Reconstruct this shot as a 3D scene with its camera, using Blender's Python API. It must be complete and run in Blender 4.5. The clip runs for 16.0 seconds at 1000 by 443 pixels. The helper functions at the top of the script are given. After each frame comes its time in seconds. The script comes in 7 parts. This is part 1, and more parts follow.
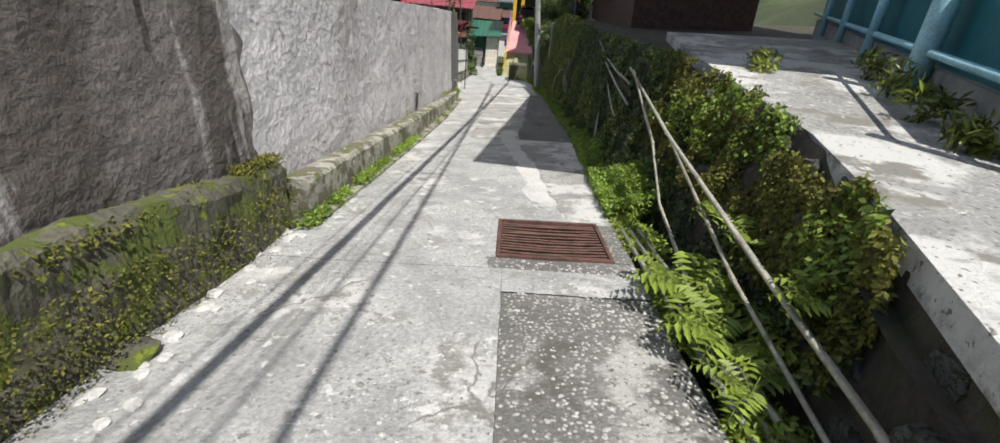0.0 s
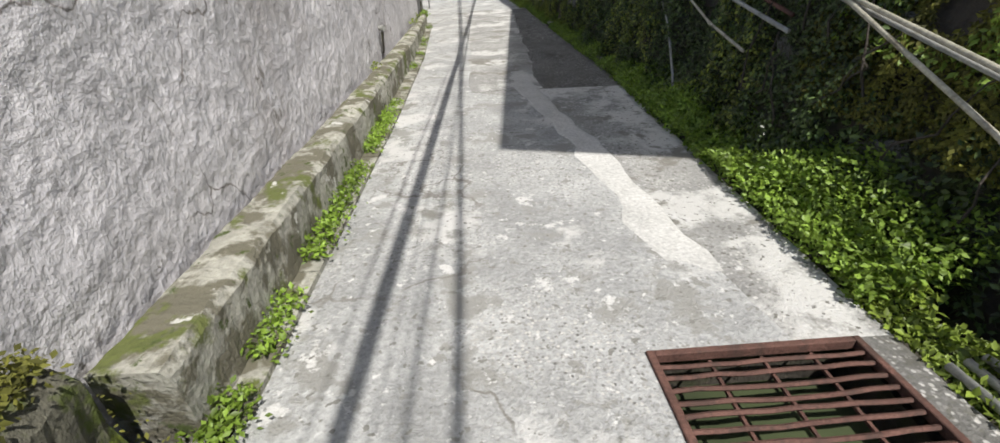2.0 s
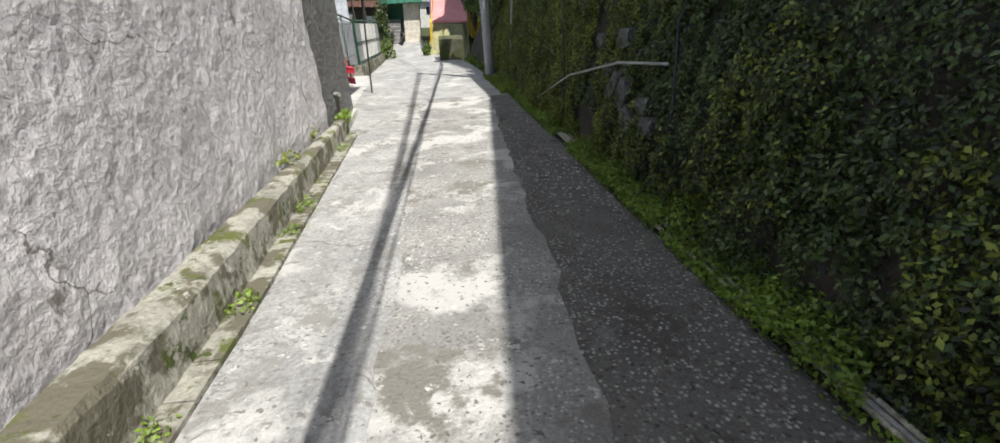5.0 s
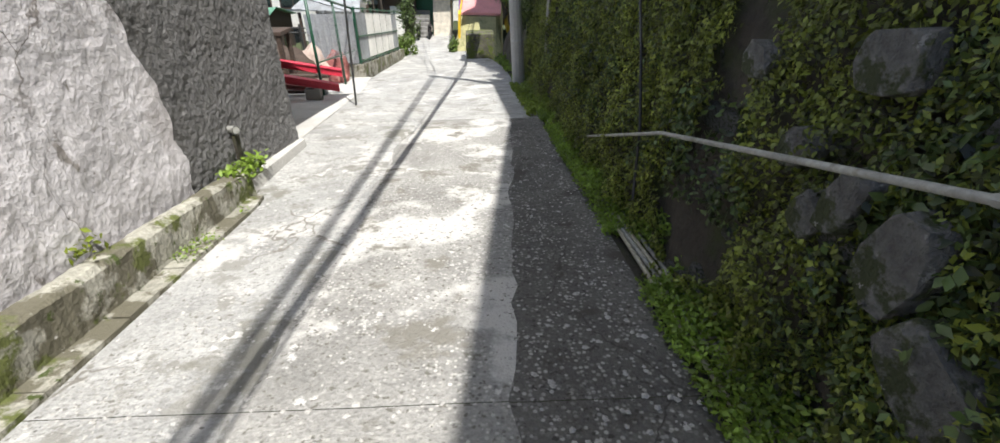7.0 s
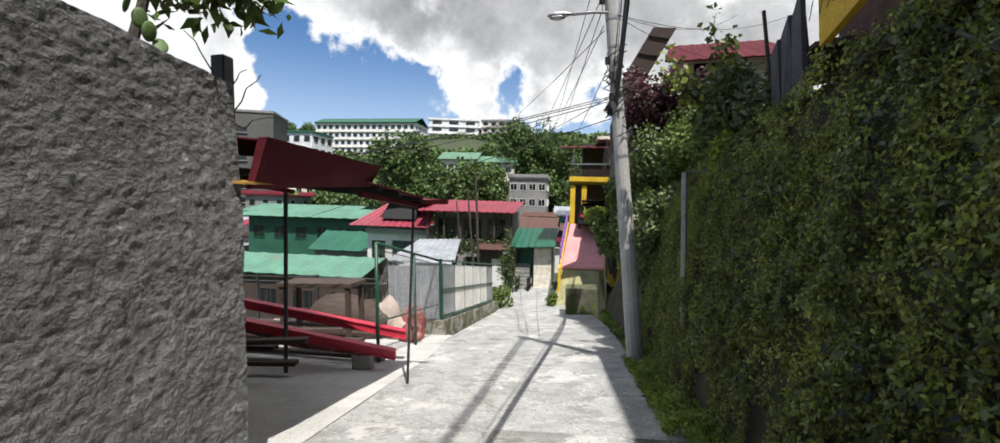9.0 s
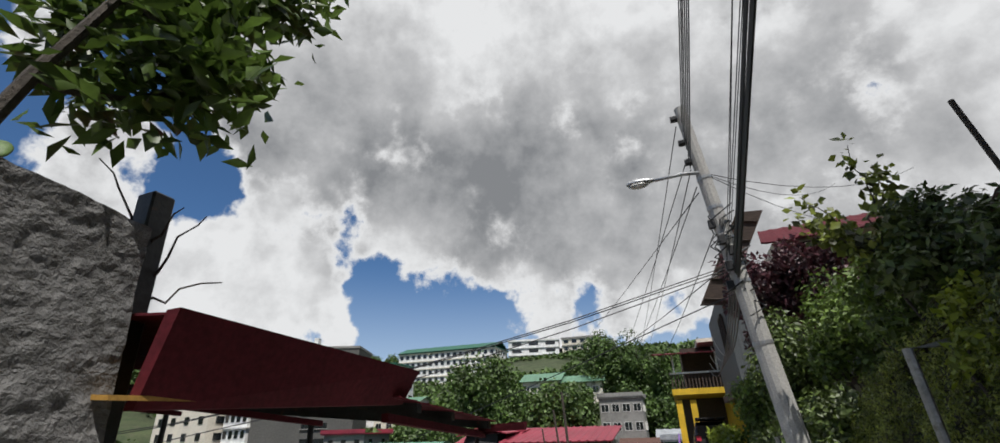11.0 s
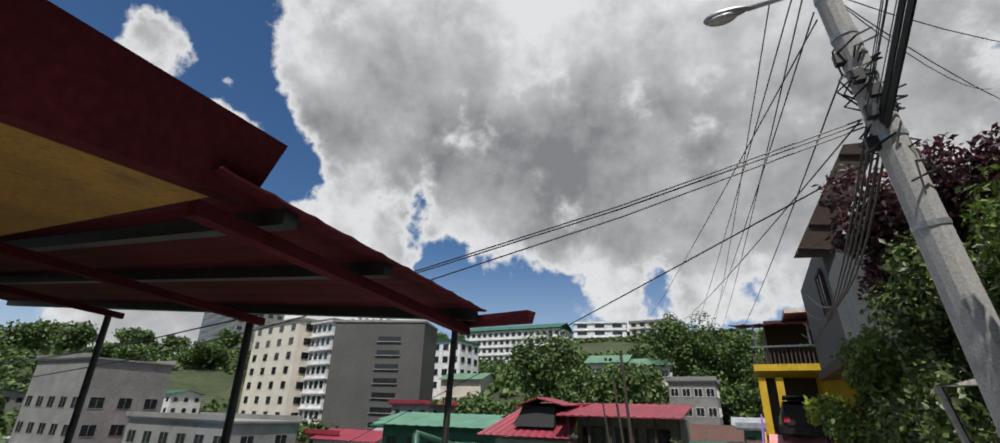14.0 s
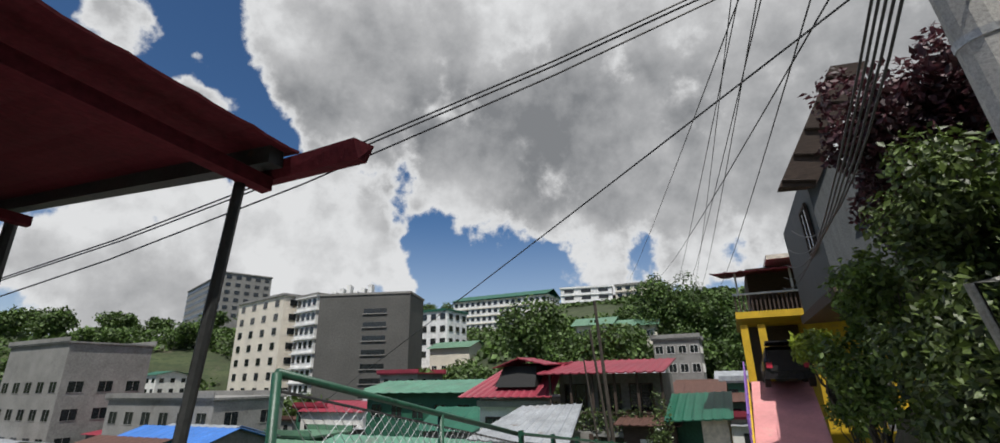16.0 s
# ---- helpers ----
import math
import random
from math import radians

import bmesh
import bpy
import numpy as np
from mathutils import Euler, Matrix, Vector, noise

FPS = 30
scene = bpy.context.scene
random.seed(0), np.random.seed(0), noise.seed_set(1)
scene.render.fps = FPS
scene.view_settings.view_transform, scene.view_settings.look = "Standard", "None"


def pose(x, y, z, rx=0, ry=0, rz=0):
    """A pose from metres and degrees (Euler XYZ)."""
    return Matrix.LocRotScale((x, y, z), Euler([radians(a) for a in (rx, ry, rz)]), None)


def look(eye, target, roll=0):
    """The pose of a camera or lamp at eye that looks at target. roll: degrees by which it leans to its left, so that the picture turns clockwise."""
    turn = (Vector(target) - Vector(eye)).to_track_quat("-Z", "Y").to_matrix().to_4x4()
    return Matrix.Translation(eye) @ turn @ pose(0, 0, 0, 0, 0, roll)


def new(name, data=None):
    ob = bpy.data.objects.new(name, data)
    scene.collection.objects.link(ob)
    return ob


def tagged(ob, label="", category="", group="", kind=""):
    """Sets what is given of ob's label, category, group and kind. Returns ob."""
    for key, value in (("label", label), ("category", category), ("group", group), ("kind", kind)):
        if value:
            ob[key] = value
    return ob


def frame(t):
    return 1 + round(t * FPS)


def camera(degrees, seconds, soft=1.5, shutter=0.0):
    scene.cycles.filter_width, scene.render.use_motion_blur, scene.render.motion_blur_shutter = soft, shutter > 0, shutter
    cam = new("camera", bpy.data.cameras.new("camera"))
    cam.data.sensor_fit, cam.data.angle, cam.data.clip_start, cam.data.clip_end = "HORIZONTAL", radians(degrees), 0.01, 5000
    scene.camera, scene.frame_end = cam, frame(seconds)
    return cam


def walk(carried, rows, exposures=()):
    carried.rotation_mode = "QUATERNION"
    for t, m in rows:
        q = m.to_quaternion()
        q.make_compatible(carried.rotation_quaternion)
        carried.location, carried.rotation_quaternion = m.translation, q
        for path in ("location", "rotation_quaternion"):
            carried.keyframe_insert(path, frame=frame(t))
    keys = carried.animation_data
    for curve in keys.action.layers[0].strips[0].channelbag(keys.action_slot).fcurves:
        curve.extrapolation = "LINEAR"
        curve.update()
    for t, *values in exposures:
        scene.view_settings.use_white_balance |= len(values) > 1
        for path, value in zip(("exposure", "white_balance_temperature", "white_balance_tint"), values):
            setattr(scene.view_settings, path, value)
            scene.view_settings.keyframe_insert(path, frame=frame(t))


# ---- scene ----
cam = camera(92.9, 16.0)
PATH = [
    (0, (0.243, -2.243, 1.92), (0.265, -0.462, 1.01), 5.5),
    (0.5, (0.042, -1.495, 1.799), (0.033, 0.271, 0.858), 5.1),
    (1, (-0.164, -0.754, 1.705), (-0.162, 0.86, 0.524), -0.5),
    (1.5, (-0.368, -0.004, 1.552), (-0.286, 1.63, 0.401), 2.0),
    (2, (-0.504, 0.794, 1.462), (-0.371, 2.397, 0.273), 1.2),
    (2.5, (-0.497, 1.688, 1.318), (-0.407, 3.29, 0.125), 7.4),
    (3, (-0.436, 2.592, 1.204), (-0.258, 4.246, 0.093), 2.9),
    (3.5, (-0.239, 3.536, 1.076), (0.111, 5.224, 0.06), 4.8),
    (3.7, (-0.184, 3.962, 1.044), (0.054, 5.71, 0.102), 2.0),
    (5.8, (0.166, 9.648, 0.416), (0.445, 11.336, -0.619), -0.1),
    (6, (0.255, 9.972, 0.397), (0.551, 11.674, -0.611), -1.2),
    (6.5, (0.495, 10.697, 0.225), (0.611, 12.41, -0.8), 4.4),
    (7, (0.704, 11.528, 0.064), (0.812, 13.242, -0.96), 2.2),
    (7.5, (0.813, 12.404, -0.061), (0.565, 14.105, -1.083), -0.1),
    (8, (0.847, 13.203, -0.202), (0.646, 14.873, -1.284), 0.0),
    (8.5, (0.79, 13.997, -0.287), (0.565, 15.816, -1.088), 3.4),
    (9, (0.678, 14.769, -0.294), (0.355, 16.741, -0.371), 1.5),
    (9.5, (0.569, 15.366, -0.299), (0.064, 17.246, 0.158), 1.6),
    (10, (0.453, 15.896, -0.326), (-0.072, 17.717, 0.312), -2.2),
    (10.2, (0.395, 16.054, -0.326), (-0.134, 17.877, 0.304), -1.6),
    (12.3, (0.099, 17.763, -0.526), (-0.568, 19.241, 0.644), -2.6),
    (12.5, (0.078, 17.936, -0.565), (-0.65, 19.438, 0.536), -1.9),
    (13, (-0.015, 18.331, -0.669), (-0.878, 19.863, 0.285), -0.7),
    (13.5, (-0.04, 18.693, -0.795), (-0.919, 20.334, -0.066), -3.0),
    (14, (-0.093, 19.085, -0.9), (-0.943, 20.734, -0.154), 1.6),
    (14.5, (-0.154, 19.503, -0.99), (-1.043, 21.178, -0.356), 2.2),
    (15, (-0.116, 19.913, -1.067), (-1.011, 21.602, -0.477), 4.9),
    (15.5, (-0.108, 20.317, -1.115), (-0.96, 21.963, -0.363), 3.6),
    (16, (-0.129, 20.726, -1.178), (-0.944, 22.441, -0.548), -1.1),
]
walk(cam, [(t, look(eye, target, roll)) for t, eye, target, roll in PATH], exposures=[(0, 0.3), (3.5, 0.3), (6, 0.6), (8, 0.74), (9, 0.45), (10, 0.07), (12.5, -0.05), (16, -0.13)])

# ---- light ----
SUN = Vector((0.195, -0.402, 0.896)).normalized()
world = bpy.data.worlds.new("sky")
scene.world = world
world.use_nodes = True


def sky():
    nt = world.node_tree
    nt.nodes.clear()
    n = nt.nodes.new
    L = nt.links.new
    out, mix = n("ShaderNodeOutputWorld"), n("ShaderNodeMixShader")
    clear, cloud = n("ShaderNodeBackground"), n("ShaderNodeBackground")
    tex = n("ShaderNodeTexSky")
    tex.sky_type, tex.sun_disc = "NISHITA", False
    tex.sun_elevation, tex.sun_rotation = math.asin(SUN.z), math.atan2(SUN.x, SUN.y)
    tex.altitude, tex.dust_density, tex.ozone_density = 1400, 1.3, 4.0
    clear.inputs[1].default_value = 0.1
    vivid = n("ShaderNodeHueSaturation")
    vivid.inputs["Saturation"].default_value = 1.15
    L(tex.outputs[0], vivid.inputs["Color"])
    L(vivid.outputs[0], clear.inputs[0])
    tc = n("ShaderNodeTexCoord")
    sep = n("ShaderNodeSeparateXYZ")
    L(tc.outputs["Generated"], sep.inputs[0])

    def wisps(scale, detail, rough):
        node = n("ShaderNodeTexNoise")
        node.inputs["Scale"].default_value, node.inputs["Detail"].default_value, node.inputs["Roughness"].default_value = scale, detail, rough
        L(tc.outputs["Generated"], node.inputs["Vector"])
        return node.outputs[0]

    def math_node(op, a, b):
        m = n("ShaderNodeMath")
        m.operation = op
        for i, v in enumerate((a, b)):
            if isinstance(v, (int, float)):
                m.inputs[i].default_value = v
            else:
                L(v, m.inputs[i])
        return m.outputs[0]

    def ramped(v, a, b, lo=0.0, hi=1.0):
        r = n("ShaderNodeMapRange")
        r.interpolation_type = "SMOOTHSTEP"
        for i, k in enumerate((a, b, lo, hi)):
            r.inputs[i + 1].default_value = k
        L(v, r.inputs[0])
        return r.outputs[0]

    def lobe(direction, near, far):
        """1 towards the direction, 0 past the far angle, in degrees."""
        dot = n("ShaderNodeVectorMath")
        dot.operation = "DOT_PRODUCT"
        L(tc.outputs["Generated"], dot.inputs[0])
        dot.inputs[1].default_value = Vector(direction).normalized()
        return ramped(dot.outputs["Value"], math.cos(radians(far)), math.cos(radians(near)))

    # a broad cumulus bank with a billowing rim, scattered clouds elsewhere
    billow = math_node("ADD", math_node("MULTIPLY", wisps(6.5, 12, 0.57), 2.3), math_node("MULTIPLY", wisps(22, 6, 0.55), 0.5))
    billow = math_node("SUBTRACT", billow, 1.39)
    stray = math_node("SUBTRACT", math_node("MULTIPLY", wisps(2.6, 3, 0.5), 1.6), 0.95)
    field = math_node("MAXIMUM", math_node("SUBTRACT", lobe((0.05, 0.6, 0.8), 37, 53), 0.47), stray)
    for direction, near, far, amount in BANKS:
        field = math_node("ADD", field, math_node("MULTIPLY", lobe(direction, near, far), amount))
    field = math_node("ADD", field, billow)
    mask = ramped(field, -0.08, 0.12)
    veil = ramped(sep.outputs["Z"], 0.34, 0.05, 0.0, 0.3)
    grey = math_node("ADD", math_node("MULTIPLY", wisps(4.5, 7, 0.52), 1.9), math_node("MULTIPLY", wisps(13, 7, 0.6), 1.0))
    grey = math_node("SUBTRACT", grey, 1.22)
    for direction, near, far, amount in CORES:
        grey = math_node("ADD", grey, math_node("MULTIPLY", lobe(direction, near, far), amount))
    grey = math_node("MULTIPLY", grey, ramped(field, 0.02, 0.42))
    ramp = n("ShaderNodeValToRGB")
    e = ramp.color_ramp.elements
    e[0].position, e[0].color = 0.0, (0.86, 0.87, 0.88, 1)
    e[1].position, e[1].color = 1.0, (0.25, 0.26, 0.275, 1)
    e.new(0.4).color = (0.56, 0.565, 0.575, 1)
    L(grey, ramp.inputs[0])
    L(ramp.outputs[0], cloud.inputs[0])
    cloud.inputs[1].default_value = 0.93
    L(math_node("MAXIMUM", mask, math_node("ADD", veil, math_node("MULTIPLY", mask, 0.5))), mix.inputs[0])
    L(clear.outputs[0], mix.inputs[1])
    L(cloud.outputs[0], mix.inputs[2])
    L(mix.outputs[0], out.inputs[0])


# direction, inner and outer angle, amount: more or less cloud, and the darker bellies
BANKS = [((-0.85, 0.12, 0.52), 6, 22, -0.5), ((-0.52, 0.81, 0.26), 1, 6, -0.35), ((-0.33, 0.922, 0.19), 1, 8, -0.4), ((-0.08, 0.98, 0.16), 1, 9, -0.4), ((0.1, 0.98, 0.15), 1, 9, -0.35), ((-0.725, 0.56, 0.4), 0, 4, -0.25), ((-0.681, 0.657, 0.323), 0, 8, 0.65), ((-0.63, 0.74, 0.23), 0, 7, 0.5), ((-0.767, 0.615, 0.19), 1, 12, 0.6), ((-0.86, 0.49, 0.17), 2, 16, 0.65), ((-0.813, 0.427, 0.397), 0, 8, 0.55), ((-0.794, 0.299, 0.529), 0, 5, 0.42), ((-0.878, 0.216, 0.428), 0, 6, 0.6), ((-0.75, 0.38, 0.54), 0, 6, -0.3), ((-0.054, 0.97, 0.225), 0, 5, 0.3), ((-0.6, 0.6, 0.53), 2, 11, 0.35)]
CORES = [((-0.275, 0.851, 0.43), 2, 20, 0.62), ((-0.55, 0.65, 0.52), 1, 15, 0.42), ((0.222, 0.849, 0.48), 3, 22, 0.35), ((-0.05, 0.59, 0.8), 2, 20, -0.3), ((-0.274, 0.931, 0.25), 0, 6, -0.45), ((-0.69, 0.65, 0.32), 2, 9, -0.12)]
sky()

sun = new("sun", bpy.data.lights.new("sun", "SUN"))
sun.data.energy, sun.data.angle, sun.data.color = 5.0, radians(0.45), (1.0, 0.965, 0.91)
sun.matrix_world = look(SUN * 40, (0, 0, 0))


# ---- materials ----
def surface(name, color, rough=0.85, var=0.25, scale=2.0, fine=35.0, bump=0.3, metal=0.0, stain=None, island=0.0, stretch=(1, 1, 1), pebble=None, spec=0.5, tint=None, trans=0.0, crack=None, pits=None, dist=0.02):
    """A procedural surface: two scales of variation, optional stains (colour, scale, threshold, softness), pebbles (colour, scale) and variation by piece."""
    m = bpy.data.materials.new(name)
    m.use_nodes = True
    nt = m.node_tree
    n, L = nt.nodes.new, nt.links.new
    b = nt.nodes["Principled BSDF"]
    b.inputs["Roughness"].default_value, b.inputs["Metallic"].default_value = rough, metal
    b.inputs["Specular IOR Level"].default_value = spec
    tc, mp = n("ShaderNodeTexCoord"), n("ShaderNodeMapping")
    mp.inputs["Scale"].default_value = stretch
    L(tc.outputs["Object"], mp.inputs[0])

    def noise_at(s, detail=6, rough_=0.6, plain=False):
        t = n("ShaderNodeTexNoise")
        t.inputs["Scale"].default_value, t.inputs["Detail"].default_value, t.inputs["Roughness"].default_value = s, detail, rough_
        L(tc.outputs["Object"] if plain else mp.outputs[0], t.inputs["Vector"])
        return t.outputs[0]

    def ranged(v, a, c, d=0.0, e=1.0):
        r = n("ShaderNodeMapRange")
        for i, k in enumerate((a, c, d, e)):
            r.inputs[i + 1].default_value = k
        L(v, r.inputs[0])
        return r.outputs[0]

    def mixed(kind, fac, a, c):
        x = n("ShaderNodeMix")
        x.data_type, x.blend_type = "RGBA", kind
        for sock, v in ((x.inputs[0], fac), (x.inputs[6], a), (x.inputs[7], c)):
            if hasattr(v, "is_output"):
                L(v, sock)
            else:
                sock.default_value = v if isinstance(v, float) else (*v, 1)
        return x.outputs[2]

    n1, n2 = noise_at(scale), noise_at(fine, 5, 0.65, True)
    lo, hi = [c * (1 - var) for c in color], [min(1, c * (1 + var)) for c in color]
    if tint:
        hi = tint
    col = mixed("MIX", ranged(n1, 0.3, 0.7), lo, hi)
    col = mixed("MULTIPLY", 0.6, col, mixed("MIX", ranged(n2, 0.3, 0.7), (0.5, 0.5, 0.5), (1.35, 1.35, 1.35)))
    height = n2
    if pebble:
        v = n("ShaderNodeTexVoronoi")
        v.inputs["Scale"].default_value = pebble[1]
        L(mp.outputs[0], v.inputs["Vector"])
        where = ranged(noise_at(pebble[2], 3), pebble[3], pebble[3] + 0.12)
        sep = n("ShaderNodeSeparateColor")
        L(v.outputs["Color"], sep.inputs[0])
        tone = mixed("MIX", sep.outputs[1], [c * 0.4 for c in pebble[0]], [min(1, c * 1.75) for c in pebble[0]])
        some = n("ShaderNodeMath")
        some.operation = "MULTIPLY"
        L(ranged(v.outputs["Distance"], 0.5, 0.3), some.inputs[0])
        L(ranged(sep.outputs[0], 0.25, 0.35), some.inputs[1])
        cov = n("ShaderNodeMath")
        cov.operation = "MULTIPLY"
        L(some.outputs[0], cov.inputs[0])
        L(where, cov.inputs[1])
        col = mixed("MIX", cov.outputs[0], col, tone)
    for color2, s2, t2, soft in stain or ():
        col = mixed("MIX", ranged(noise_at(s2, 8, 0.65), t2, t2 + soft), col, color2)
    if pits:
        col = mixed("MIX", ranged(noise_at(pits[0], 2, 0.5, True), pits[1], pits[1] + 0.05), col, pits[2])
    if crack:
        warp, cv = n("ShaderNodeVectorMath"), n("ShaderNodeTexVoronoi")
        warp.operation = "MULTIPLY_ADD"
        wn = n("ShaderNodeTexNoise")
        wn.inputs["Scale"].default_value, wn.inputs["Detail"].default_value = 2.5, 6
        L(tc.outputs["Object"], wn.inputs["Vector"])
        L(wn.outputs["Color"], warp.inputs[0])
        warp.inputs[1].default_value = (0.5, 0.5, 0.5)
        L(tc.outputs["Object"], warp.inputs[2])
        cv.feature = "DISTANCE_TO_EDGE"
        cv.inputs["Scale"].default_value = crack[0]
        L(warp.outputs[0], cv.inputs["Vector"])
        gate = n("ShaderNodeMath")
        gate.operation = "MULTIPLY"
        L(ranged(cv.outputs["Distance"], crack[1], crack[1] * 0.3), gate.inputs[0])
        L(ranged(noise_at(0.9, 3), 0.47, 0.55), gate.inputs[1])
        col = mixed("MIX", gate.outputs[0], col, crack[2])
    if island:
        g = n("ShaderNodeNewGeometry")
        col = mixed("MULTIPLY", 1.0, col, mixed("MIX", g.outputs["Random Per Island"], [1 - island] * 3, [1 + island] * 3))
    L(col, b.inputs["Base Color"])
    bp = n("ShaderNodeBump")
    bp.inputs["Strength"].default_value, bp.inputs["Distance"].default_value = bump, dist
    L(height, bp.inputs["Height"])
    L(bp.outputs[0], b.inputs["Normal"])
    if trans:
        t = n("ShaderNodeBsdfTranslucent")
        L(col, t.inputs[0])
        mx = n("ShaderNodeMixShader")
        mx.inputs[0].default_value = trans
        L(b.outputs[0], mx.inputs[1])
        L(t.outputs[0], mx.inputs[2])
        L(mx.outputs[0], nt.nodes["Material Output"].inputs[0])
    return m


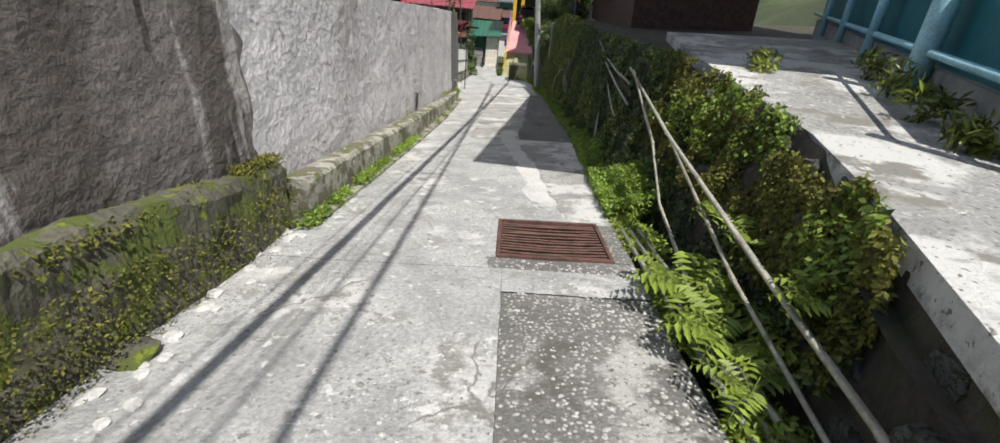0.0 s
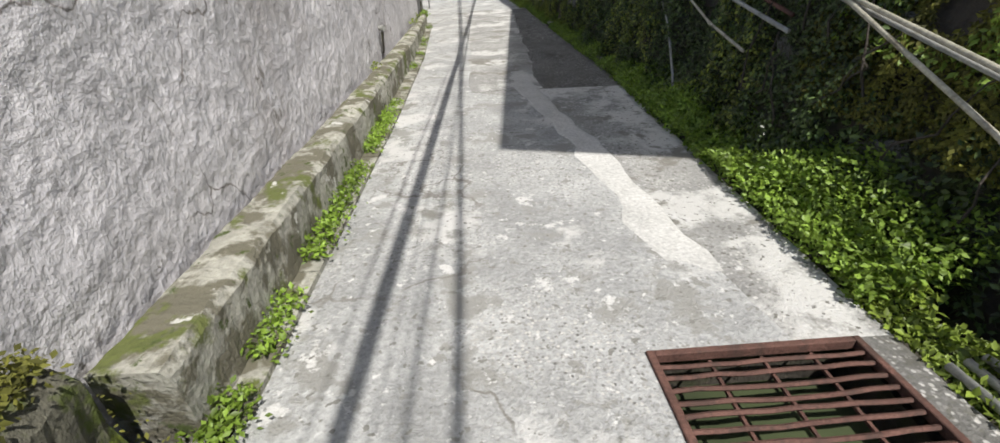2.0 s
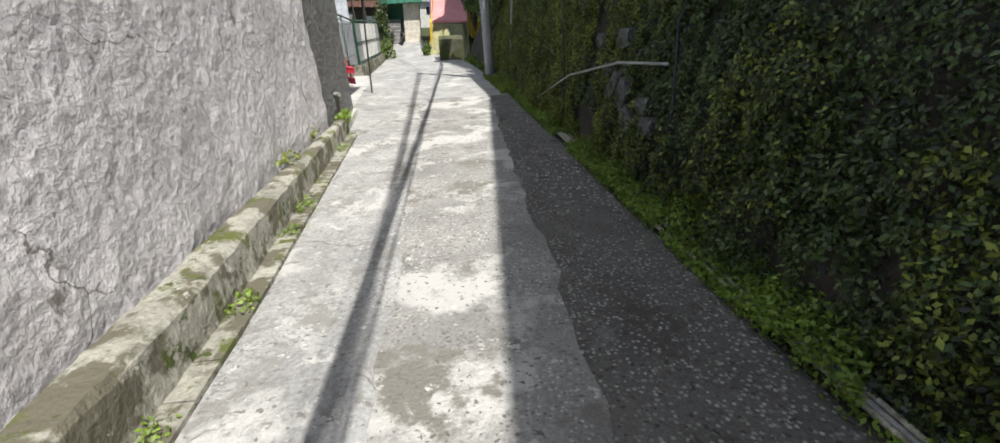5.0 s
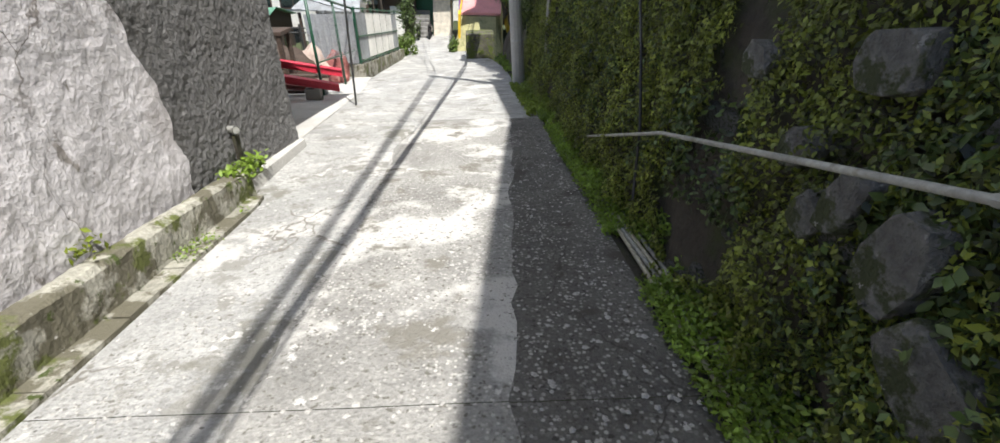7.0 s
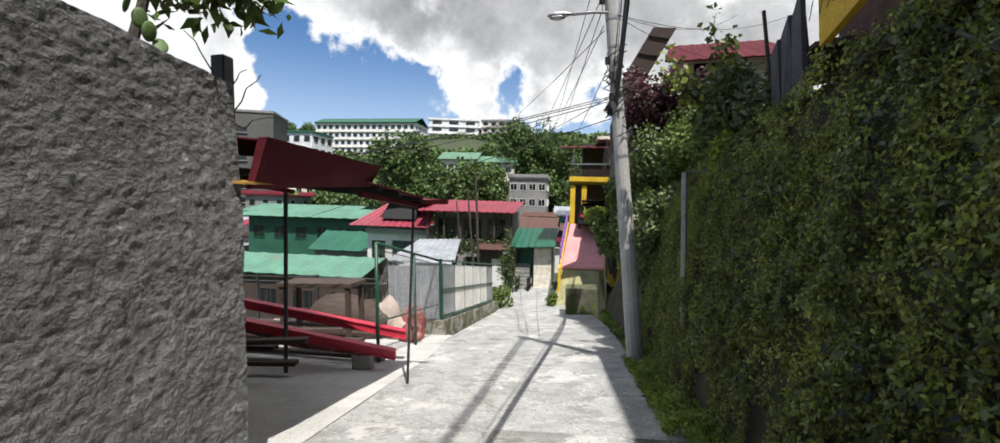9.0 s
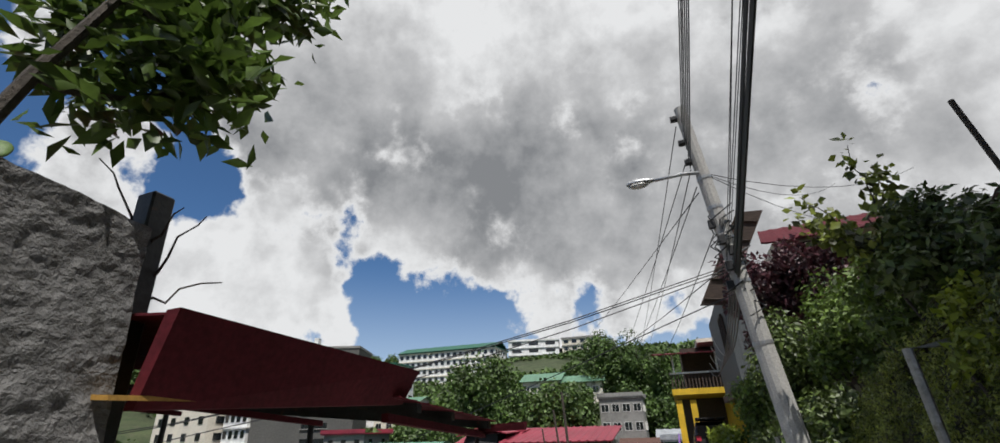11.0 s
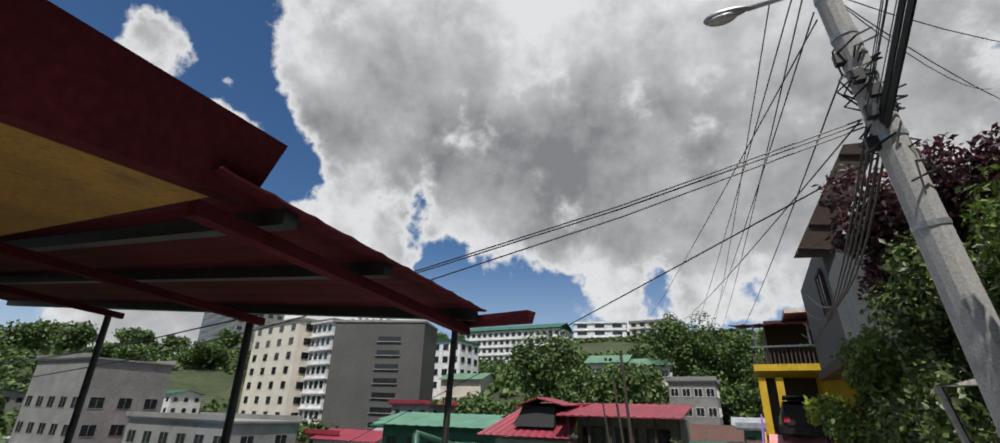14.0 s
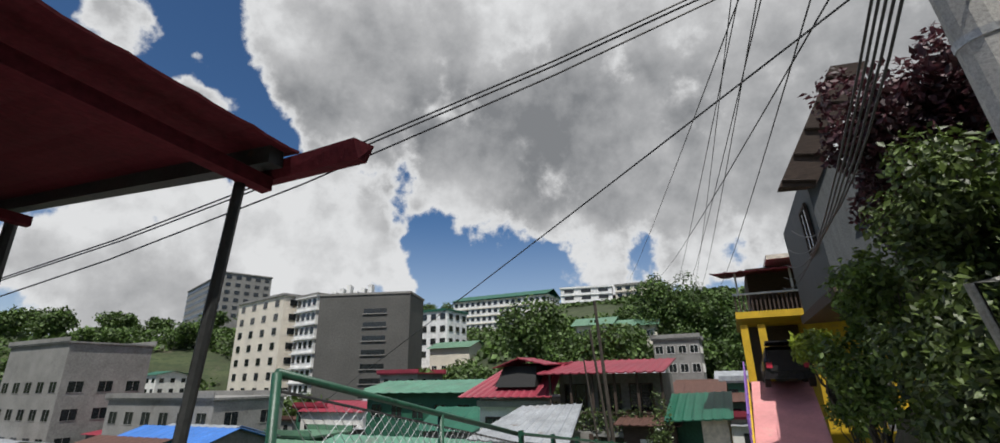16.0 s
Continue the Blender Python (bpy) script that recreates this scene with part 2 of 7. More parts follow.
MOSS = (0.055, 0.075, 0.015)
M = {
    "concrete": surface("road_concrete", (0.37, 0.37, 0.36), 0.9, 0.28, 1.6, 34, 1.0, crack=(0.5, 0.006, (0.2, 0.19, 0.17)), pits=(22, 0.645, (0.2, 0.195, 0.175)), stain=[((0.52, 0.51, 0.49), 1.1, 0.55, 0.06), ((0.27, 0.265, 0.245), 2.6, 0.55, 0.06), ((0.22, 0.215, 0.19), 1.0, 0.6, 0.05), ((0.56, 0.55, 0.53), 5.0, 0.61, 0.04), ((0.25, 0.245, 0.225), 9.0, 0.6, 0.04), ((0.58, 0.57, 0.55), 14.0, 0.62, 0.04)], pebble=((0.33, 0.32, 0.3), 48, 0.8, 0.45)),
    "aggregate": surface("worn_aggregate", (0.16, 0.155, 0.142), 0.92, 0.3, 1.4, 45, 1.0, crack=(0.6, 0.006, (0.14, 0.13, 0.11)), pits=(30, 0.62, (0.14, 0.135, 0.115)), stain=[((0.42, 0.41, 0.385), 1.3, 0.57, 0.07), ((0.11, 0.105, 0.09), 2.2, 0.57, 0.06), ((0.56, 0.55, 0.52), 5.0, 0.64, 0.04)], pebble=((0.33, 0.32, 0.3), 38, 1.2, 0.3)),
    # worn aggregate with the lane's shade put into its tone
    "shaded_aggregate": surface("shade_toned_aggregate", (0.125, 0.12, 0.11), 0.92, 0.3, 1.4, 45, 1.0, crack=(0.6, 0.006, (0.06, 0.056, 0.05)), pits=(30, 0.62, (0.06, 0.056, 0.05)), stain=[((0.2, 0.195, 0.18), 1.3, 0.62, 0.08), ((0.075, 0.07, 0.06), 2.2, 0.57, 0.06)], pebble=((0.24, 0.235, 0.22), 36, 1.2, 0.34)),
    "worn": surface("weathered_pebbly_concrete", (0.29, 0.285, 0.27), 0.92, 0.28, 1.5, 36, 1.0, pits=(26, 0.63, (0.15, 0.145, 0.125)), stain=[((0.52, 0.51, 0.485), 0.9, 0.5, 0.06), ((0.2, 0.19, 0.165), 2.0, 0.56, 0.06), ((0.56, 0.55, 0.53), 7.0, 0.62, 0.04), ((0.17, 0.165, 0.15), 12.0, 0.64, 0.03)], pebble=((0.33, 0.32, 0.3), 40, 1.2, 0.4)),
    "apron": surface("pale_concrete", (0.5, 0.49, 0.465), 0.9, 0.18, 1.4, 40, 0.6, stain=[((0.36, 0.34, 0.3), 1.3, 0.6, 0.12)]),
    "plaster": surface("rough_plaster", (0.58, 0.56, 0.57), 0.95, 0.2, 1.2, 16, 0.55, dist=0.04, crack=(0.7, 0.006, (0.22, 0.2, 0.19)), stain=[((0.36, 0.335, 0.33), 0.6, 0.55, 0.1), ((0.66, 0.64, 0.645), 2.2, 0.58, 0.08), ((0.25, 0.23, 0.215), 3.5, 0.63, 0.05), ((0.2, 0.185, 0.17), 9, 0.68, 0.03)], stretch=(1, 1, 0.6)),
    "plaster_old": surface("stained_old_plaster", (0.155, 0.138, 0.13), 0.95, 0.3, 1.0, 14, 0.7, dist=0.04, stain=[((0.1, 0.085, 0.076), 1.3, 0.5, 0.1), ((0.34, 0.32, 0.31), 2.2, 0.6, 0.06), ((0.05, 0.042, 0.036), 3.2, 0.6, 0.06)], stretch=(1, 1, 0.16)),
    "pier": surface("dark_rough_cement", (0.15, 0.148, 0.146), 0.95, 0.25, 1.6, 14, 1.0, dist=0.06, stain=[((0.09, 0.087, 0.083), 0.8, 0.52, 0.15), ((0.26, 0.255, 0.25), 6.0, 0.62, 0.06), ((0.07, 0.068, 0.064), 9.0, 0.6, 0.06)]),
    "curb": surface("mossy_curb", (0.34, 0.33, 0.28), 0.95, 0.3, 2.0, 26, 1.0, stain=[((0.13, 0.12, 0.085), 3.0, 0.47, 0.06), ((0.1, 0.115, 0.03), 3.2, 0.55, 0.06), (MOSS, 7, 0.6, 0.05), ((0.5, 0.49, 0.45), 5, 0.64, 0.04)]),
    "curb_old": surface("old_mossy_ledge", (0.1, 0.095, 0.07), 0.95, 0.35, 2.6, 25, 1.0, stain=[((0.05, 0.047, 0.034), 2.0, 0.5, 0.08), ((0.075, 0.095, 0.018), 3.4, 0.5, 0.06), ((0.14, 0.17, 0.02), 8, 0.58, 0.04)]),
    "stone": surface("field_stone", (0.15, 0.148, 0.14), 0.9, 0.4, 5.0, 30, 1.0, dist=0.05, stain=[((0.045, 0.055, 0.02), 6.0, 0.5, 0.06), ((0.27, 0.27, 0.26), 16.0, 0.62, 0.04)]),
    "soil": surface("damp_soil", (0.05, 0.042, 0.032), 0.95, 0.4, 3, 20, 1.0, stain=[((0.035, 0.045, 0.012), 2.0, 0.5, 0.15)]),
    "ground": surface("hillside", (0.042, 0.055, 0.02), 0.95, 0.45, 0.08, 1.5, 0.5, stain=[((0.1, 0.085, 0.06), 0.03, 0.62, 0.08), ((0.025, 0.04, 0.012), 0.3, 0.5, 0.1)]),
    "ivy": surface("ivy_leaf", (0.16, 0.21, 0.034), 0.42, 0.5, 1.4, 9, 0.1, island=0.85, trans=0.35, tint=(0.27, 0.31, 0.055)),
    "ivy_dark": surface("dark_leaf", (0.07, 0.105, 0.03), 0.38, 0.45, 1.4, 9, 0.1, island=0.85, trans=0.3),
    "fresh": surface("fresh_green_leaf", (0.2, 0.3, 0.04), 0.5, 0.3, 1.2, 9, 0.1, island=0.45, trans=0.35),
    "fern": surface("fern_leaf", (0.21, 0.28, 0.04), 0.5, 0.3, 1.2, 9, 0.1, island=0.4, trans=0.35),
    "moss_leaf": surface("moss_tuft", (0.13, 0.13, 0.02), 0.8, 0.4, 2, 9, 0.1, island=0.5, trans=0.2),
    "burgundy": surface("burgundy_leaf", (0.07, 0.022, 0.028), 0.5, 0.4, 1, 9, 0.1, island=0.6, trans=0.25),
    "shrub": surface("shrub_leaf", (0.1, 0.155, 0.024), 0.5, 0.35, 1.2, 9, 0.1, island=0.6, trans=0.25),
    "shrub_dark": surface("dark_shrub_leaf", (0.075, 0.11, 0.022), 0.5, 0.4, 1.0, 9, 0.1, island=0.6, trans=0.2),
    "lime": surface("lime_leaf", (0.19, 0.24, 0.02), 0.5, 0.3, 1, 9, 0.1, island=0.4, trans=0.35),
    "broadleaf": surface("glossy_broad_leaf", (0.075, 0.125, 0.022), 0.4, 0.35, 1.5, 9, 0.1, island=0.45, trans=0.3),
    "canopy": surface("tree_canopy", (0.066, 0.115, 0.022), 0.6, 0.45, 0.25, 3, 0.1, island=0.6, trans=0.2),
    "bark": surface("bark", (0.055, 0.045, 0.035), 0.9, 0.3, 6, 40, 0.8),
    "pvc": surface("grey_plastic_pipe", (0.27, 0.27, 0.25), 0.55, 0.25, 4, 30, 0.15, stain=[((0.12, 0.11, 0.08), 5, 0.58, 0.1)]),
    "bamboo": surface("weathered_pipe", (0.34, 0.32, 0.25), 0.6, 0.3, 5, 40, 0.2, stain=[((0.12, 0.1, 0.07), 6, 0.55, 0.1)]),
    "rust": surface("rusty_iron", (0.13, 0.065, 0.05), 0.75, 0.35, 5, 60, 0.5, metal=0.3, stain=[((0.08, 0.045, 0.035), 8, 0.5, 0.1)]),
    "wire": surface("black_cable", (0.012, 0.012, 0.013), 0.5, 0.2, 5, 30, 0.1),
    "pole": surface("spun_concrete_pole", (0.4, 0.39, 0.37), 0.85, 0.12, 1.5, 50, 0.25, stain=[((0.27, 0.26, 0.24), 2.0, 0.6, 0.12)]),
    "steel": surface("galvanised_steel", (0.42, 0.43, 0.44), 0.45, 0.2, 3, 30, 0.15, metal=0.6),
    "darksteel": surface("dark_painted_steel", (0.03, 0.032, 0.032), 0.5, 0.3, 5, 40, 0.15, stain=[((0.09, 0.05, 0.03), 7, 0.62, 0.08)]),
    "greenpaint": surface("green_enamel", (0.014, 0.07, 0.04), 0.4, 0.25, 4, 40, 0.15, stain=[((0.07, 0.05, 0.03), 9, 0.66, 0.06)]),
    "redroof": surface("maroon_painted_sheet", (0.085, 0.012, 0.018), 0.75, 0.25, 1.2, 30, 0.2, spec=0.15, stain=[((0.07, 0.018, 0.02), 2.5, 0.62, 0.12)]),
    "crimson": surface("crimson_roofing", (0.25, 0.03, 0.05), 0.5, 0.2, 0.6, 12, 0.2, stain=[((0.17, 0.04, 0.05), 1.2, 0.58, 0.12)]),
    "redbeam": surface("red_primer_beam", (0.5, 0.03, 0.06), 0.5, 0.2, 3, 40, 0.15, stain=[((0.25, 0.03, 0.04), 4, 0.6, 0.1)]),
    "yellow": surface("yellow_paint", (0.62, 0.4, 0.02), 0.6, 0.18, 1.5, 30, 0.15, stain=[((0.45, 0.3, 0.05), 2.5, 0.6, 0.12)]),
    "soffit": surface("ochre_plywood", (0.36, 0.2, 0.04), 0.7, 0.25, 2, 40, 0.2, stain=[((0.2, 0.11, 0.04), 3, 0.58, 0.12)]),
    "teal": surface("teal_painted_sheet", (0.008, 0.12, 0.15), 0.45, 0.2, 1.5, 30, 0.15),
    "skyblue": surface("pale_blue_pipe_paint", (0.28, 0.5, 0.56), 0.45, 0.2, 4, 40, 0.15, stain=[((0.2, 0.2, 0.16), 6, 0.66, 0.06)]),
    "pink": surface("pink_painted_concrete", (0.62, 0.27, 0.27), 0.8, 0.15, 1.2, 30, 0.2, stain=[((0.5, 0.33, 0.28), 1.6, 0.6, 0.12)]),
    "olive": surface("mossy_yellow_concrete", (0.33, 0.31, 0.16), 0.9, 0.25, 1.3, 25, 0.4, stain=[((0.15, 0.15, 0.07), 1.8, 0.56, 0.12)]),
    "greyboard": surface("grey_painted_boards", (0.085, 0.092, 0.095), 0.7, 0.2, 2, 30, 0.2, stretch=(6, 6, 0.5)),
    "zinc": surface("weathered_zinc_sheet", (0.36, 0.38, 0.4), 0.5, 0.25, 1.6, 25, 0.2, metal=0.35, stain=[((0.2, 0.16, 0.13), 2.4, 0.6, 0.12)]),
    "white": surface("weathered_white_paint", (0.68, 0.67, 0.63), 0.8, 0.15, 1.0, 20, 0.15, stain=[((0.42, 0.4, 0.36), 1.4, 0.62, 0.12)]),
    "cream": surface("cream_render", (0.72, 0.66, 0.55), 0.85, 0.12, 0.2, 4, 0.1),
    "grey": surface("bare_cement_render", (0.23, 0.225, 0.21), 0.9, 0.2, 0.3, 5, 0.2, stain=[((0.14, 0.135, 0.12), 0.5, 0.58, 0.15)]),
    "towergrey": surface("dark_grey_render", (0.1, 0.098, 0.09), 0.85, 0.15, 0.12, 3, 0.1),
    "farwhite": surface("far_white_render", (0.74, 0.74, 0.72), 0.85, 0.1, 0.05, 1, 0.1),
    "glass": surface("dark_window_glass", (0.015, 0.018, 0.02), 0.12, 0.3, 1, 5, 0.0, spec=0.6),
    "greenroof": surface("green_roofing", (0.1, 0.2, 0.13), 0.5, 0.2, 0.5, 8, 0.15, stain=[((0.12, 0.25, 0.15), 0.9, 0.58, 0.15)]),
    "darkgreen": surface("dark_green_roofing", (0.012, 0.1, 0.06), 0.5, 0.2, 0.8, 10, 0.15),
    "greenwall": surface("green_painted_wall", (0.02, 0.1, 0.06), 0.7, 0.2, 0.6, 10, 0.15),
    "tealroof": surface("mint_roofing", (0.09, 0.22, 0.15), 0.55, 0.25, 0.5, 8, 0.15, stain=[((0.12, 0.17, 0.13), 0.7, 0.55, 0.12)]),
    "bluetarp": surface("blue_roofing", (0.05, 0.17, 0.5), 0.5, 0.15, 0.6, 8, 0.1),
    "wood": surface("dark_weathered_wood", (0.06, 0.04, 0.03), 0.8, 0.35, 4, 40, 0.4, stretch=(1, 1, 6)),
    "tarp": surface("faded_red_tarpaulin", (0.3, 0.1, 0.09), 0.6, 0.35, 2.5, 18, 0.5, stain=[((0.42, 0.24, 0.2), 3, 0.55, 0.1)]),
    "sack": surface("woven_sack", (0.42, 0.33, 0.28), 0.8, 0.3, 4, 50, 0.4),
    "purple": surface("violet_paint", (0.24, 0.12, 0.42), 0.5, 0.15, 3, 30, 0.1),
    "magenta": surface("pink_cloth", (0.6, 0.1, 0.3), 0.8, 0.2, 3, 30, 0.2),
    "carpaint": surface("black_car_paint", (0.02, 0.018, 0.02), 0.2, 0.2, 2, 20, 0.0, spec=0.7),
    "rubber": surface("black_rubber", (0.015, 0.015, 0.015), 0.8, 0.2, 5, 40, 0.2),
    "block": surface("cement_block", (0.4, 0.39, 0.37), 0.9, 0.15, 4, 50, 0.4),
    "net": surface("dark_netting", (0.04, 0.045, 0.04), 0.7, 0.2, 5, 40, 0.1),
    "cactus": surface("cactus_pad", (0.07, 0.12, 0.03), 0.6, 0.25, 5, 40, 0.2),
    "lamp_glass": surface("lamp_lens", (0.5, 0.5, 0.48), 0.2, 0.1, 5, 30, 0.0),
    "greynet": surface("pale_tarpaulin", (0.055, 0.055, 0.068), 0.7, 0.25, 2.5, 20, 0.4),
}


# ---- building blocks ----
def mesh_of(name, bm, material):
    me = bpy.data.meshes.new(name)
    bm.to_mesh(me)
    bm.free()
    me.materials.append(M[material])
    return me


def part(name, bm, material, parent=None, label="", smooth=False):
    ob = new(name, mesh_of(name, bm, material))
    if smooth:
        for p in ob.data.polygons:
            p.use_smooth = True
    if parent:
        ob.parent = parent
    return tagged(ob, label)


def thing(name, label, category, at=(0, 0, 0), group="", kind=""):
    ob = new(name)
    ob.location = at
    return tagged(ob, label, category, group, kind)


def rel(parent, p):
    return Vector(p) - parent.location


def box(bm, x0, x1, y0, y1, z0, z1, m=None, bevel=0.0):
    old = set(bm.verts) if bevel else ()
    r = bmesh.ops.create_cube(bm, size=1)
    bmesh.ops.transform(bm, verts=r["verts"], matrix=Matrix.Translation(((x0 + x1) / 2, (y0 + y1) / 2, (z0 + z1) / 2)) @ Matrix.Diagonal((x1 - x0, y1 - y0, z1 - z0, 1)))
    if bevel:
        edges = list({e for v in r["verts"] for e in v.link_edges})
        bmesh.ops.bevel(bm, geom=edges, offset=bevel, segments=1, affect="EDGES")
        if m:
            bmesh.ops.transform(bm, verts=[v for v in bm.verts if v not in old], matrix=m)
    elif m:
        bmesh.ops.transform(bm, verts=r["verts"], matrix=m)
    return bm


def cube(*a, **k):
    return box(bmesh.new(), *a, **k)


def hexa(bm, low, high):
    """A solid between a lower and an upper polygon with as many corners."""
    a, b = [bm.verts.new(p) for p in low], [bm.verts.new(p) for p in high]
    n = len(a)
    bm.faces.new(a[::-1])
    bm.faces.new(b)
    for i in range(n):
        bm.faces.new((a[i], a[(i + 1) % n], b[(i + 1) % n], b[i]))
    return bm


def tube(bm, pts, r, n=6, taper=1.0, cap=True):
    pts = [Vector(p) for p in pts]
    rings = []
    for i, p in enumerate(pts):
        d = (pts[min(i + 1, len(pts) - 1)] - pts[max(i - 1, 0)]).normalized()
        u = d.cross(Vector((0.13, 0.31, 0.94)) if abs(d.z) < 0.9 else Vector((1, 0.1, 0))).normalized()
        v = d.cross(u)
        k = r * (1 + (taper - 1) * i / max(1, len(pts) - 1))
        rings.append([bm.verts.new(p + k * (math.cos(a) * u + math.sin(a) * v)) for a in (2 * math.pi * j / n for j in range(n))])
    for a, b in zip(rings, rings[1:]):
        for j in range(n):
            bm.faces.new((a[j], a[(j + 1) % n], b[(j + 1) % n], b[j]))
    if cap:
        bm.faces.new(rings[0][::-1])
        bm.faces.new(rings[-1])
    return bm


def pipe(pts, r, n=6, taper=1.0):
    return tube(bmesh.new(), pts, r, n, taper)


def sag(a, b, drop, n=10, wob=0.0, rnd=random):
    a, b = Vector(a), Vector(b)
    return [a.lerp(b, i / n) - Vector((0, 0, drop * 4 * (i / n) * (1 - i / n))) + Vector((rnd.uniform(-wob, wob), rnd.uniform(-wob, wob), rnd.uniform(-wob, wob))) * (0 < i < n) for i in range(n + 1)]


def raw(name, verts, faces, material, smooth=False):
    me = bpy.data.meshes.new(name)
    me.from_pydata([tuple(v) for v in verts], [], faces)
    me.materials.append(M[material])
    if smooth:
        me.polygons.foreach_set("use_smooth", [True] * len(me.polygons))
    me.update()
    return new(name, me)


def grid(name, us, vs, f, material, smooth=True):
    """A sheet over the parameters us and vs."""
    verts = [f(u, v) for v in vs for u in us]
    k = len(us)
    faces = [(j * k + i, j * k + i + 1, (j + 1) * k + i + 1, (j + 1) * k + i) for j in range(len(vs) - 1) for i in range(k - 1)]
    return raw(name, verts, faces, material, smooth)


def foliage(name, points, normals, size, material, seed=0, aspect=0.55, spread=0.8, hang=0.0, fold=0.09):
    """Many small folded leaves at the points, turned about the normals: a mesh of two triangle pairs a leaf."""
    rng = np.random.default_rng(seed)
    p, nrm = np.asarray(points, float), np.asarray(normals, float)
    k = len(p)
    nrm = nrm + rng.normal(0, spread, (k, 3))
    nrm /= np.linalg.norm(nrm, axis=1)[:, None]
    a = rng.normal(0, 1, (k, 3))
    a[:, 2] -= hang
    a -= nrm * (a * nrm).sum(1)[:, None]
    a /= np.linalg.norm(a, axis=1)[:, None]
    b = np.cross(nrm, a)
    s = (size * rng.uniform(0.55, 1.35, k))[:, None]
    v = np.stack([p, p + a * s * 0.5 + b * s * aspect * 0.5 + nrm * s * fold, p + a * s, p + a * s * 0.5 - b * s * aspect * 0.5 + nrm * s * fold], 1).reshape(-1, 3)
    i = np.arange(k)[:, None] * 4
    faces = np.concatenate([i + [0, 1, 2], i + [0, 2, 3]], 1).reshape(-1, 3)
    me = bpy.data.meshes.new(name)
    me.vertices.add(len(v))
    me.vertices.foreach_set("co", v.ravel())
    me.loops.add(faces.size)
    me.loops.foreach_set("vertex_index", faces.ravel())
    me.polygons.add(len(faces))
    me.polygons.foreach_set("loop_start", np.arange(len(faces)) * 3)
    me.update(calc_edges=True)
    me.materials.append(M[material])
    return new(name, me)


def blob_points(rng, k, center, radii, lumps=12, shell=0.55):
    """Points through a lumpy crown made of overlapping clumps, with their outward directions."""
    c = np.asarray(center, float)
    d = rng.normal(0, 1, (lumps, 3))
    d /= np.linalg.norm(d, axis=1)[:, None]
    hubs = d * rng.uniform(0.25, 0.8, (lumps, 1))
    size = rng.uniform(0.28, 0.5, lumps)
    which = rng.integers(0, lumps, k)
    q = rng.normal(0, 1, (k, 3))
    q /= np.linalg.norm(q, axis=1)[:, None]
    r = rng.uniform(shell, 1.05, (k, 1))
    pts = hubs[which] + q * r * size[which][:, None]
    return c + pts * np.asarray(radii), q + np.array([0, 0, 0.3])


S = -0.1405


def road_z(y):
    return S * min(y, 35.0) + 0.075 * min(0.0, 35.0 - y)


def smooth(a, b, x):
    t = max(0.0, min(1.0, (x - a) / (b - a)))
    return t * t * (3 - 2 * t)

# ---- ground and road ----
def ground_z(x, y):
    near = road_z(min(y, 49)) - 0.3
    v = max(smooth(-10, -30, x), smooth(50, 74, y))
    d = math.hypot(x, y - 20)
    z = near + (-11 - near) * v
    near_hill = smooth(-85, -55, x)
    z += smooth(110 - 48 * near_hill, 255 - 50 * near_hill, d) * 40 + max(0, d - 300) * 0.02
    z += smooth(12, 45, x) * 12
    return z


xs = sorted({*np.linspace(-1500, -130, 24).round(1), *np.linspace(-130, 60, 70).round(1), *np.linspace(60, 1200, 18).round(1)})
ys = sorted({*np.linspace(-300, -20, 10).round(1), *np.linspace(-20, 150, 70).round(1), *np.linspace(150, 1800, 30).round(1)})
ground = tagged(grid("ground", xs, ys, lambda x, y: (x, y, ground_z(x, y)), "ground"), "overgrown hillside and valley floor below the road", "ground", kind="structure")

LIP = ([-8, 1.4, 1.9, 6, 10, 15.9, 16.3, 18.6, 24.4, 26.6, 36, 40, 44, 49], [-1.68, -1.68, -1.42, -1.33, -1.32, -1.5, -1.95, -2.1, -2.4, -2.75, -3.0, -3.6, -4.4, -5.4])
EDGE = ([-8, 0, 3, 8, 14, 20, 24, 30, 34, 37, 41, 45, 49], [1.42, 1.40, 1.47, 1.72, 1.74, 1.8, 1.75, 1.6, 1.3, 0.6, -0.2, -0.9, -1.2])
CURB = ([-6, 1.8, 6, 10, 16], [-1.62, -1.54, -1.5, -1.48, -1.66])
WALL = ([-8, -2, 4, 8, 16, 18.1], [-2.0, -1.95, -1.84, -1.79, -1.84, -1.9])


def at(table, y):
    return float(np.interp(y, *table))


road = thing("road", "sunlit grey concrete lane sloping downhill", "road", kind="structure")


def slab(name, y0, y1, left, right, material, lift=0.0, label=""):
    """One cast slab of the lane between two edges, with a dropped rim as joint."""
    nu, nv = 14, max(4, int((y1 - y0) * 5))
    us, vs = np.linspace(0, 1, nu), np.linspace(y0, y1, nv)

    def f(u, y):
        a, b = left(y), right(y)
        x = a + (b - a) * u
        z = road_z(y) + lift + 0.012 * noise.noise((x * 0.9, y * 0.9, 3)) + 0.004 * noise.noise((x * 5, y * 5, 1))
        rim = min(u, 1 - u) * (b - a)
        if y in (vs[0], vs[-1]) or rim < 1e-6:
            z -= 0.009
        return (x, y, z)
    ob = grid(name, us, vs, f, material)
    ob.parent = road
    return tagged(ob, label)


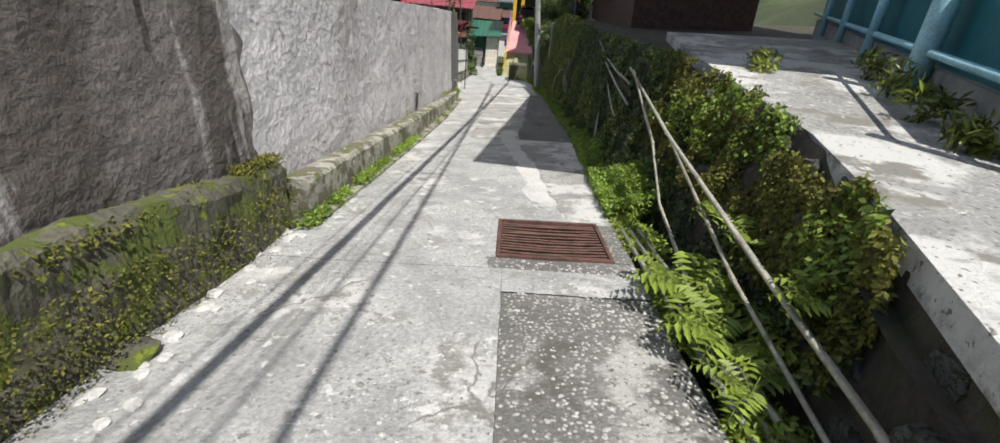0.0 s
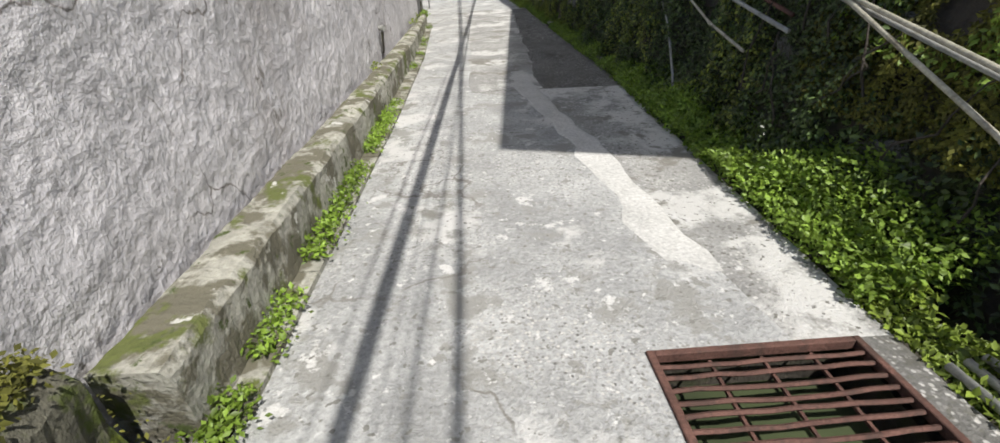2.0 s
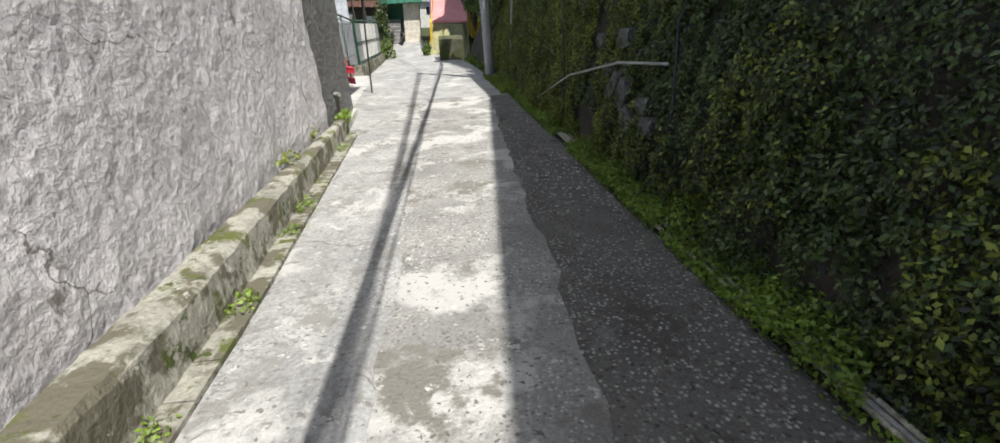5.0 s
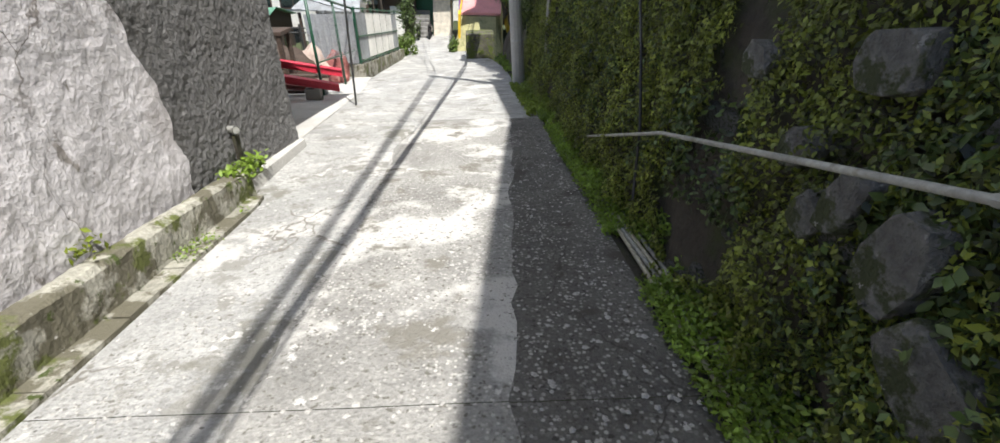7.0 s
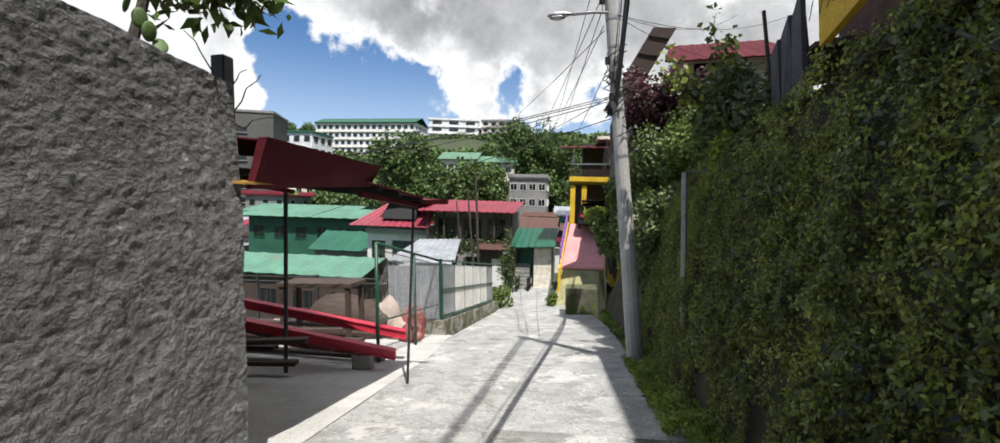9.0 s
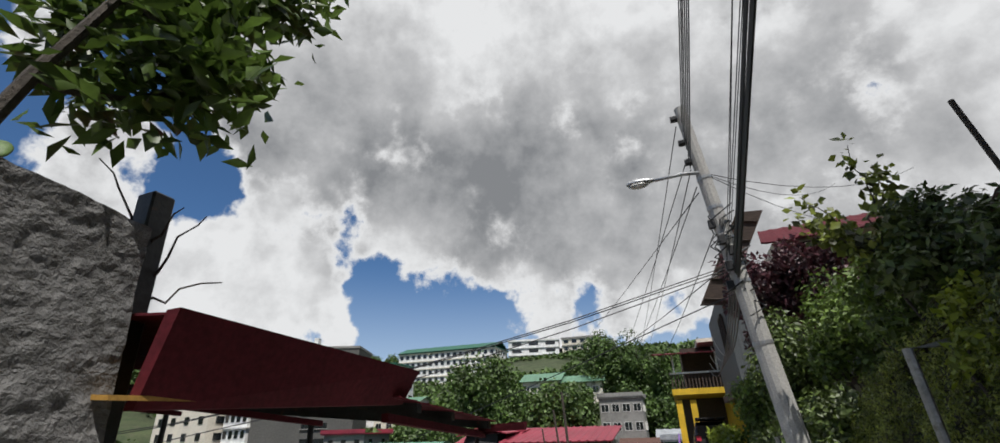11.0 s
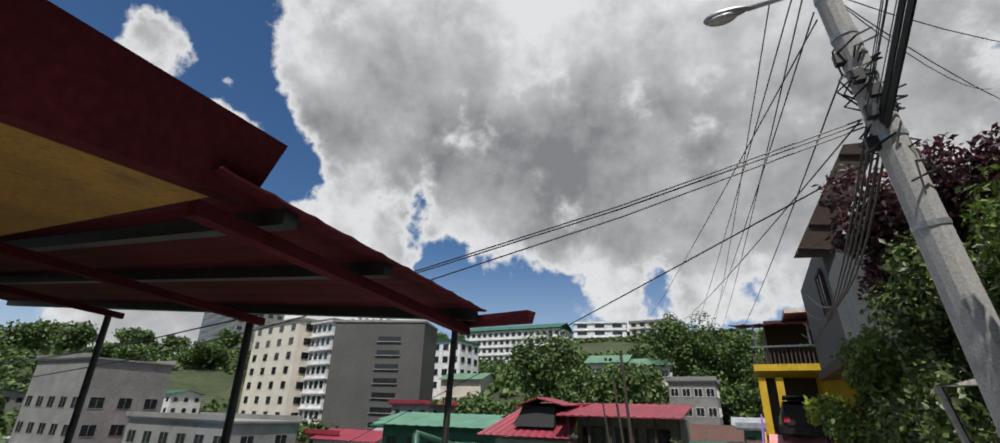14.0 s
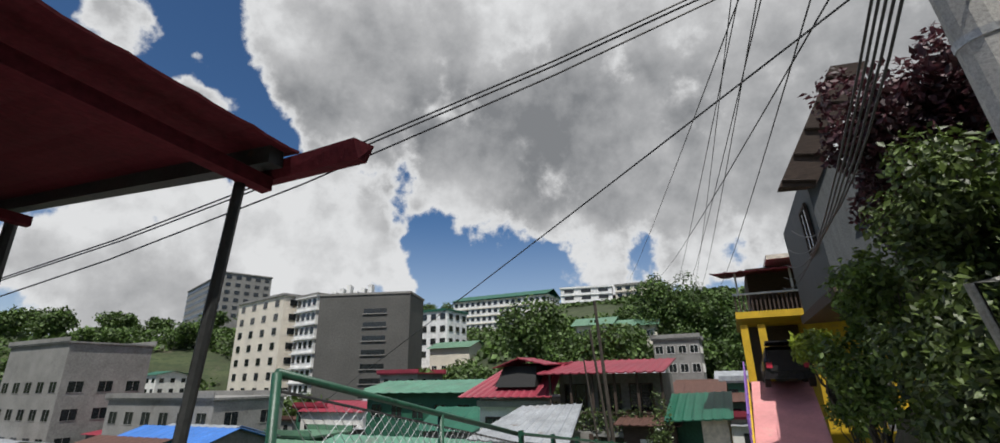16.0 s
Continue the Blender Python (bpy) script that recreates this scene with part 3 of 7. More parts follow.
GX0, GX1, GY0, GY1 = 0.27, 1.27, 1.17, 2.13
left, right, mid = (lambda y: at(LIP, y)), (lambda y: at(EDGE, y)), (lambda y: 0.33 + 0.012 * noise.noise((0, y * 4, 0)))
g0, g1 = (lambda y: GX0), (lambda y: GX1)
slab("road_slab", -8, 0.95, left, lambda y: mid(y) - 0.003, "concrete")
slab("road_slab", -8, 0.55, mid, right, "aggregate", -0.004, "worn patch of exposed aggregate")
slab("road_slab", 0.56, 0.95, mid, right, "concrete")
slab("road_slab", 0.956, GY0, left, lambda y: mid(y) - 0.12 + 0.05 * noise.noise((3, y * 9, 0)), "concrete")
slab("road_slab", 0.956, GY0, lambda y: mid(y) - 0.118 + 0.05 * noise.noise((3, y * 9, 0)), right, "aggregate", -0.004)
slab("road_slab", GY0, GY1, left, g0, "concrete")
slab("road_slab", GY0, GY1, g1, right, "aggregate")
seam = lambda y: 0.45 + 0.1 * noise.noise((1, y * 0.8, 6)) + 0.07 * noise.noise((1, y * 3.1, 2)) + 0.03 * noise.noise((1, y * 9, 4))
cuts = [GY1, 7.2, 13.0, 19.9, 27.0, 33.5, 41, 49]
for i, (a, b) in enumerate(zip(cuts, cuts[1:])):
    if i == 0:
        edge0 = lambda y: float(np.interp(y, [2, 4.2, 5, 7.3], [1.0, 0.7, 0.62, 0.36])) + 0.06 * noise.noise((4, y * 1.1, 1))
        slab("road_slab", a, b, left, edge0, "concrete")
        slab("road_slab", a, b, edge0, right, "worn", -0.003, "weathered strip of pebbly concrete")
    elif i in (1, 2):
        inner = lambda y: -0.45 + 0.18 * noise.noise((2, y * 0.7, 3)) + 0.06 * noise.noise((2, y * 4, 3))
        # roughly the cast-shade edge; the strip beyond is coloured darker to imitate it
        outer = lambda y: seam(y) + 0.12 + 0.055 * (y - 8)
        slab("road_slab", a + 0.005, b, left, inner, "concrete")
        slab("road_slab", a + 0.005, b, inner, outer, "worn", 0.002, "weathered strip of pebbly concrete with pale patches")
        slab("road_slab", a + 0.005, b, outer, right, "shaded_aggregate", -0.003, "worn strip of exposed aggregate, darkened to imitate the shade there")
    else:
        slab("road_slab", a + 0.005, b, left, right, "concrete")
# pale repair along the lane
patch = lambda c, w: (lambda y: c(y) + w * (0.15 + 0.12 * noise.noise((w, y * 1.7, 5)) + 0.06 * noise.noise((w, y * 7, 2)) + 0.03 * noise.noise((w, y * 19, 2))))
c0 = lambda y: float(np.interp(y, [2.6, 4.2, 5, 7, 9, 11], [0.78, 0.66, 0.6, 0.36, 0.27, 0.2]))
slab("road_slab", 2.7, 8.6, patch(c0, -1), patch(c0, 1), "apron", 0.004, "pale cement repair strip")



def pebbles(name, k, xr, yr, size, seed):
    r = np.random.default_rng(seed)
    verts, faces = [], []
    for _ in range(k):
        y = r.uniform(*yr)
        x = r.uniform(*xr)
        if x > at(EDGE, y) - 0.02 or x < at(LIP, y) + 0.02 or (GX0 - .05 < x < GX1 + .05 and GY0 - .05 < y < GY1 + .05):
            continue
        s = size * r.uniform(0.5, 1.6)
        b = len(verts)
        ang = r.uniform(0, 6.28)
        for j in range(5):
            t = ang + j * 1.2566
            q = s * r.uniform(0.7, 1.2)
            verts.append((x + q * math.cos(t), y + q * math.sin(t), road_z(y) - 0.004))
        verts.append((x, y, road_z(y) + s * 0.32))
        faces += [(b + j, b + (j + 1) % 5, b + 5) for j in range(5)]
    return tagged(raw(name, verts, faces, "block"), "small grey pebbles standing proud of the worn lane", "gravel", kind="stuff")


pebbles("gravel", 900, (0.4, 1.4), (-2, 1.2), 0.013, 1)
pebbles("gravel", 2200, (-1.2, 1.75), (11.5, 19), 0.014, 2)
pebbles("gravel", 350, (-1.2, 1.6), (1, 11), 0.01, 3)


def drain_grate():
    """Rusty bars over an open pit, a few of them sagging."""
    o = thing("drain_grate", "rusty iron drain grate with sagging bars set in the lane", "drain grate", ((GX0 + GX1) / 2, (GY0 + GY1) / 2, road_z((GY0 + GY1) / 2)))
    w, d = (GX1 - GX0) / 2, (GY1 - GY0) / 2
    tilt = Matrix.Rotation(math.atan(S), 4, "X")
    for a in ((-w, -w + 0.035, -d, d), (w - 0.035, w, -d, d), (-w + 0.035, w - 0.035, -d, -d + 0.035), (-w + 0.035, w - 0.035, d - 0.035, d)):
        part("frame", cube(*a, -0.04, 0.012, tilt, bevel=0.004), "rust", o)
    r = random.Random(4)
    for k in range(13):
        y = -d + 0.085 + k * (2 * d - 0.17) / 12
        dip = r.uniform(0.0, 0.035)
        part("bar", pipe([tilt @ Vector((-w + 0.03 + (2 * w - 0.06) * i / 8, y + r.uniform(-0.006, 0.006), -0.012 - dip * math.sin(math.pi * i / 8))) for i in range(9)], 0.012, 5), "rust", o)
    for x in (-0.22, 0.02, 0.25):
        part("cross_bar", pipe([tilt @ Vector((x, -d + 0.05, -0.035)), tilt @ Vector((x, 0, -0.05)), tilt @ Vector((x, d - 0.05, -0.035))], 0.011, 5), "rust", o)


drain_grate()
bm = bmesh.new()
zt = road_z((GY0 + GY1) / 2)
for a in ((GX0 - 0.12, GX0, GY0, GY1, zt - 1.2, zt - 0.13), (GX1, GX1 + 0.12, GY0, GY1, zt - 1.2, zt - 0.13), (GX0, GX1, GY0 - 0.12, GY0, zt - 1.2, zt - 0.1), (GX0, GX1, GY1, GY1 + 0.12, zt - 1.2, zt - 0.16), (GX0, GX1, GY0, GY1, zt - 1.25, zt - 1.15)):
    box(bm, *a)
tagged(part("drain_pit", bm, "soil"), "dark wet pit below the drain grate", "drain", kind="structure")

# ---- left wall and curbs ----
def wall_top(y):
    return 1.99 - 0.0747 * y


def left_wall(name, y0, y1, material, label, rough, fine=16, rows=60):
    ys_ = np.linspace(y0, y1, int((y1 - y0) * fine) + 2)
    us = np.linspace(0, 1, rows)

    def f(u, y):
        zb = road_z(y) - 0.3
        for joint in (1.78, 15.4):
            y += math.exp(-((y - joint) / 0.5) ** 2) * (0.22 * noise.noise((u * 5.5, joint, 0)) + 0.1 * noise.noise((u * 17, joint, 3)))
        z = zb + (wall_top(y) - zb) * u + (0.03 * noise.noise((y * 1.5, 4, 0)) if u == 1 else 0)
        x = at(WALL, y) - 0.02 * u + rough * (noise.noise((y * 1.1, z * 1.1, 7)) * 1.2 + noise.noise((y * 4, z * 4, 2)) * 0.6 + noise.noise((y * 11, z * 11, 2)) * 0.35 + (noise.noise((y * 16, z * 19, 5)) * 0.3 + noise.noise((y * 29 + z * 11, z * 33 - y * 9, 1)) * 0.2 - abs(noise.noise((y * 6, z * 8, 8))) * 0.4) * (fine > 20))
        return (x, y, z)
    front = [[f(u, y) for u in us] for y in ys_]
    verts, faces, k = [], [], len(us) + 2
    for row, y in zip(front, ys_):
        verts += row + [(row[-1][0] - 0.32, y, row[-1][2] + 0.01), (row[-1][0] - 0.32, y, road_z(y) - 0.3)]
    for j in range(len(ys_) - 1):
        faces += [(j * k + i, (j + 1) * k + i, (j + 1) * k + i + 1, j * k + i + 1) for i in range(k - 1)]
    faces += [tuple(range(k)), tuple(range((len(ys_) - 1) * k, len(ys_) * k))[::-1]]
    ob = raw(name, verts, faces, material)
    return tagged(ob, label, "wall", kind="structure")


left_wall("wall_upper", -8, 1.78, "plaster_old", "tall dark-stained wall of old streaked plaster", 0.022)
left_wall("wall_left", 1.78, 15.4, "plaster", "tall grey-mauve wall of rough stained plaster", 0.022)
left_wall("wall_pier", 15.4, 18.08, "pier", "dark coarse cement end of the tall wall", 0.022, 70, 190)


def curb(name, y0, y1, top, front, material, label, rough):
    ys_ = np.linspace(y0, y1, int((y1 - y0) * 36) + 2)
    verts, faces = [], []
    prof = 9
    for y in ys_:
        xf, xb, z0, z1 = front(y), at(WALL, y) + 0.03, road_z(y) - 0.1, top(y)
        cs = [(xf + 0.02, z0)] + [(xf, z0 + (z1 - z0) * t) for t in (0.35, 0.6, 0.8, 0.93)] + [(xf - 0.03, z1), ((xf + xb) / 2, z1 + 0.01), (xb + 0.04, z1), (xb, z0)]
        for i, (x, z) in enumerate(cs):
            q = rough if 0 < i < prof - 1 else 0
            verts.append((x + q * (noise.noise((y * 2.2, z * 3, i * 0.3)) + 0.6 * noise.noise((y * 7, z * 5, i * 0.6)) + 0.5 * noise.noise((y * 19, z * 15, i))), y, z + q * (noise.noise((y * 2.5, i * 0.7, 9)) + 0.5 * noise.noise((y * 8, i * 0.9, 3)) + 0.45 * noise.noise((y * 21, i * 1.7, 5)))))
    for j in range(len(ys_) - 1):
        faces += [(j * prof + i, (j + 1) * prof + i, (j + 1) * prof + i + 1, j * prof + i + 1) for i in range(prof - 1)]
    faces += [tuple(range(prof)), tuple(range((len(ys_) - 1) * prof, len(ys_) * prof))[::-1]]
    return tagged(raw(name, verts, faces, material), label, "curb", kind="structure")


curb("curb_lower", 1.86, 16.05, lambda y: road_z(y) + float(np.interp(y, [1.8, 8, 16], [0.4, 0.37, 0.3])), lambda y: at(CURB, y), "curb", "raised mossy concrete curb along the wall foot", 0.016)
curb("curb_upper", -6, 1.74, lambda y: road_z(y) + float(np.interp(y, [-6, 0, 1.7], [0.75, 0.7, 0.58])), lambda y: -1.66 + 0.05 * math.sin(y * 2.1), "curb_old", "dark crumbling moss-covered ledge at the wall foot", 0.04)
# gutter lip
bm = bmesh.new()
for i in range(48):
    y0 = 2.0 + i * 0.31
    y1 = y0 + 0.30
    if y1 > 16.1:
        break
    a = lambda y: (at(CURB, min(y, 16)) + 0.0, at(LIP, y))
    h = 0.025 + 0.012 * noise.noise((y0 * 3, 0, 0))
    (p, q), (p2, q2) = a(y0), a(y1)
    w = 0.012 * noise.noise((y0, 1, 1))
    hexa(bm, [(p, y0, road_z(y0) - .1), (q + w, y0, road_z(y0) - .1), (q2 + w, y1, road_z(y1) - .1), (p2, y1, road_z(y1) - .1)], [(p, y0, road_z(y0) + h), (q + w, y0, road_z(y0) + h), (q2 + w, y1, road_z(y1) + h), (p2, y1, road_z(y1) + h)])
tagged(part("gutter_lip", bm, "curb"), "low cracked cement lip along the curb foot", "gutter", kind="structure")

r = random.Random(8)


def rubble(x, y, z, s, seed, material="curb_old", name="rubble_stone", label="broken lump of mossy concrete beside the ledge", flat=0.6):
    bm = bmesh.new()
    bmesh.ops.create_icosphere(bm, subdivisions=2, radius=1)
    for v in bm.verts:
        k = 1 + 0.32 * noise.noise(v.co * 1.3 + Vector((seed, seed * 2, 0))) + 0.12 * noise.noise(v.co * 3 + Vector((seed, 0, 0)))
        v.co = Vector((v.co.x * s * k, v.co.y * s * 1.2 * k, v.co.z * s * flat * k))
    ob = part(name, bm, material)
    ob.location = (x, y, z)
    ob.rotation_euler = (0, 0, seed)
    return tagged(ob, label, "stone", "loose stones")


for x, y, s in ((-1.5, 1.7, 0.1), (-1.47, 1.95, 0.06), (-1.58, -0.4, 0.12)):
    rubble(x, y, road_z(y) + s * 0.1, s, r.uniform(0, 6), flat=0.35)
for k in range(26):
    y = r.uniform(-0.9, 1.5)
    x, s = -1.5 + r.uniform(-0.1, 0.16) - 0.05 * y, r.uniform(0.02, 0.055)
    rubble(x, y, road_z(y) + s * 0.12, s, r.uniform(0, 6), "apron", "rubble_stone", "pale broken cement chunk at the lane edge", 0.3)


def elbow(y, side, z):
    x = at(WALL, y)
    o = thing("drain_spout", "white plastic elbow spout sticking out of the wall", "drain pipe", (x, y, z))
    part("pipe", pipe([(-0.15, 0, 0), (0.03, 0, 0.0), (0.06, -0.02, 0)], 0.038, 10), "pvc", o, smooth=True)
    bm = bmesh.new()
    tube(bm, [(0.05, -0.015, 0), (0.085, -0.035, 0.005)], 0.045, 12, cap=False)
    tube(bm, [(0.086, -0.036, 0.005), (0.06, -0.02, 0.002)], 0.036, 12, cap=True)
    part("rim", bm, "pvc", o)
    # dark bar leaning from the spout down the wall
    part("stain_drip", hexa(bmesh.new(), [(0.012, -0.05, -0.36), (0.03, -0.05, -0.36), (0.03, 0.05, -0.36), (0.012, 0.05, -0.36)], [(0.03, -0.05, -0.05), (0.06, -0.05, -0.05), (0.06, 0.05, -0.05), (0.03, 0.05, -0.05)]), "soil", o, "dark bar leaning below the spout")


tagged(part("wall_footing", hexa(bmesh.new(), [(-1.95, 16.1, -2.5), (-1.66, 16.1, -2.5), (-1.8, 18.12, -2.8), (-1.95, 18.12, -2.8)], [(-1.95, 16.1, -2.1), (-1.7, 16.1, -2.12), (-1.84, 18.12, -2.44), (-1.95, 18.12, -2.42)]), "apron"), "pale cement footing at the wall end", "footing", kind="structure")
elbow(8.42, 1, -0.42)
elbow(16.25, 1, -1.62)

# planting bed and plants on top of the wall end
tagged(part("planting_bed", hexa(bmesh.new(), [(-4.5, 12, -2.2), (-2.2, 12, -2.2), (-2.25, 17.7, -2.9), (-4.5, 17.7, -2.9)], [(-4.5, 12, 0.95), (-2.2, 12, 0.95), (-2.25, 17.7, 0.5), (-4.5, 17.7, 0.5)]), "soil"), "raised planting bed behind the wall", "soil", kind="structure")


def branch(bm, a, b, r0, r1, wob, rnd, n=5):
    a, b = Vector(a), Vector(b)
    pts = [a.lerp(b, i / n) + Vector((rnd.uniform(-wob, wob), rnd.uniform(-wob, wob), rnd.uniform(-wob, wob))) * (0 < i < n) for i in range(n + 1)]
    tube(bm, pts, r0, 6, r1 / r0)
    return pts


def broadleaf():
    o = thing("broadleaf_tree", "small broad-leaved tree growing behind the wall top", "tree", (-2.25, 17.4, 0.5))
    rnd, bm = random.Random(3), bmesh.new()
    t = [(0, 0, -0.1), (0.12, 0.15, 0.7), (0.2, 0.3, 1.3), (0.18, 0.5, 2.0)]
    tube(bm, t, 0.038, 7, 0.5)
    tips = []
    for base, tip in ((1, (-0.3, 0.6, 1.6)), (2, (0.75, 1.5, 1.35)), (2, (0.55, 1.4, 2.0)), (3, (0.2, 1.6, 2.7)), (3, (-0.5, 0.9, 2.6)), (2, (0.9, 1.2, 0.95)), (1, (0.5, 1.1, 1.0)), (3, (0.7, 2.1, 2.3)), (3, (0.6, 2.3, 2.9)), (2, (-0.3, 1.6, 2.0))):
        tip = (tip[0] * 0.6, tip[1] * 0.6, tip[2] * 0.88)
        pts = branch(bm, t[base], tip, 0.024, 0.006, 0.05, rnd)
        tips += pts[2:]
    part("trunk", bm, "bark", o)
    g = np.random.default_rng(2)
    k = 2600
    c = np.array([tuple(tips[i]) for i in g.integers(0, len(tips), k)]) + np.clip(g.normal(0, 0.11, (k, 3)), -0.2, 0.2)
    crown = foliage("crown", c, g.normal(0, 0.4, (k, 3)) + [0, 0, 0.7], 0.15, "broadleaf", 4, 0.42, 0.5, 0.6)
    crown.parent = o


broadleaf()


def cactus(x, y, z, seed):
    o = thing("prickly_pear", "green prickly pear pads on the wall top", "cactus", (x, y, z))
    rnd = random.Random(seed)
    for k in range(4):
        bm = bmesh.new()
        bmesh.ops.create_uvsphere(bm, u_segments=12, v_segments=8, radius=1)
        m = Matrix.Translation((rnd.uniform(-.05, .05), rnd.uniform(-0.16, 0.16), 0.09 + 0.07 * k)) @ Euler((rnd.uniform(-0.6, 0.6), 0, rnd.uniform(0.8, 2.2))).to_matrix().to_4x4() @ Matrix.Diagonal((0.045, 0.014, 0.065, 1))
        bmesh.ops.transform(bm, verts=bm.verts, matrix=m)
        part("pad", bm, "cactus", o, smooth=True)


cactus(-2.05, 17.35, 0.66, 2)
o = thing("gate_post", "rusty old post with dry twigs on the wall end", "post", (-2.12, 18.18, -2.6))
part("post", cube(-0.06, 0.06, -0.06, 0.06, 0, 3.5, bevel=0.01), "darksteel", o)
rnd = random.Random(6)
for k in range(8):
    bm = bmesh.new()
    a = Vector((0, 0, rnd.uniform(2.7, 3.3)))
    branch(bm, a, a + Vector((rnd.uniform(-0.35, 0.35), rnd.uniform(-0.3, 0.3), rnd.uniform(0.1, 0.5))), 0.008, 0.003, 0.04, rnd)
    part("twig", bm, "bark", o)

# ---- right side: ditch, walkway, retaining wall ----
WTOP = ([-6, -1.3, -0.3, 0.8, 2.5, 5, 10, 18, 22, 26, 34], [0.9, 1.0, 1.05, 1.1, 1.13, 1.1, 0.85, 0.62, 0.3, -0.5, -2.2])
WFOOT = ([-6, -1.3, 0, 2, 4, 8, 14, 20, 26, 34], [1.75, 1.78, 1.85, 1.95, 1.85, 1.92, 1.95, 2.0, 1.95, 1.6])
WHEAD = ([-6, -1.3, -0.3, 0.8, 2.5, 4.0, 8, 14, 20, 26, 34], [1.6, 1.72, 2.02, 2.3, 2.35, 2.3, 2.4, 2.5, 2.62, 2.7, 2.6])


def bank_point(u, y, bulge=1.0):
    z0, z1 = road_z(y) - 0.35, at(WTOP, y)
    z = z0 + (z1 - z0) * u
    x = at(WFOOT, y) + (at(WHEAD, y) - at(WFOOT, y)) * u ** 1.3
    return Vector((x + bulge * (0.09 * noise.noise((y * 0.9, z * 0.9, 1)) + 0.06 * noise.noise((y * 2.3, z * 2.3, 5))), y, z))


wall_right = tagged(grid("retaining_wall", np.linspace(0, 1, 22), np.linspace(-8, 34, 190), lambda u, y: tuple(bank_point(u, y)), "soil"), "overgrown stone retaining wall beside the lane", "retaining wall", kind="structure")
# terrace ground above it
tagged(grid("terrace", [0, 0.02, 0.1, 0.4, 1], np.linspace(-8, 34, 60), lambda u, y: (at(WHEAD, y) - 0.12 + 14 * u, y, at(WTOP, y) - 0.02 - 0.2 * smooth(8, 6.4, y) + 0.3 * u * smooth(6.4, 8, y)), "soil"), "earth terrace above the retaining wall", "ground", kind="structure")
tagged(grid("ditch_floor", np.linspace(0, 1, 5), np.linspace(-8, 30, 90), lambda u, y: (at(EDGE, y) - 0.02 + u * (at(WFOOT, y) - at(EDGE, y) + 0.25), y, road_z(y) - 0.03 - 0.22 * math.sin(math.pi * u) * smooth(5, 2, y)), "soil"), "damp earth strip between lane and wall", "ground", kind="structure")
# walkway slab
wk = [(1.66, -1.35), (1.5, -4), (4.4, -4), (4.2, 2.0), (6.2, 6.6), (2.95, 6.6), (2.6, 4.2), (2.28, 0.8), (2.0, -0.3)]
walk_z = lambda x, y: 1.09 + 0.02 * y
tagged(part("walkway", hexa(bmesh.new(), [(x, y, walk_z(x, y) - 0.14) for x, y in wk], [(x, y, walk_z(x, y)) for x, y in wk]), "worn"), "worn cement walkway on top of the mossy wall", "pavement", kind="structure")


def stones(k, yr, ur, size, seed, out=0.03):
    rnd = random.Random(seed)
    shapes = []
    for s in range(6):
        bm = bmesh.new()
        bmesh.ops.create_icosphere(bm, subdivisions=2, radius=1)
        for v in bm.verts:
            q = 1 + 0.3 * noise.noise(v.co * 1.2 + Vector((s * 3.1, seed, 0))) + 0.1 * noise.noise(v.co * 3.5 + Vector((s, 0, 2)))
            c = v.co * q
            v.co = Vector((max(-0.5, min(0.55, c.x)), c.y, max(-0.8, min(0.8, c.z))))
        shapes.append(mesh_of("stone", bm, "stone"))
    for i in range(k):
        y, u = rnd.uniform(*yr), rnd.uniform(*ur)
        p = bank_point(u, y)
        ob = new("stone", rnd.choice(shapes))
        q = size * rnd.uniform(0.6, 1.4)
        ob.matrix_world = Matrix.Translation(p + Vector((out, 0, 0))) @ Euler((rnd.uniform(-0.5, 0.5), -0.15, rnd.uniform(-0.25, 0.25))).to_matrix().to_4x4() @ Matrix.Diagonal((q * 0.75, q * 1.1, q * 0.8, 1))
        ob.parent = wall_right


# large bare stones: place along the wall, height, half length, half height
BARE = [(12.4, -1.08, 0.2, 0.13), (12.66, -0.84, 0.12, 0.19), (13.13, -0.34, 0.15, 0.12), (13.35, -0.74, 0.09, 0.1), (12.95, -0.78, 0.08, 0.14), (12.12, -0.82, 0.12, 0.1), (13.1, -0.92, 0.09, 0.09), (13.9, -0.5, 0.11, 0.09), (11.9, -0.95, 0.13, 0.1)]


def bare_stones():
    for i, (y, z, q, h) in enumerate(BARE):
        bm = bmesh.new()
        bmesh.ops.create_icosphere(bm, subdivisions=2, radius=1)
        for v in bm.verts:
            k = 1.15 + 0.42 * noise.noise(v.co * 1.1 + Vector((i * 2.7, 3, 0))) + 0.09 * noise.noise(v.co * 3.1 + Vector((i, 1, 2)))
            c = v.co * k
            v.co = Vector((max(-0.45, min(0.45, c.x)) * 0.22, max(-0.9, min(0.9, c.y)) * q, max(-0.75, min(0.75, c.z)) * h * 1.2))
        u = (z - road_z(y) + 0.35) / (at(WTOP, y) - road_z(y) + 0.35)
        ob = part("stone", bm, "stone", wall_right)
        ob.matrix_world = Matrix.Translation(bank_point(u, y) + Vector((-0.07, 0, 0))) @ Euler((0.5 - 0.35 * (i % 3), 0, 0.1)).to_matrix().to_4x4()


bare_stones()
stones(30, (11.0, 14.8), (0.12, 0.62), 0.11, 1)
stones(16, (11.7, 13.9), (0.1, 0.6), 0.09, 7, -0.05)
stones(46, (-1.5, 4), (0.25, 0.95), 0.13, 2)
stones(24, (4, 10.5), (0.1, 0.9), 0.13, 3)
stones(16, (15.5, 24), (0.1, 0.8), 0.14, 4)


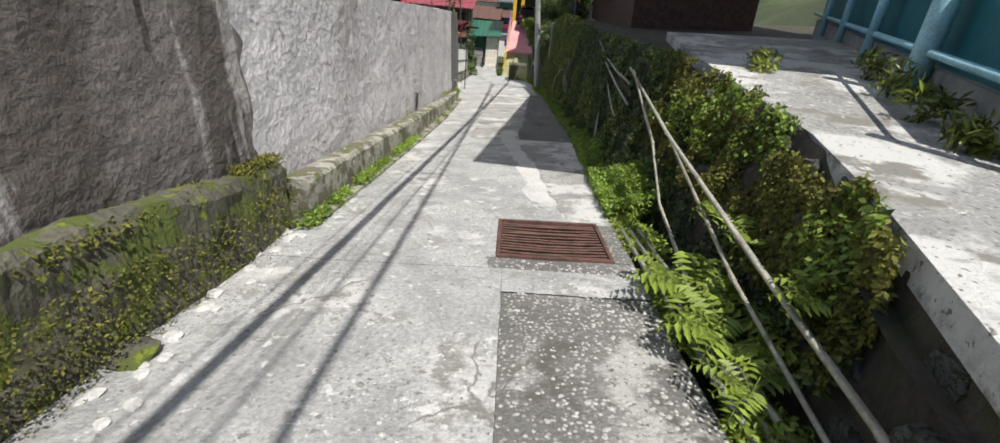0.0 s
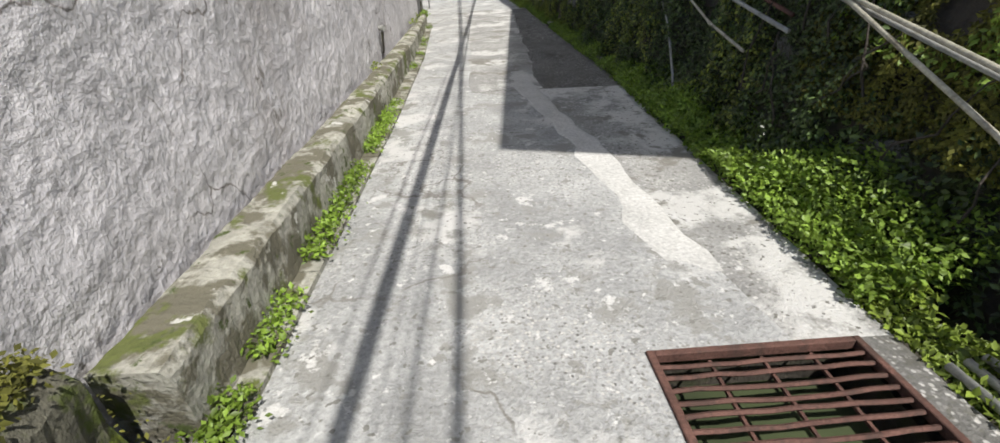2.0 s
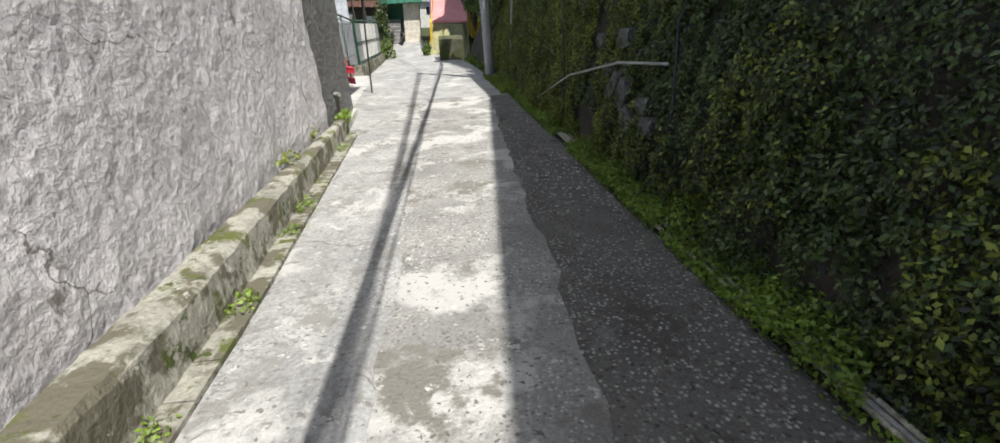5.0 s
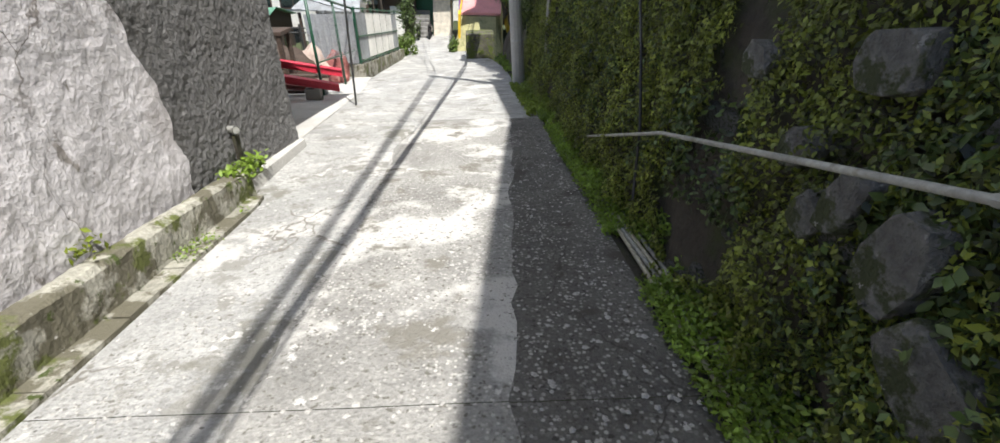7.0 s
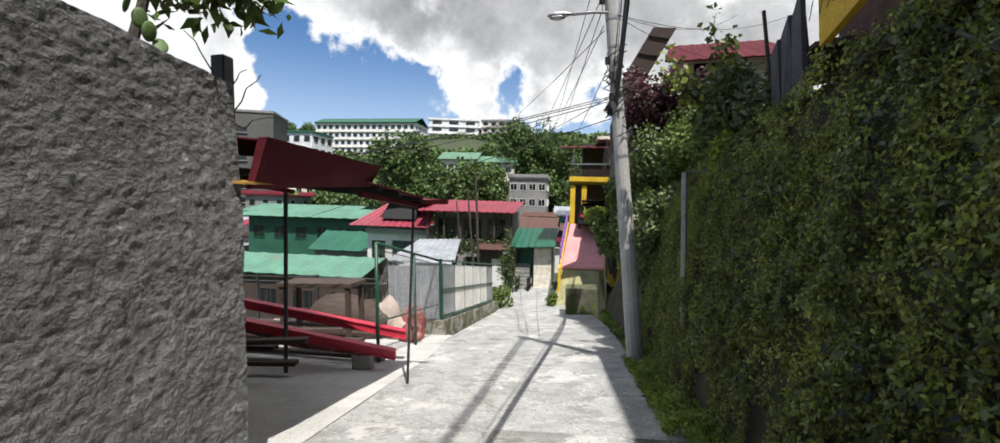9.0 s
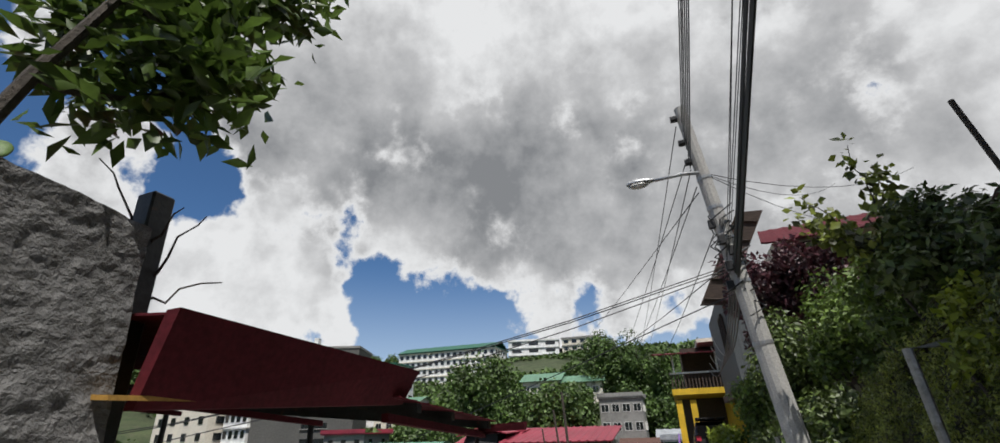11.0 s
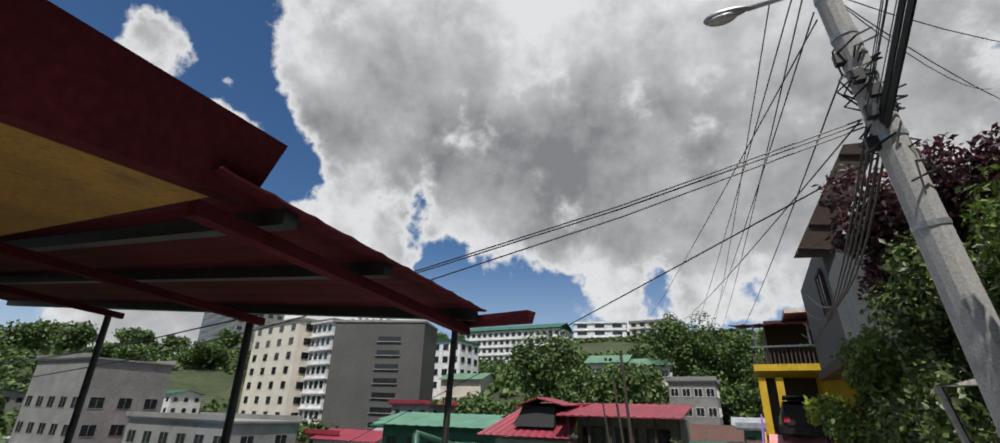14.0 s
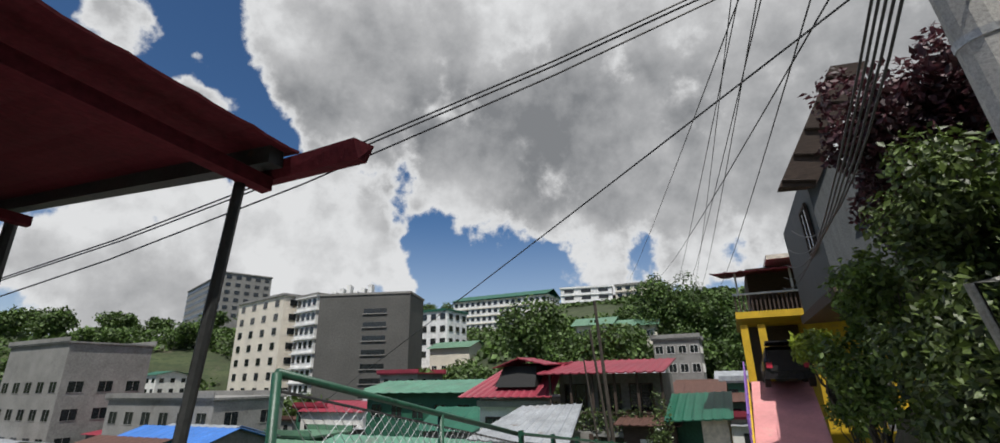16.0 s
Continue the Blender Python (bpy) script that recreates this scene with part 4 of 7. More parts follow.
def bank_leaves(name, k, yr, ur, size, material, seed, label, off=0.03, cut=None, **kw):
    g = np.random.default_rng(seed)
    pts, nrm = [], []
    while len(pts) < k:
        y, u = g.uniform(*yr), g.uniform(*ur)
        p = bank_point(u, y)
        if cut is not None and noise.noise((y * 1.1, p.z * 1.1, seed)) + 0.35 * noise.noise((y * 3, p.z * 3, seed)) < cut:
            continue
        lump = 0.5 + 0.6 * noise.noise((y * 3.1, p.z * 2.0, 2)) + 0.45 * noise.noise((y * 8, p.z * 5, 6))
        if lump < 0.1 or any((y - a) ** 2 / q ** 2 + (p.z - c) ** 2 / h ** 2 < 0.42 for a, c, q, h in BARE):
            continue
        pts.append((p.x - off * 1.5 * min(1.0, lump) * g.uniform(0.55, 1.0), y, p.z))
        nrm.append((-1, 0, 0.25))
    return tagged(foliage(name, pts, nrm, size, material, seed, **kw), label, "climbing plant", kind="stuff")


bank_leaves("ivy", 95000, (3.6, 13), (0.02, 1.03), 0.038, "ivy_dark", 11, "dark small-leaved creeper over the retaining wall", 0.16, -0.5, hang=0.8)
bank_leaves("ivy", 170000, (12, 26), (0.03, 1.04), 0.036, "ivy", 12, "olive green creeper over the retaining wall", 0.16, -0.28, hang=1.0)
bank_leaves("ivy", 16000, (9, 21), (0.3, 1.03), 0.05, "ivy_dark", 13, "dark creeper leaves hanging on the wall", 0.2, 0.0, hang=0.9)
bank_leaves("ivy", 50000, (14.5, 26), (0.3, 1.06), 0.036, "ivy", 14, "mossy creeper mat on the upper wall", 0.2, -0.45, hang=1.4)
bank_leaves("ivy", 12000, (4, 12.5), (0.2, 1.03), 0.045, "ivy", 15, "olive creeper leaves on the wall", 0.18, 0.05, hang=0.8)
bank_leaves("moss", 36000, (-0.7, 4.2), (0.5, 1.06), 0.034, "moss_leaf", 16, "yellow-green moss and fern tufts on the stones", 0.12, -0.22, hang=0.7)
bank_leaves("moss", 3600, (-0.5, 4), (0.7, 1.05), 0.045, "fresh", 18, "fresh fern tufts hanging from the walkway edge", 0.14, -0.05, hang=1.0)
bank_leaves("moss", 6000, (-1, 4), (0.1, 0.6), 0.05, "ivy_dark", 17, "dark weeds between the ditch stones", 0.1, -0.2)


def verge(name, k, yr, w0, w1, h, size, material, seed, label, cut=None, **kw):
    """Low plants between the lane and the wall."""
    g = np.random.default_rng(seed)
    pts = []
    while len(pts) < k:
        y = g.uniform(*yr)
        a = g.uniform(0, 1)
        x = at(EDGE, y) + w0 + (w1 - w0) * a
        if cut is not None and noise.noise((x * 2, y * 1.3, seed)) < cut:
            continue
        top = h * (0.35 + 0.65 * a) * (0.7 + 0.5 * noise.noise((y * 1.7, x * 2, seed)))
        pts.append((x, y, road_z(y) - 0.03 + max(0.0, top) * math.sqrt(g.uniform(0, 1))))
    return tagged(foliage(name, pts, [(0, 0, 1)] * k, size, material, seed, **kw), label, "weeds", kind="stuff")


verge("weeds", 26000, (2.3, 7.2), -0.05, 0.6, 0.75, 0.042, "fresh", 21, "bright green clover-like weeds at the wall foot", -0.45)
verge("weeds", 30000, (5, 12.5), -0.06, 0.55, 0.6, 0.04, "fresh", 22, "shaded green weeds at the wall foot", -0.4)
verge("weeds", 32000, (11.5, 20), -0.05, 0.5, 0.5, 0.04, "fresh", 23, "shaded weeds at the wall foot", -0.3)
verge("weeds", 9000, (20.0, 24.6), -0.22, 0.5, 0.5, 0.06, "fern", 24, "sunlit yellow-green weeds by the pole", -0.5)
verge("weeds", 7000, (-1.8, 2.6), 0.0, 0.3, 0.2, 0.045, "fern", 25, "small weeds along the ditch edge", -0.3)
verge("weeds", 1800, (24.6, 34), 0.0, 0.5, 0.5, 0.1, "fresh", 26, "weeds along the lane edge", 0.0)


def fern(x, y, z, size, seed, material="fern"):
    o = thing("fern", "bright green fern growing out of the ditch", "fern", (x, y, z), "ferns in the ditch")
    rnd = random.Random(seed)
    for k in range(9):
        ang, reach = rnd.uniform(0, 6.28), size * rnd.uniform(0.7, 1.2)
        d = Vector((math.cos(ang), math.sin(ang), 0))
        bm = bmesh.new()
        prev = None
        pts = [d * reach * t + Vector((0, 0, size * (0.9 * t - 0.75 * t * t) * 1.5)) for t in np.linspace(0, 1, 9)]
        tube(bm, pts, 0.004, 4, 0.3)
        side = Vector((-d.y, d.x, 0))
        for i in range(1, 9):
            for s in (-1, 1):
                w = size * 0.34 * math.sin(math.pi * (0.12 + 0.85 * i / 9))
                p = pts[i]
                a, b, c, e = p, p + side * s * w * 0.5 + d * w * 0.34, p + side * s * w + d * w * 0.15 - Vector((0, 0, w * 0.25)), p + side * s * w * 0.5 - d * w * 0.05
                bm.faces.new([bm.verts.new(v) for v in (a, b, c, e)])
        part("frond", bm, material, o)


for i, (x, y, s) in enumerate(((1.6, -0.15, 0.3), (1.62, 0.35, 0.34), (1.58, 0.75, 0.26), (1.72, 0.1, 0.3), (1.95, 0.5, 0.22), (2.0, 1.0, 0.25), (1.9, -0.4, 0.22), (1.55, -0.55, 0.2))):
    fern(x, y, road_z(y) + 0.1 if x < 1.8 else road_z(y) + 0.5, s * 1.25, i)


def curb_weeds(name, k, yr, x_of, z_of, size, material, seed, label, h=0.08, cut=0.0):
    g = np.random.default_rng(seed)
    pts = []
    while len(pts) < k:
        y = g.uniform(*yr)
        if noise.noise((y * 1.6, seed, 0)) < cut:
            continue
        pts.append((x_of(y) + g.normal(0, 0.05), y, z_of(y) + g.uniform(0, h)))
    return tagged(foliage(name, pts, [(0, 0, 1)] * k, size, material, seed), label, "weeds", kind="stuff")


curb_weeds("weeds", 3800, (1.5, 6.2), lambda y: at(CURB, y) + 0.06, lambda y: road_z(y) + 0.02, 0.035, "fresh", 32, "small green weeds in the gutter", 0.1, -0.15)
curb_weeds("weeds", 700, (5, 16), lambda y: at(CURB, y) + 0.08, lambda y: road_z(y) + 0.02, 0.035, "fresh", 33, "sparse weeds in the gutter", 0.06, 0.15)
curb_weeds("weeds", 140, (5.5, 16.2), lambda y: at(WALL, y) + 0.1, lambda y: road_z(y) + 0.36, 0.05, "lime", 34, "tufts of weeds on the curb", 0.1, 0.3)
curb_weeds("weeds", 450, (15.7, 16.5), lambda y: at(WALL, y) + 0.12, lambda y: road_z(y) + 0.2, 0.06, "fresh", 35, "weeds at the curb end", 0.16, -1)
curb_weeds("moss", 7000, (-2.5, 1.75), lambda y: -1.68 + 0.05, lambda y: road_z(y) + 0.02, 0.022, "moss_leaf", 36, "green moss and weeds on the old ledge", 0.45, -0.25)
curb_weeds("moss", 5500, (-2.5, 1.75), lambda y: -1.75, lambda y: road_z(y) + 0.6, 0.03, "moss_leaf", 37, "moss on the old ledge top", 0.08, -0.1)


def lane_pipe(pts, r_, material, label, name="water_pipe"):
    o = thing(name, label, "pipe", pts[0], "pipes along the wall")
    part("pipe", pipe([rel(o, p) for p in pts], r_, 7), material, o, smooth=True)
    for p in pts[1:-1:2]:
        i = pts.index(p)
        d = (Vector(pts[i + 1]) - Vector(pts[i - 1])).normalized() * 0.03
        part("coupling", pipe([rel(o, p) - d, rel(o, p) + d], r_ * 1.3, 7), material, o)


# pipes over the ditch and along the wall
lane_pipe([(1.95, 4.4, 0.9), (1.78, 2.43, 0.5), (1.69, 1.62, 0.2), (1.62, 0.6, 0.1), (1.5, -0.4, 0.05)], 0.014, "bamboo", "pale plastic pipe with a taped joint above the ditch")
lane_pipe([(2.02, 4.9, 0.85), (1.79, 2.1, 0.7), (1.74, 0.1, 0.56), (1.66, -1.1, 0.56), (1.62, -1.9, 0.56)], 0.015, "bamboo", "pale pipe running above the ditch")
lane_pipe([(2.06, 4.9, 0.80), (1.83, 2.1, 0.66), (1.79, 0.1, 0.52), (1.71, -1.1, 0.52), (1.66, -1.9, 0.52)], 0.014, "pvc", "grey pipe running above the ditch")
lane_pipe([(2.0, 2.6, 0.5), (1.72, 0.2, 0.36), (1.6, -1.4, 0.34)], 0.014, "bamboo", "weathered pipe above the ditch")
lane_pipe([(2.3, 9.5, 0.75), (2.15, 7.5, 0.64), (2.02, 5.8, 0.66), (1.98, 4.6, 0.68)], 0.018, "pvc", "grey pipe fixed across the overgrown wall")
lane_pipe([(2.3, 9.3, 0.62), (2.1, 7.1, 0.56), (2.0, 5.6, 0.48), (1.92, 4.3, 0.46)], 0.018, "pvc", "grey pipe fixed across the overgrown wall")
lane_pipe([(2.28, 8.6, 0.7), (2.1, 6.3, 0.62), (1.98, 4.4, 0.55)], 0.016, "rust", "rusty pipe fixed across the overgrown wall")
lane_pipe([(2.1, 7.6, 0.21), (2.02, 6.8, -0.1), (1.85, 6.0, -0.45), (1.8, 5.7, -0.72)], 0.014, "pvc", "thin pipe dropping down the wall")
lane_pipe([(2.1, 6.9, 0.32), (1.95, 5.6, 0.2), (1.85, 4.7, 0.2)], 0.014, "bamboo", "thin pipe on the wall")
lane_pipe([(1.94, 17.3, -2.18), (1.86, 15.8, -1.6), (1.78, 14.2, -0.98), (1.74, 12.3, -0.42), (1.72, 11.2, -0.2)], 0.013, "pvc", "grey pipe slanting down along the wall")
for k in range(4):
    lane_pipe([(at(EDGE, y) + 0.05 + 0.05 * k + 0.03 * math.sin(y + k), y, road_z(y) + 0.03 + 0.01 * k) for y in (19.5 - k, 17, 15, 13, 11, 9, 7.2)], 0.017, "pvc" if k % 2 else "bamboo", "thin water pipe lying along the lane edge")
for k in range(3):
    lane_pipe([(1.48 + 0.07 * k, y, road_z(y) + 0.03 + 0.02 * k) for y in (1.9, 0.9, -0.1, -1.1, -2.5)], 0.02, "pvc", "grey water pipe lying in the ditch")
rnd = random.Random(12)
for k in range(10):
    y = rnd.uniform(2.5, 5)
    p = bank_point(rnd.uniform(0.3, 0.7), y) + Vector((-0.1, 0, 0))
    o = thing("dry_vine", "bare brown vine hanging over the ditch wall", "vine", p, "bare vines")
    bm = bmesh.new()
    branch(bm, (0, 0, 0), (rnd.uniform(-0.25, 0.1), rnd.uniform(-0.4, 0.4), rnd.uniform(0.5, 1.0)), 0.009, 0.004, 0.05, rnd)
    part("stem", bm, "bark", o)
for a, b, c in (((2.5, 17.6, 0.6), (1.95, 15.3, -0.7), (1.85, 14.7, -1.7)), ((2.5, 12, 0.9), (2.05, 11.8, 0.0), (1.9, 11.4, -1.2))):
    o = thing("hanging_cable", "black cable hanging down the overgrown wall", "cable", a)
    part("cable", pipe([rel(o, p) for p in (a, Vector(a).lerp(Vector(b), 0.5) + Vector((-0.05, 0, 0.05)), b, Vector(b).lerp(Vector(c), 0.5) + Vector((0, -0.08, 0)), c)], 0.012, 5), "wire", o)

# teal wall above the walkway; upper wall and roof are added out of view
A0, A1 = Vector((3.15, 0.2, 1.05)), Vector((7.6, 10.4, 1.05))
dirA = (A1 - A0).normalized()
outA = Vector((dirA.y, -dirA.x, 0))
o = thing("teal_house", "teal sheet-metal wall on a cement plinth, with an added unseen house block", "house", A0)


def quad_prism(a, b, z0, z1, depth):
    w = outA * depth
    return hexa(bmesh.new(), [rel(o, (*p.xy, z0)) for p in (a, a + w, b + w, b)], [rel(o, (*p.xy, z1)) for p in (a, a + w, b + w, b)])


part("plinth", quad_prism(A0, A1, 0.9, 1.38, 4.2), "grey", o)
part("wall", quad_prism(A0 + outA * 0.08, A1 + outA * 0.08, 1.381, 2.35, 0.4), "teal", o)
part("upper_wall", quad_prism(A0 + outA * 0.6 + dirA * 2.0, A1 + outA * 0.6, 1.381, 8.68, 3.2), "grey", o)
# unseen roof slab, placed so that its shadow gives the lane's shade edge
C0 = Vector((2.25, 0.6, 8.8))
e1, e2 = Vector((0.14, 0.99, 0)) * 14.5, Vector((0.97, -0.26, 0)) * 7
part("roof", hexa(bmesh.new(), [rel(o, p - Vector((0, 0, 0.12))) for p in (C0, C0 + e2, C0 + e1 + e2, C0 + e1)], [rel(o, p) for p in (C0, C0 + e2, C0 + e1 + e2, C0 + e1)]), "zinc", o)
for k in range(5):
    p = A0.lerp(A1, k / 5.0)
    q = rel(o, (*p.xy, 1.15)) - outA * 0.1
    part("post", pipe([q, q + Vector((0, 0, 1.3))], 0.1 if k == 1 else 0.06, 10), "skyblue", o, "pale blue steel post", smooth=True)
for z, rr in ((1.5, 0.035), (2.3, 0.025)):
    part("rail", pipe([rel(o, (*A0.xy, z)) - outA * 0.08, rel(o, (*A1.xy, z)) - outA * 0.08], rr, 8), "skyblue", o, "pale blue steel rail", smooth=True)
for x, y, s in ((3.3, 1.2, 0.25), (3.1, 0.6, 0.2), (3.6, 2.2, 0.3), (2.9, 3.2, 0.3), (4.0, 3.0, 0.3)):
    g = np.random.default_rng(int(x * 100))
    p, q = blob_points(g, 260, (0, 0, s * 0.4), (s, s, s * 0.7), 6)
    f = tagged(foliage("low_plant", p, q, 0.09, "ivy", int(x * 10), 0.25), "grey-green spiky plant by the teal wall", "plant", "low plants by the teal wall")
    f.location = (x, y, walk_z(x, y))

# ---- yard, shed and fence ----
yard_z = lambda x, y: road_z(y) + 0.015 + 0.02 * smooth(-2.4, -6, x)
tagged(grid("yard", np.linspace(0, 1, 14), np.linspace(17.72, 27.3, 24), lambda u, y: (at(LIP, y) + 0.02 + u * (-11 - at(LIP, y)), y, yard_z(at(LIP, y) + u * (-11 - at(LIP, y)), y) - 0.012 * (u == 0)), "apron"), "bright pale cement yard opening off the lane", "yard", kind="structure")

shed = thing("shed", "open shed with a maroon sheet-metal roof on thin posts", "shed", (-5, 20, -3))


def sheet(bm, a, b, c, d, n, rib, thick=0.012):
    """Ribbed sheet between the corners a-b (eave) and d-c (ridge), ribs from eave to ridge."""
    a, b, c, d = (Vector(v) for v in (a, b, c, d))
    nrm = (b - a).cross(d - a).normalized()
    rows = []
    for i in range(n * 4 + 1):
        t = i / (n * 4)
        h = rib if i % 4 == 0 else 0.0
        p, q = a.lerp(b, t) + nrm * h, d.lerp(c, t) + nrm * h
        rows.append([bm.verts.new(v) for v in (p, q, q - nrm * thick, p - nrm * thick)])
    for u, v in zip(rows, rows[1:]):
        for j in range(4):
            bm.faces.new((u[j], v[j], v[(j + 1) % 4], u[(j + 1) % 4]))
    bm.faces.new(rows[0])
    bm.faces.new(rows[-1][::-1])
    return bm


R = lambda p: rel(shed, p)
part("upper_roof", sheet(bmesh.new(), R((-1.75, 18.12, 0.22)), R((-1.75, 20.2, 0.16)), R((-10, 20.2, 1.15)), R((-10, 18.12, 1.2)), 10, 0.006), "redroof", shed)
# fascia foot is set back so the face turns out of the sun
part("fascia", hexa(bmesh.new(), [R(p) for p in ((-1.9, 18.12, -0.16), (-1.84, 18.12, -0.16), (-1.82, 20.2, -0.06), (-1.9, 20.2, -0.06))], [R(p) for p in ((-1.78, 18.12, 0.24), (-1.7, 18.12, 0.24), (-1.68, 20.22, 0.18), (-1.76, 20.22, 0.18))]), "redroof", shed)
part("soffit", hexa(bmesh.new(), [R(p) for p in ((-10, 18.0, 0.72), (-1.82, 18.0, -0.13), (-1.82, 20.1, -0.06), (-10, 20.1, 0.74))], [R(p) for p in ((-10, 18.0, 0.74), (-1.82, 18.0, -0.11), (-1.82, 20.1, -0.04), (-10, 20.1, 0.76))]), "soffit", shed, "stained ochre plywood soffit")
part("lower_roof", sheet(bmesh.new(), R((-1.72, 20.0, -0.02)), R((-1.7, 22.02, -0.17)), R((-9.5, 22.05, 0.8)), R((-9.5, 20.0, 0.95)), 9, 0.006), "redroof", shed)
for y, dz in ((20.35, -0.035), (21.0, -0.085), (21.95, -0.155)):
    part("rafter", hexa(bmesh.new(), [R(p) for p in ((-1.75, y - .035, dz - 0.09), (-1.75, y + .035, dz - 0.09), (-9.4, y + .035, dz + 0.87), (-9.4, y - .035, dz + 0.87))], [R(p) for p in ((-1.75, y - .035, dz - 0.01), (-1.75, y + .035, dz - 0.01), (-9.4, y + .035, dz + 0.95), (-9.4, y - .035, dz + 0.95))]), "darksteel", shed)
for x in (-1.85, -4.0, -6.4):
    z = -0.1 + (-1.75 - x) * 0.124
    part("purlin", hexa(bmesh.new(), [R(p) for p in ((x - .03, 20.0, z - 0.1), (x + .03, 20.0, z - 0.1), (x + .03, 22.0, z - 0.24), (x - .03, 22.0, z - 0.24))], [R(p) for p in ((x - .03, 20.0, z - 0.04), (x + .03, 20.0, z - 0.04), (x + .03, 22.0, z - 0.18), (x - .03, 22.0, z - 0.18))]), "redroof", shed)
part("gutter", hexa(bmesh.new(), [R(p) for p in ((-1.9, 22.0, -0.27), (-1.38, 22.03, -0.28), (-1.38, 22.08, -0.28), (-1.9, 22.05, -0.27))], [R(p) for p in ((-1.9, 21.98, -0.2), (-1.38, 22.0, -0.2), (-1.36, 22.1, -0.2), (-1.9, 22.07, -0.2))]), "redroof", shed, "bent red gutter end")
for x, y, r_ in ((-1.88, 21.9, 0.022), (-4.1, 21.95, 0.035), (-6.6, 21.95, 0.035)):
    part("post", pipe([R((x - 0.09, y - 0.2 * (x > -2), road_z(y) - 0.05)), R((x, y, -0.28 + (-1.75 - x) * 0.124))], r_, 8), "darksteel", shed)
part("back_wall", cube(*[v for pair in zip(R((-10, 18.2, -3.0)), R((-9.85, 22.0, 0.7))) for v in pair]), "wood", shed)
part("side_wall", cube(*[v for pair in zip(R((-9.8, 18.1, -3.0)), R((-2.3, 18.25, -0.15))) for v in pair]), "greenwall", shed, "dark green boarded side wall")

o = thing("yard_railing", "black steel railing at the back of the yard", "railing", (-10, 26.4, road_z(26.4)))
for z in (0.3, 1.35, 1.48):
    part("rail", pipe([(0, 0.2, z + 0.1), (5.6, 0.3, z)], 0.025, 6), "darksteel", o)
for k in range(34):
    part("baluster", pipe([(0.1 + k * 0.165, 0.2 + 0.003 * k, 0.35), (0.1 + k * 0.165, 0.2 + 0.003 * k, 1.4)], 0.009, 4), "darksteel", o)
for k in range(4):
    part("post", cube(0.05 + k * 1.8, 0.11 + k * 1.8, 0.17, 0.23, 0, 1.6), "darksteel", o)


def beam(a, b, w, h, label, material="redbeam"):
    a, b = Vector(a), Vector(b)
    o = thing("steel_beam", label, "beam", a, "painted beams in the yard")
    d = (b - a).normalized()
    s, u = d.cross(Vector((0, 0, 1))).normalized(), Vector((0, 0, 1))
    bm = bmesh.new()
    for z0, z1, ww in ((0, 0.02, w), (0.02, h - 0.02, w * 0.75), (h - 0.02, h, w)):
        c = [p + s * k * ww / 2 for p, k in ((Vector((0, 0, 0)), -1), (Vector((0, 0, 0)), 1), (b - a, 1), (b - a, -1))]
        hexa(bm, [v + u * z0 for v in c], [v + u * z1 for v in c])
    part("beam", bm, material, o)


beam((-2.55, 22.7, -3.0), (-5.6, 21.9, -2.2), 0.2, 0.16, "bright red steel beam resting on a cement block")
beam((-2.66, 23.5, -2.86), (-6.2, 22.6, -2.0), 0.2, 0.16, "bright red steel beam lying across the yard")
beam((-3.2, 23.1, -3.1), (-6.6, 22.3, -2.5), 0.14, 0.1, "dark red steel beam in the pile", "tarp")
for x, y, w in ((-3.1, 22.55, 0.34), (-3.2, 23.35, 0.3), (-5.3, 22.0, 0.4), (-5.8, 22.7, 0.4)):
    o = thing("cement_block", "hollow grey cement block under the beams", "block", (x, y, yard_z(x, y)), "cement blocks")
    h = 0.26 if x > -4 else 0.85
    bm = bmesh.new()
    for a in ((-w / 2, w / 2, -0.09, -0.055), (-w / 2, w / 2, 0.055, 0.09), (-w / 2, -w / 2 + 0.04, -0.055, 0.055), (w / 2 - 0.04, w / 2, -0.055, 0.055), (-0.02, 0.02, -0.055, 0.055)):
        box(bm, *a, 0, h)
    part("block", bm, "block", o)
rnd = random.Random(21)
for k in range(26):
    x, y = rnd.uniform(-8.5, -4.6), rnd.uniform(20.5, 25.3)
    o = thing("timber", "dark weathered timber in the stacked pile", "timber", (x, y, yard_z(x, y) + 0.05 + 0.12 * (k // 6)), "timber pile")
    part("board", cube(-1.6, 1.6, -0.09, 0.09, 0, 0.07, Euler((0, rnd.uniform(-0.03, 0.03), rnd.uniform(-0.35, 0.25))).to_matrix().to_4x4(), bevel=0.006), "wood", o)


def lumpy(name, label, category, x, y, z, s, material, seed, group=""):
    bm = bmesh.new()
    bmesh.ops.create_icosphere(bm, subdivisions=3, radius=1)
    for v in bm.verts:
        k = 1 + 0.25 * noise.noise(v.co * 1.6 + Vector((seed, 0, 0))) + 0.16 * noise.noise(v.co * 4 + Vector((0, seed, 0)))
        v.co = Vector((v.co.x * s[0] * k, v.co.y * s[1] * k, max(-0.5, v.co.z) * s[2] * k))
    ob = part(name, bm, material, smooth=True)
    ob.location = (x, y, z + s[2] * 0.45)
    return tagged(ob, label, category, group)


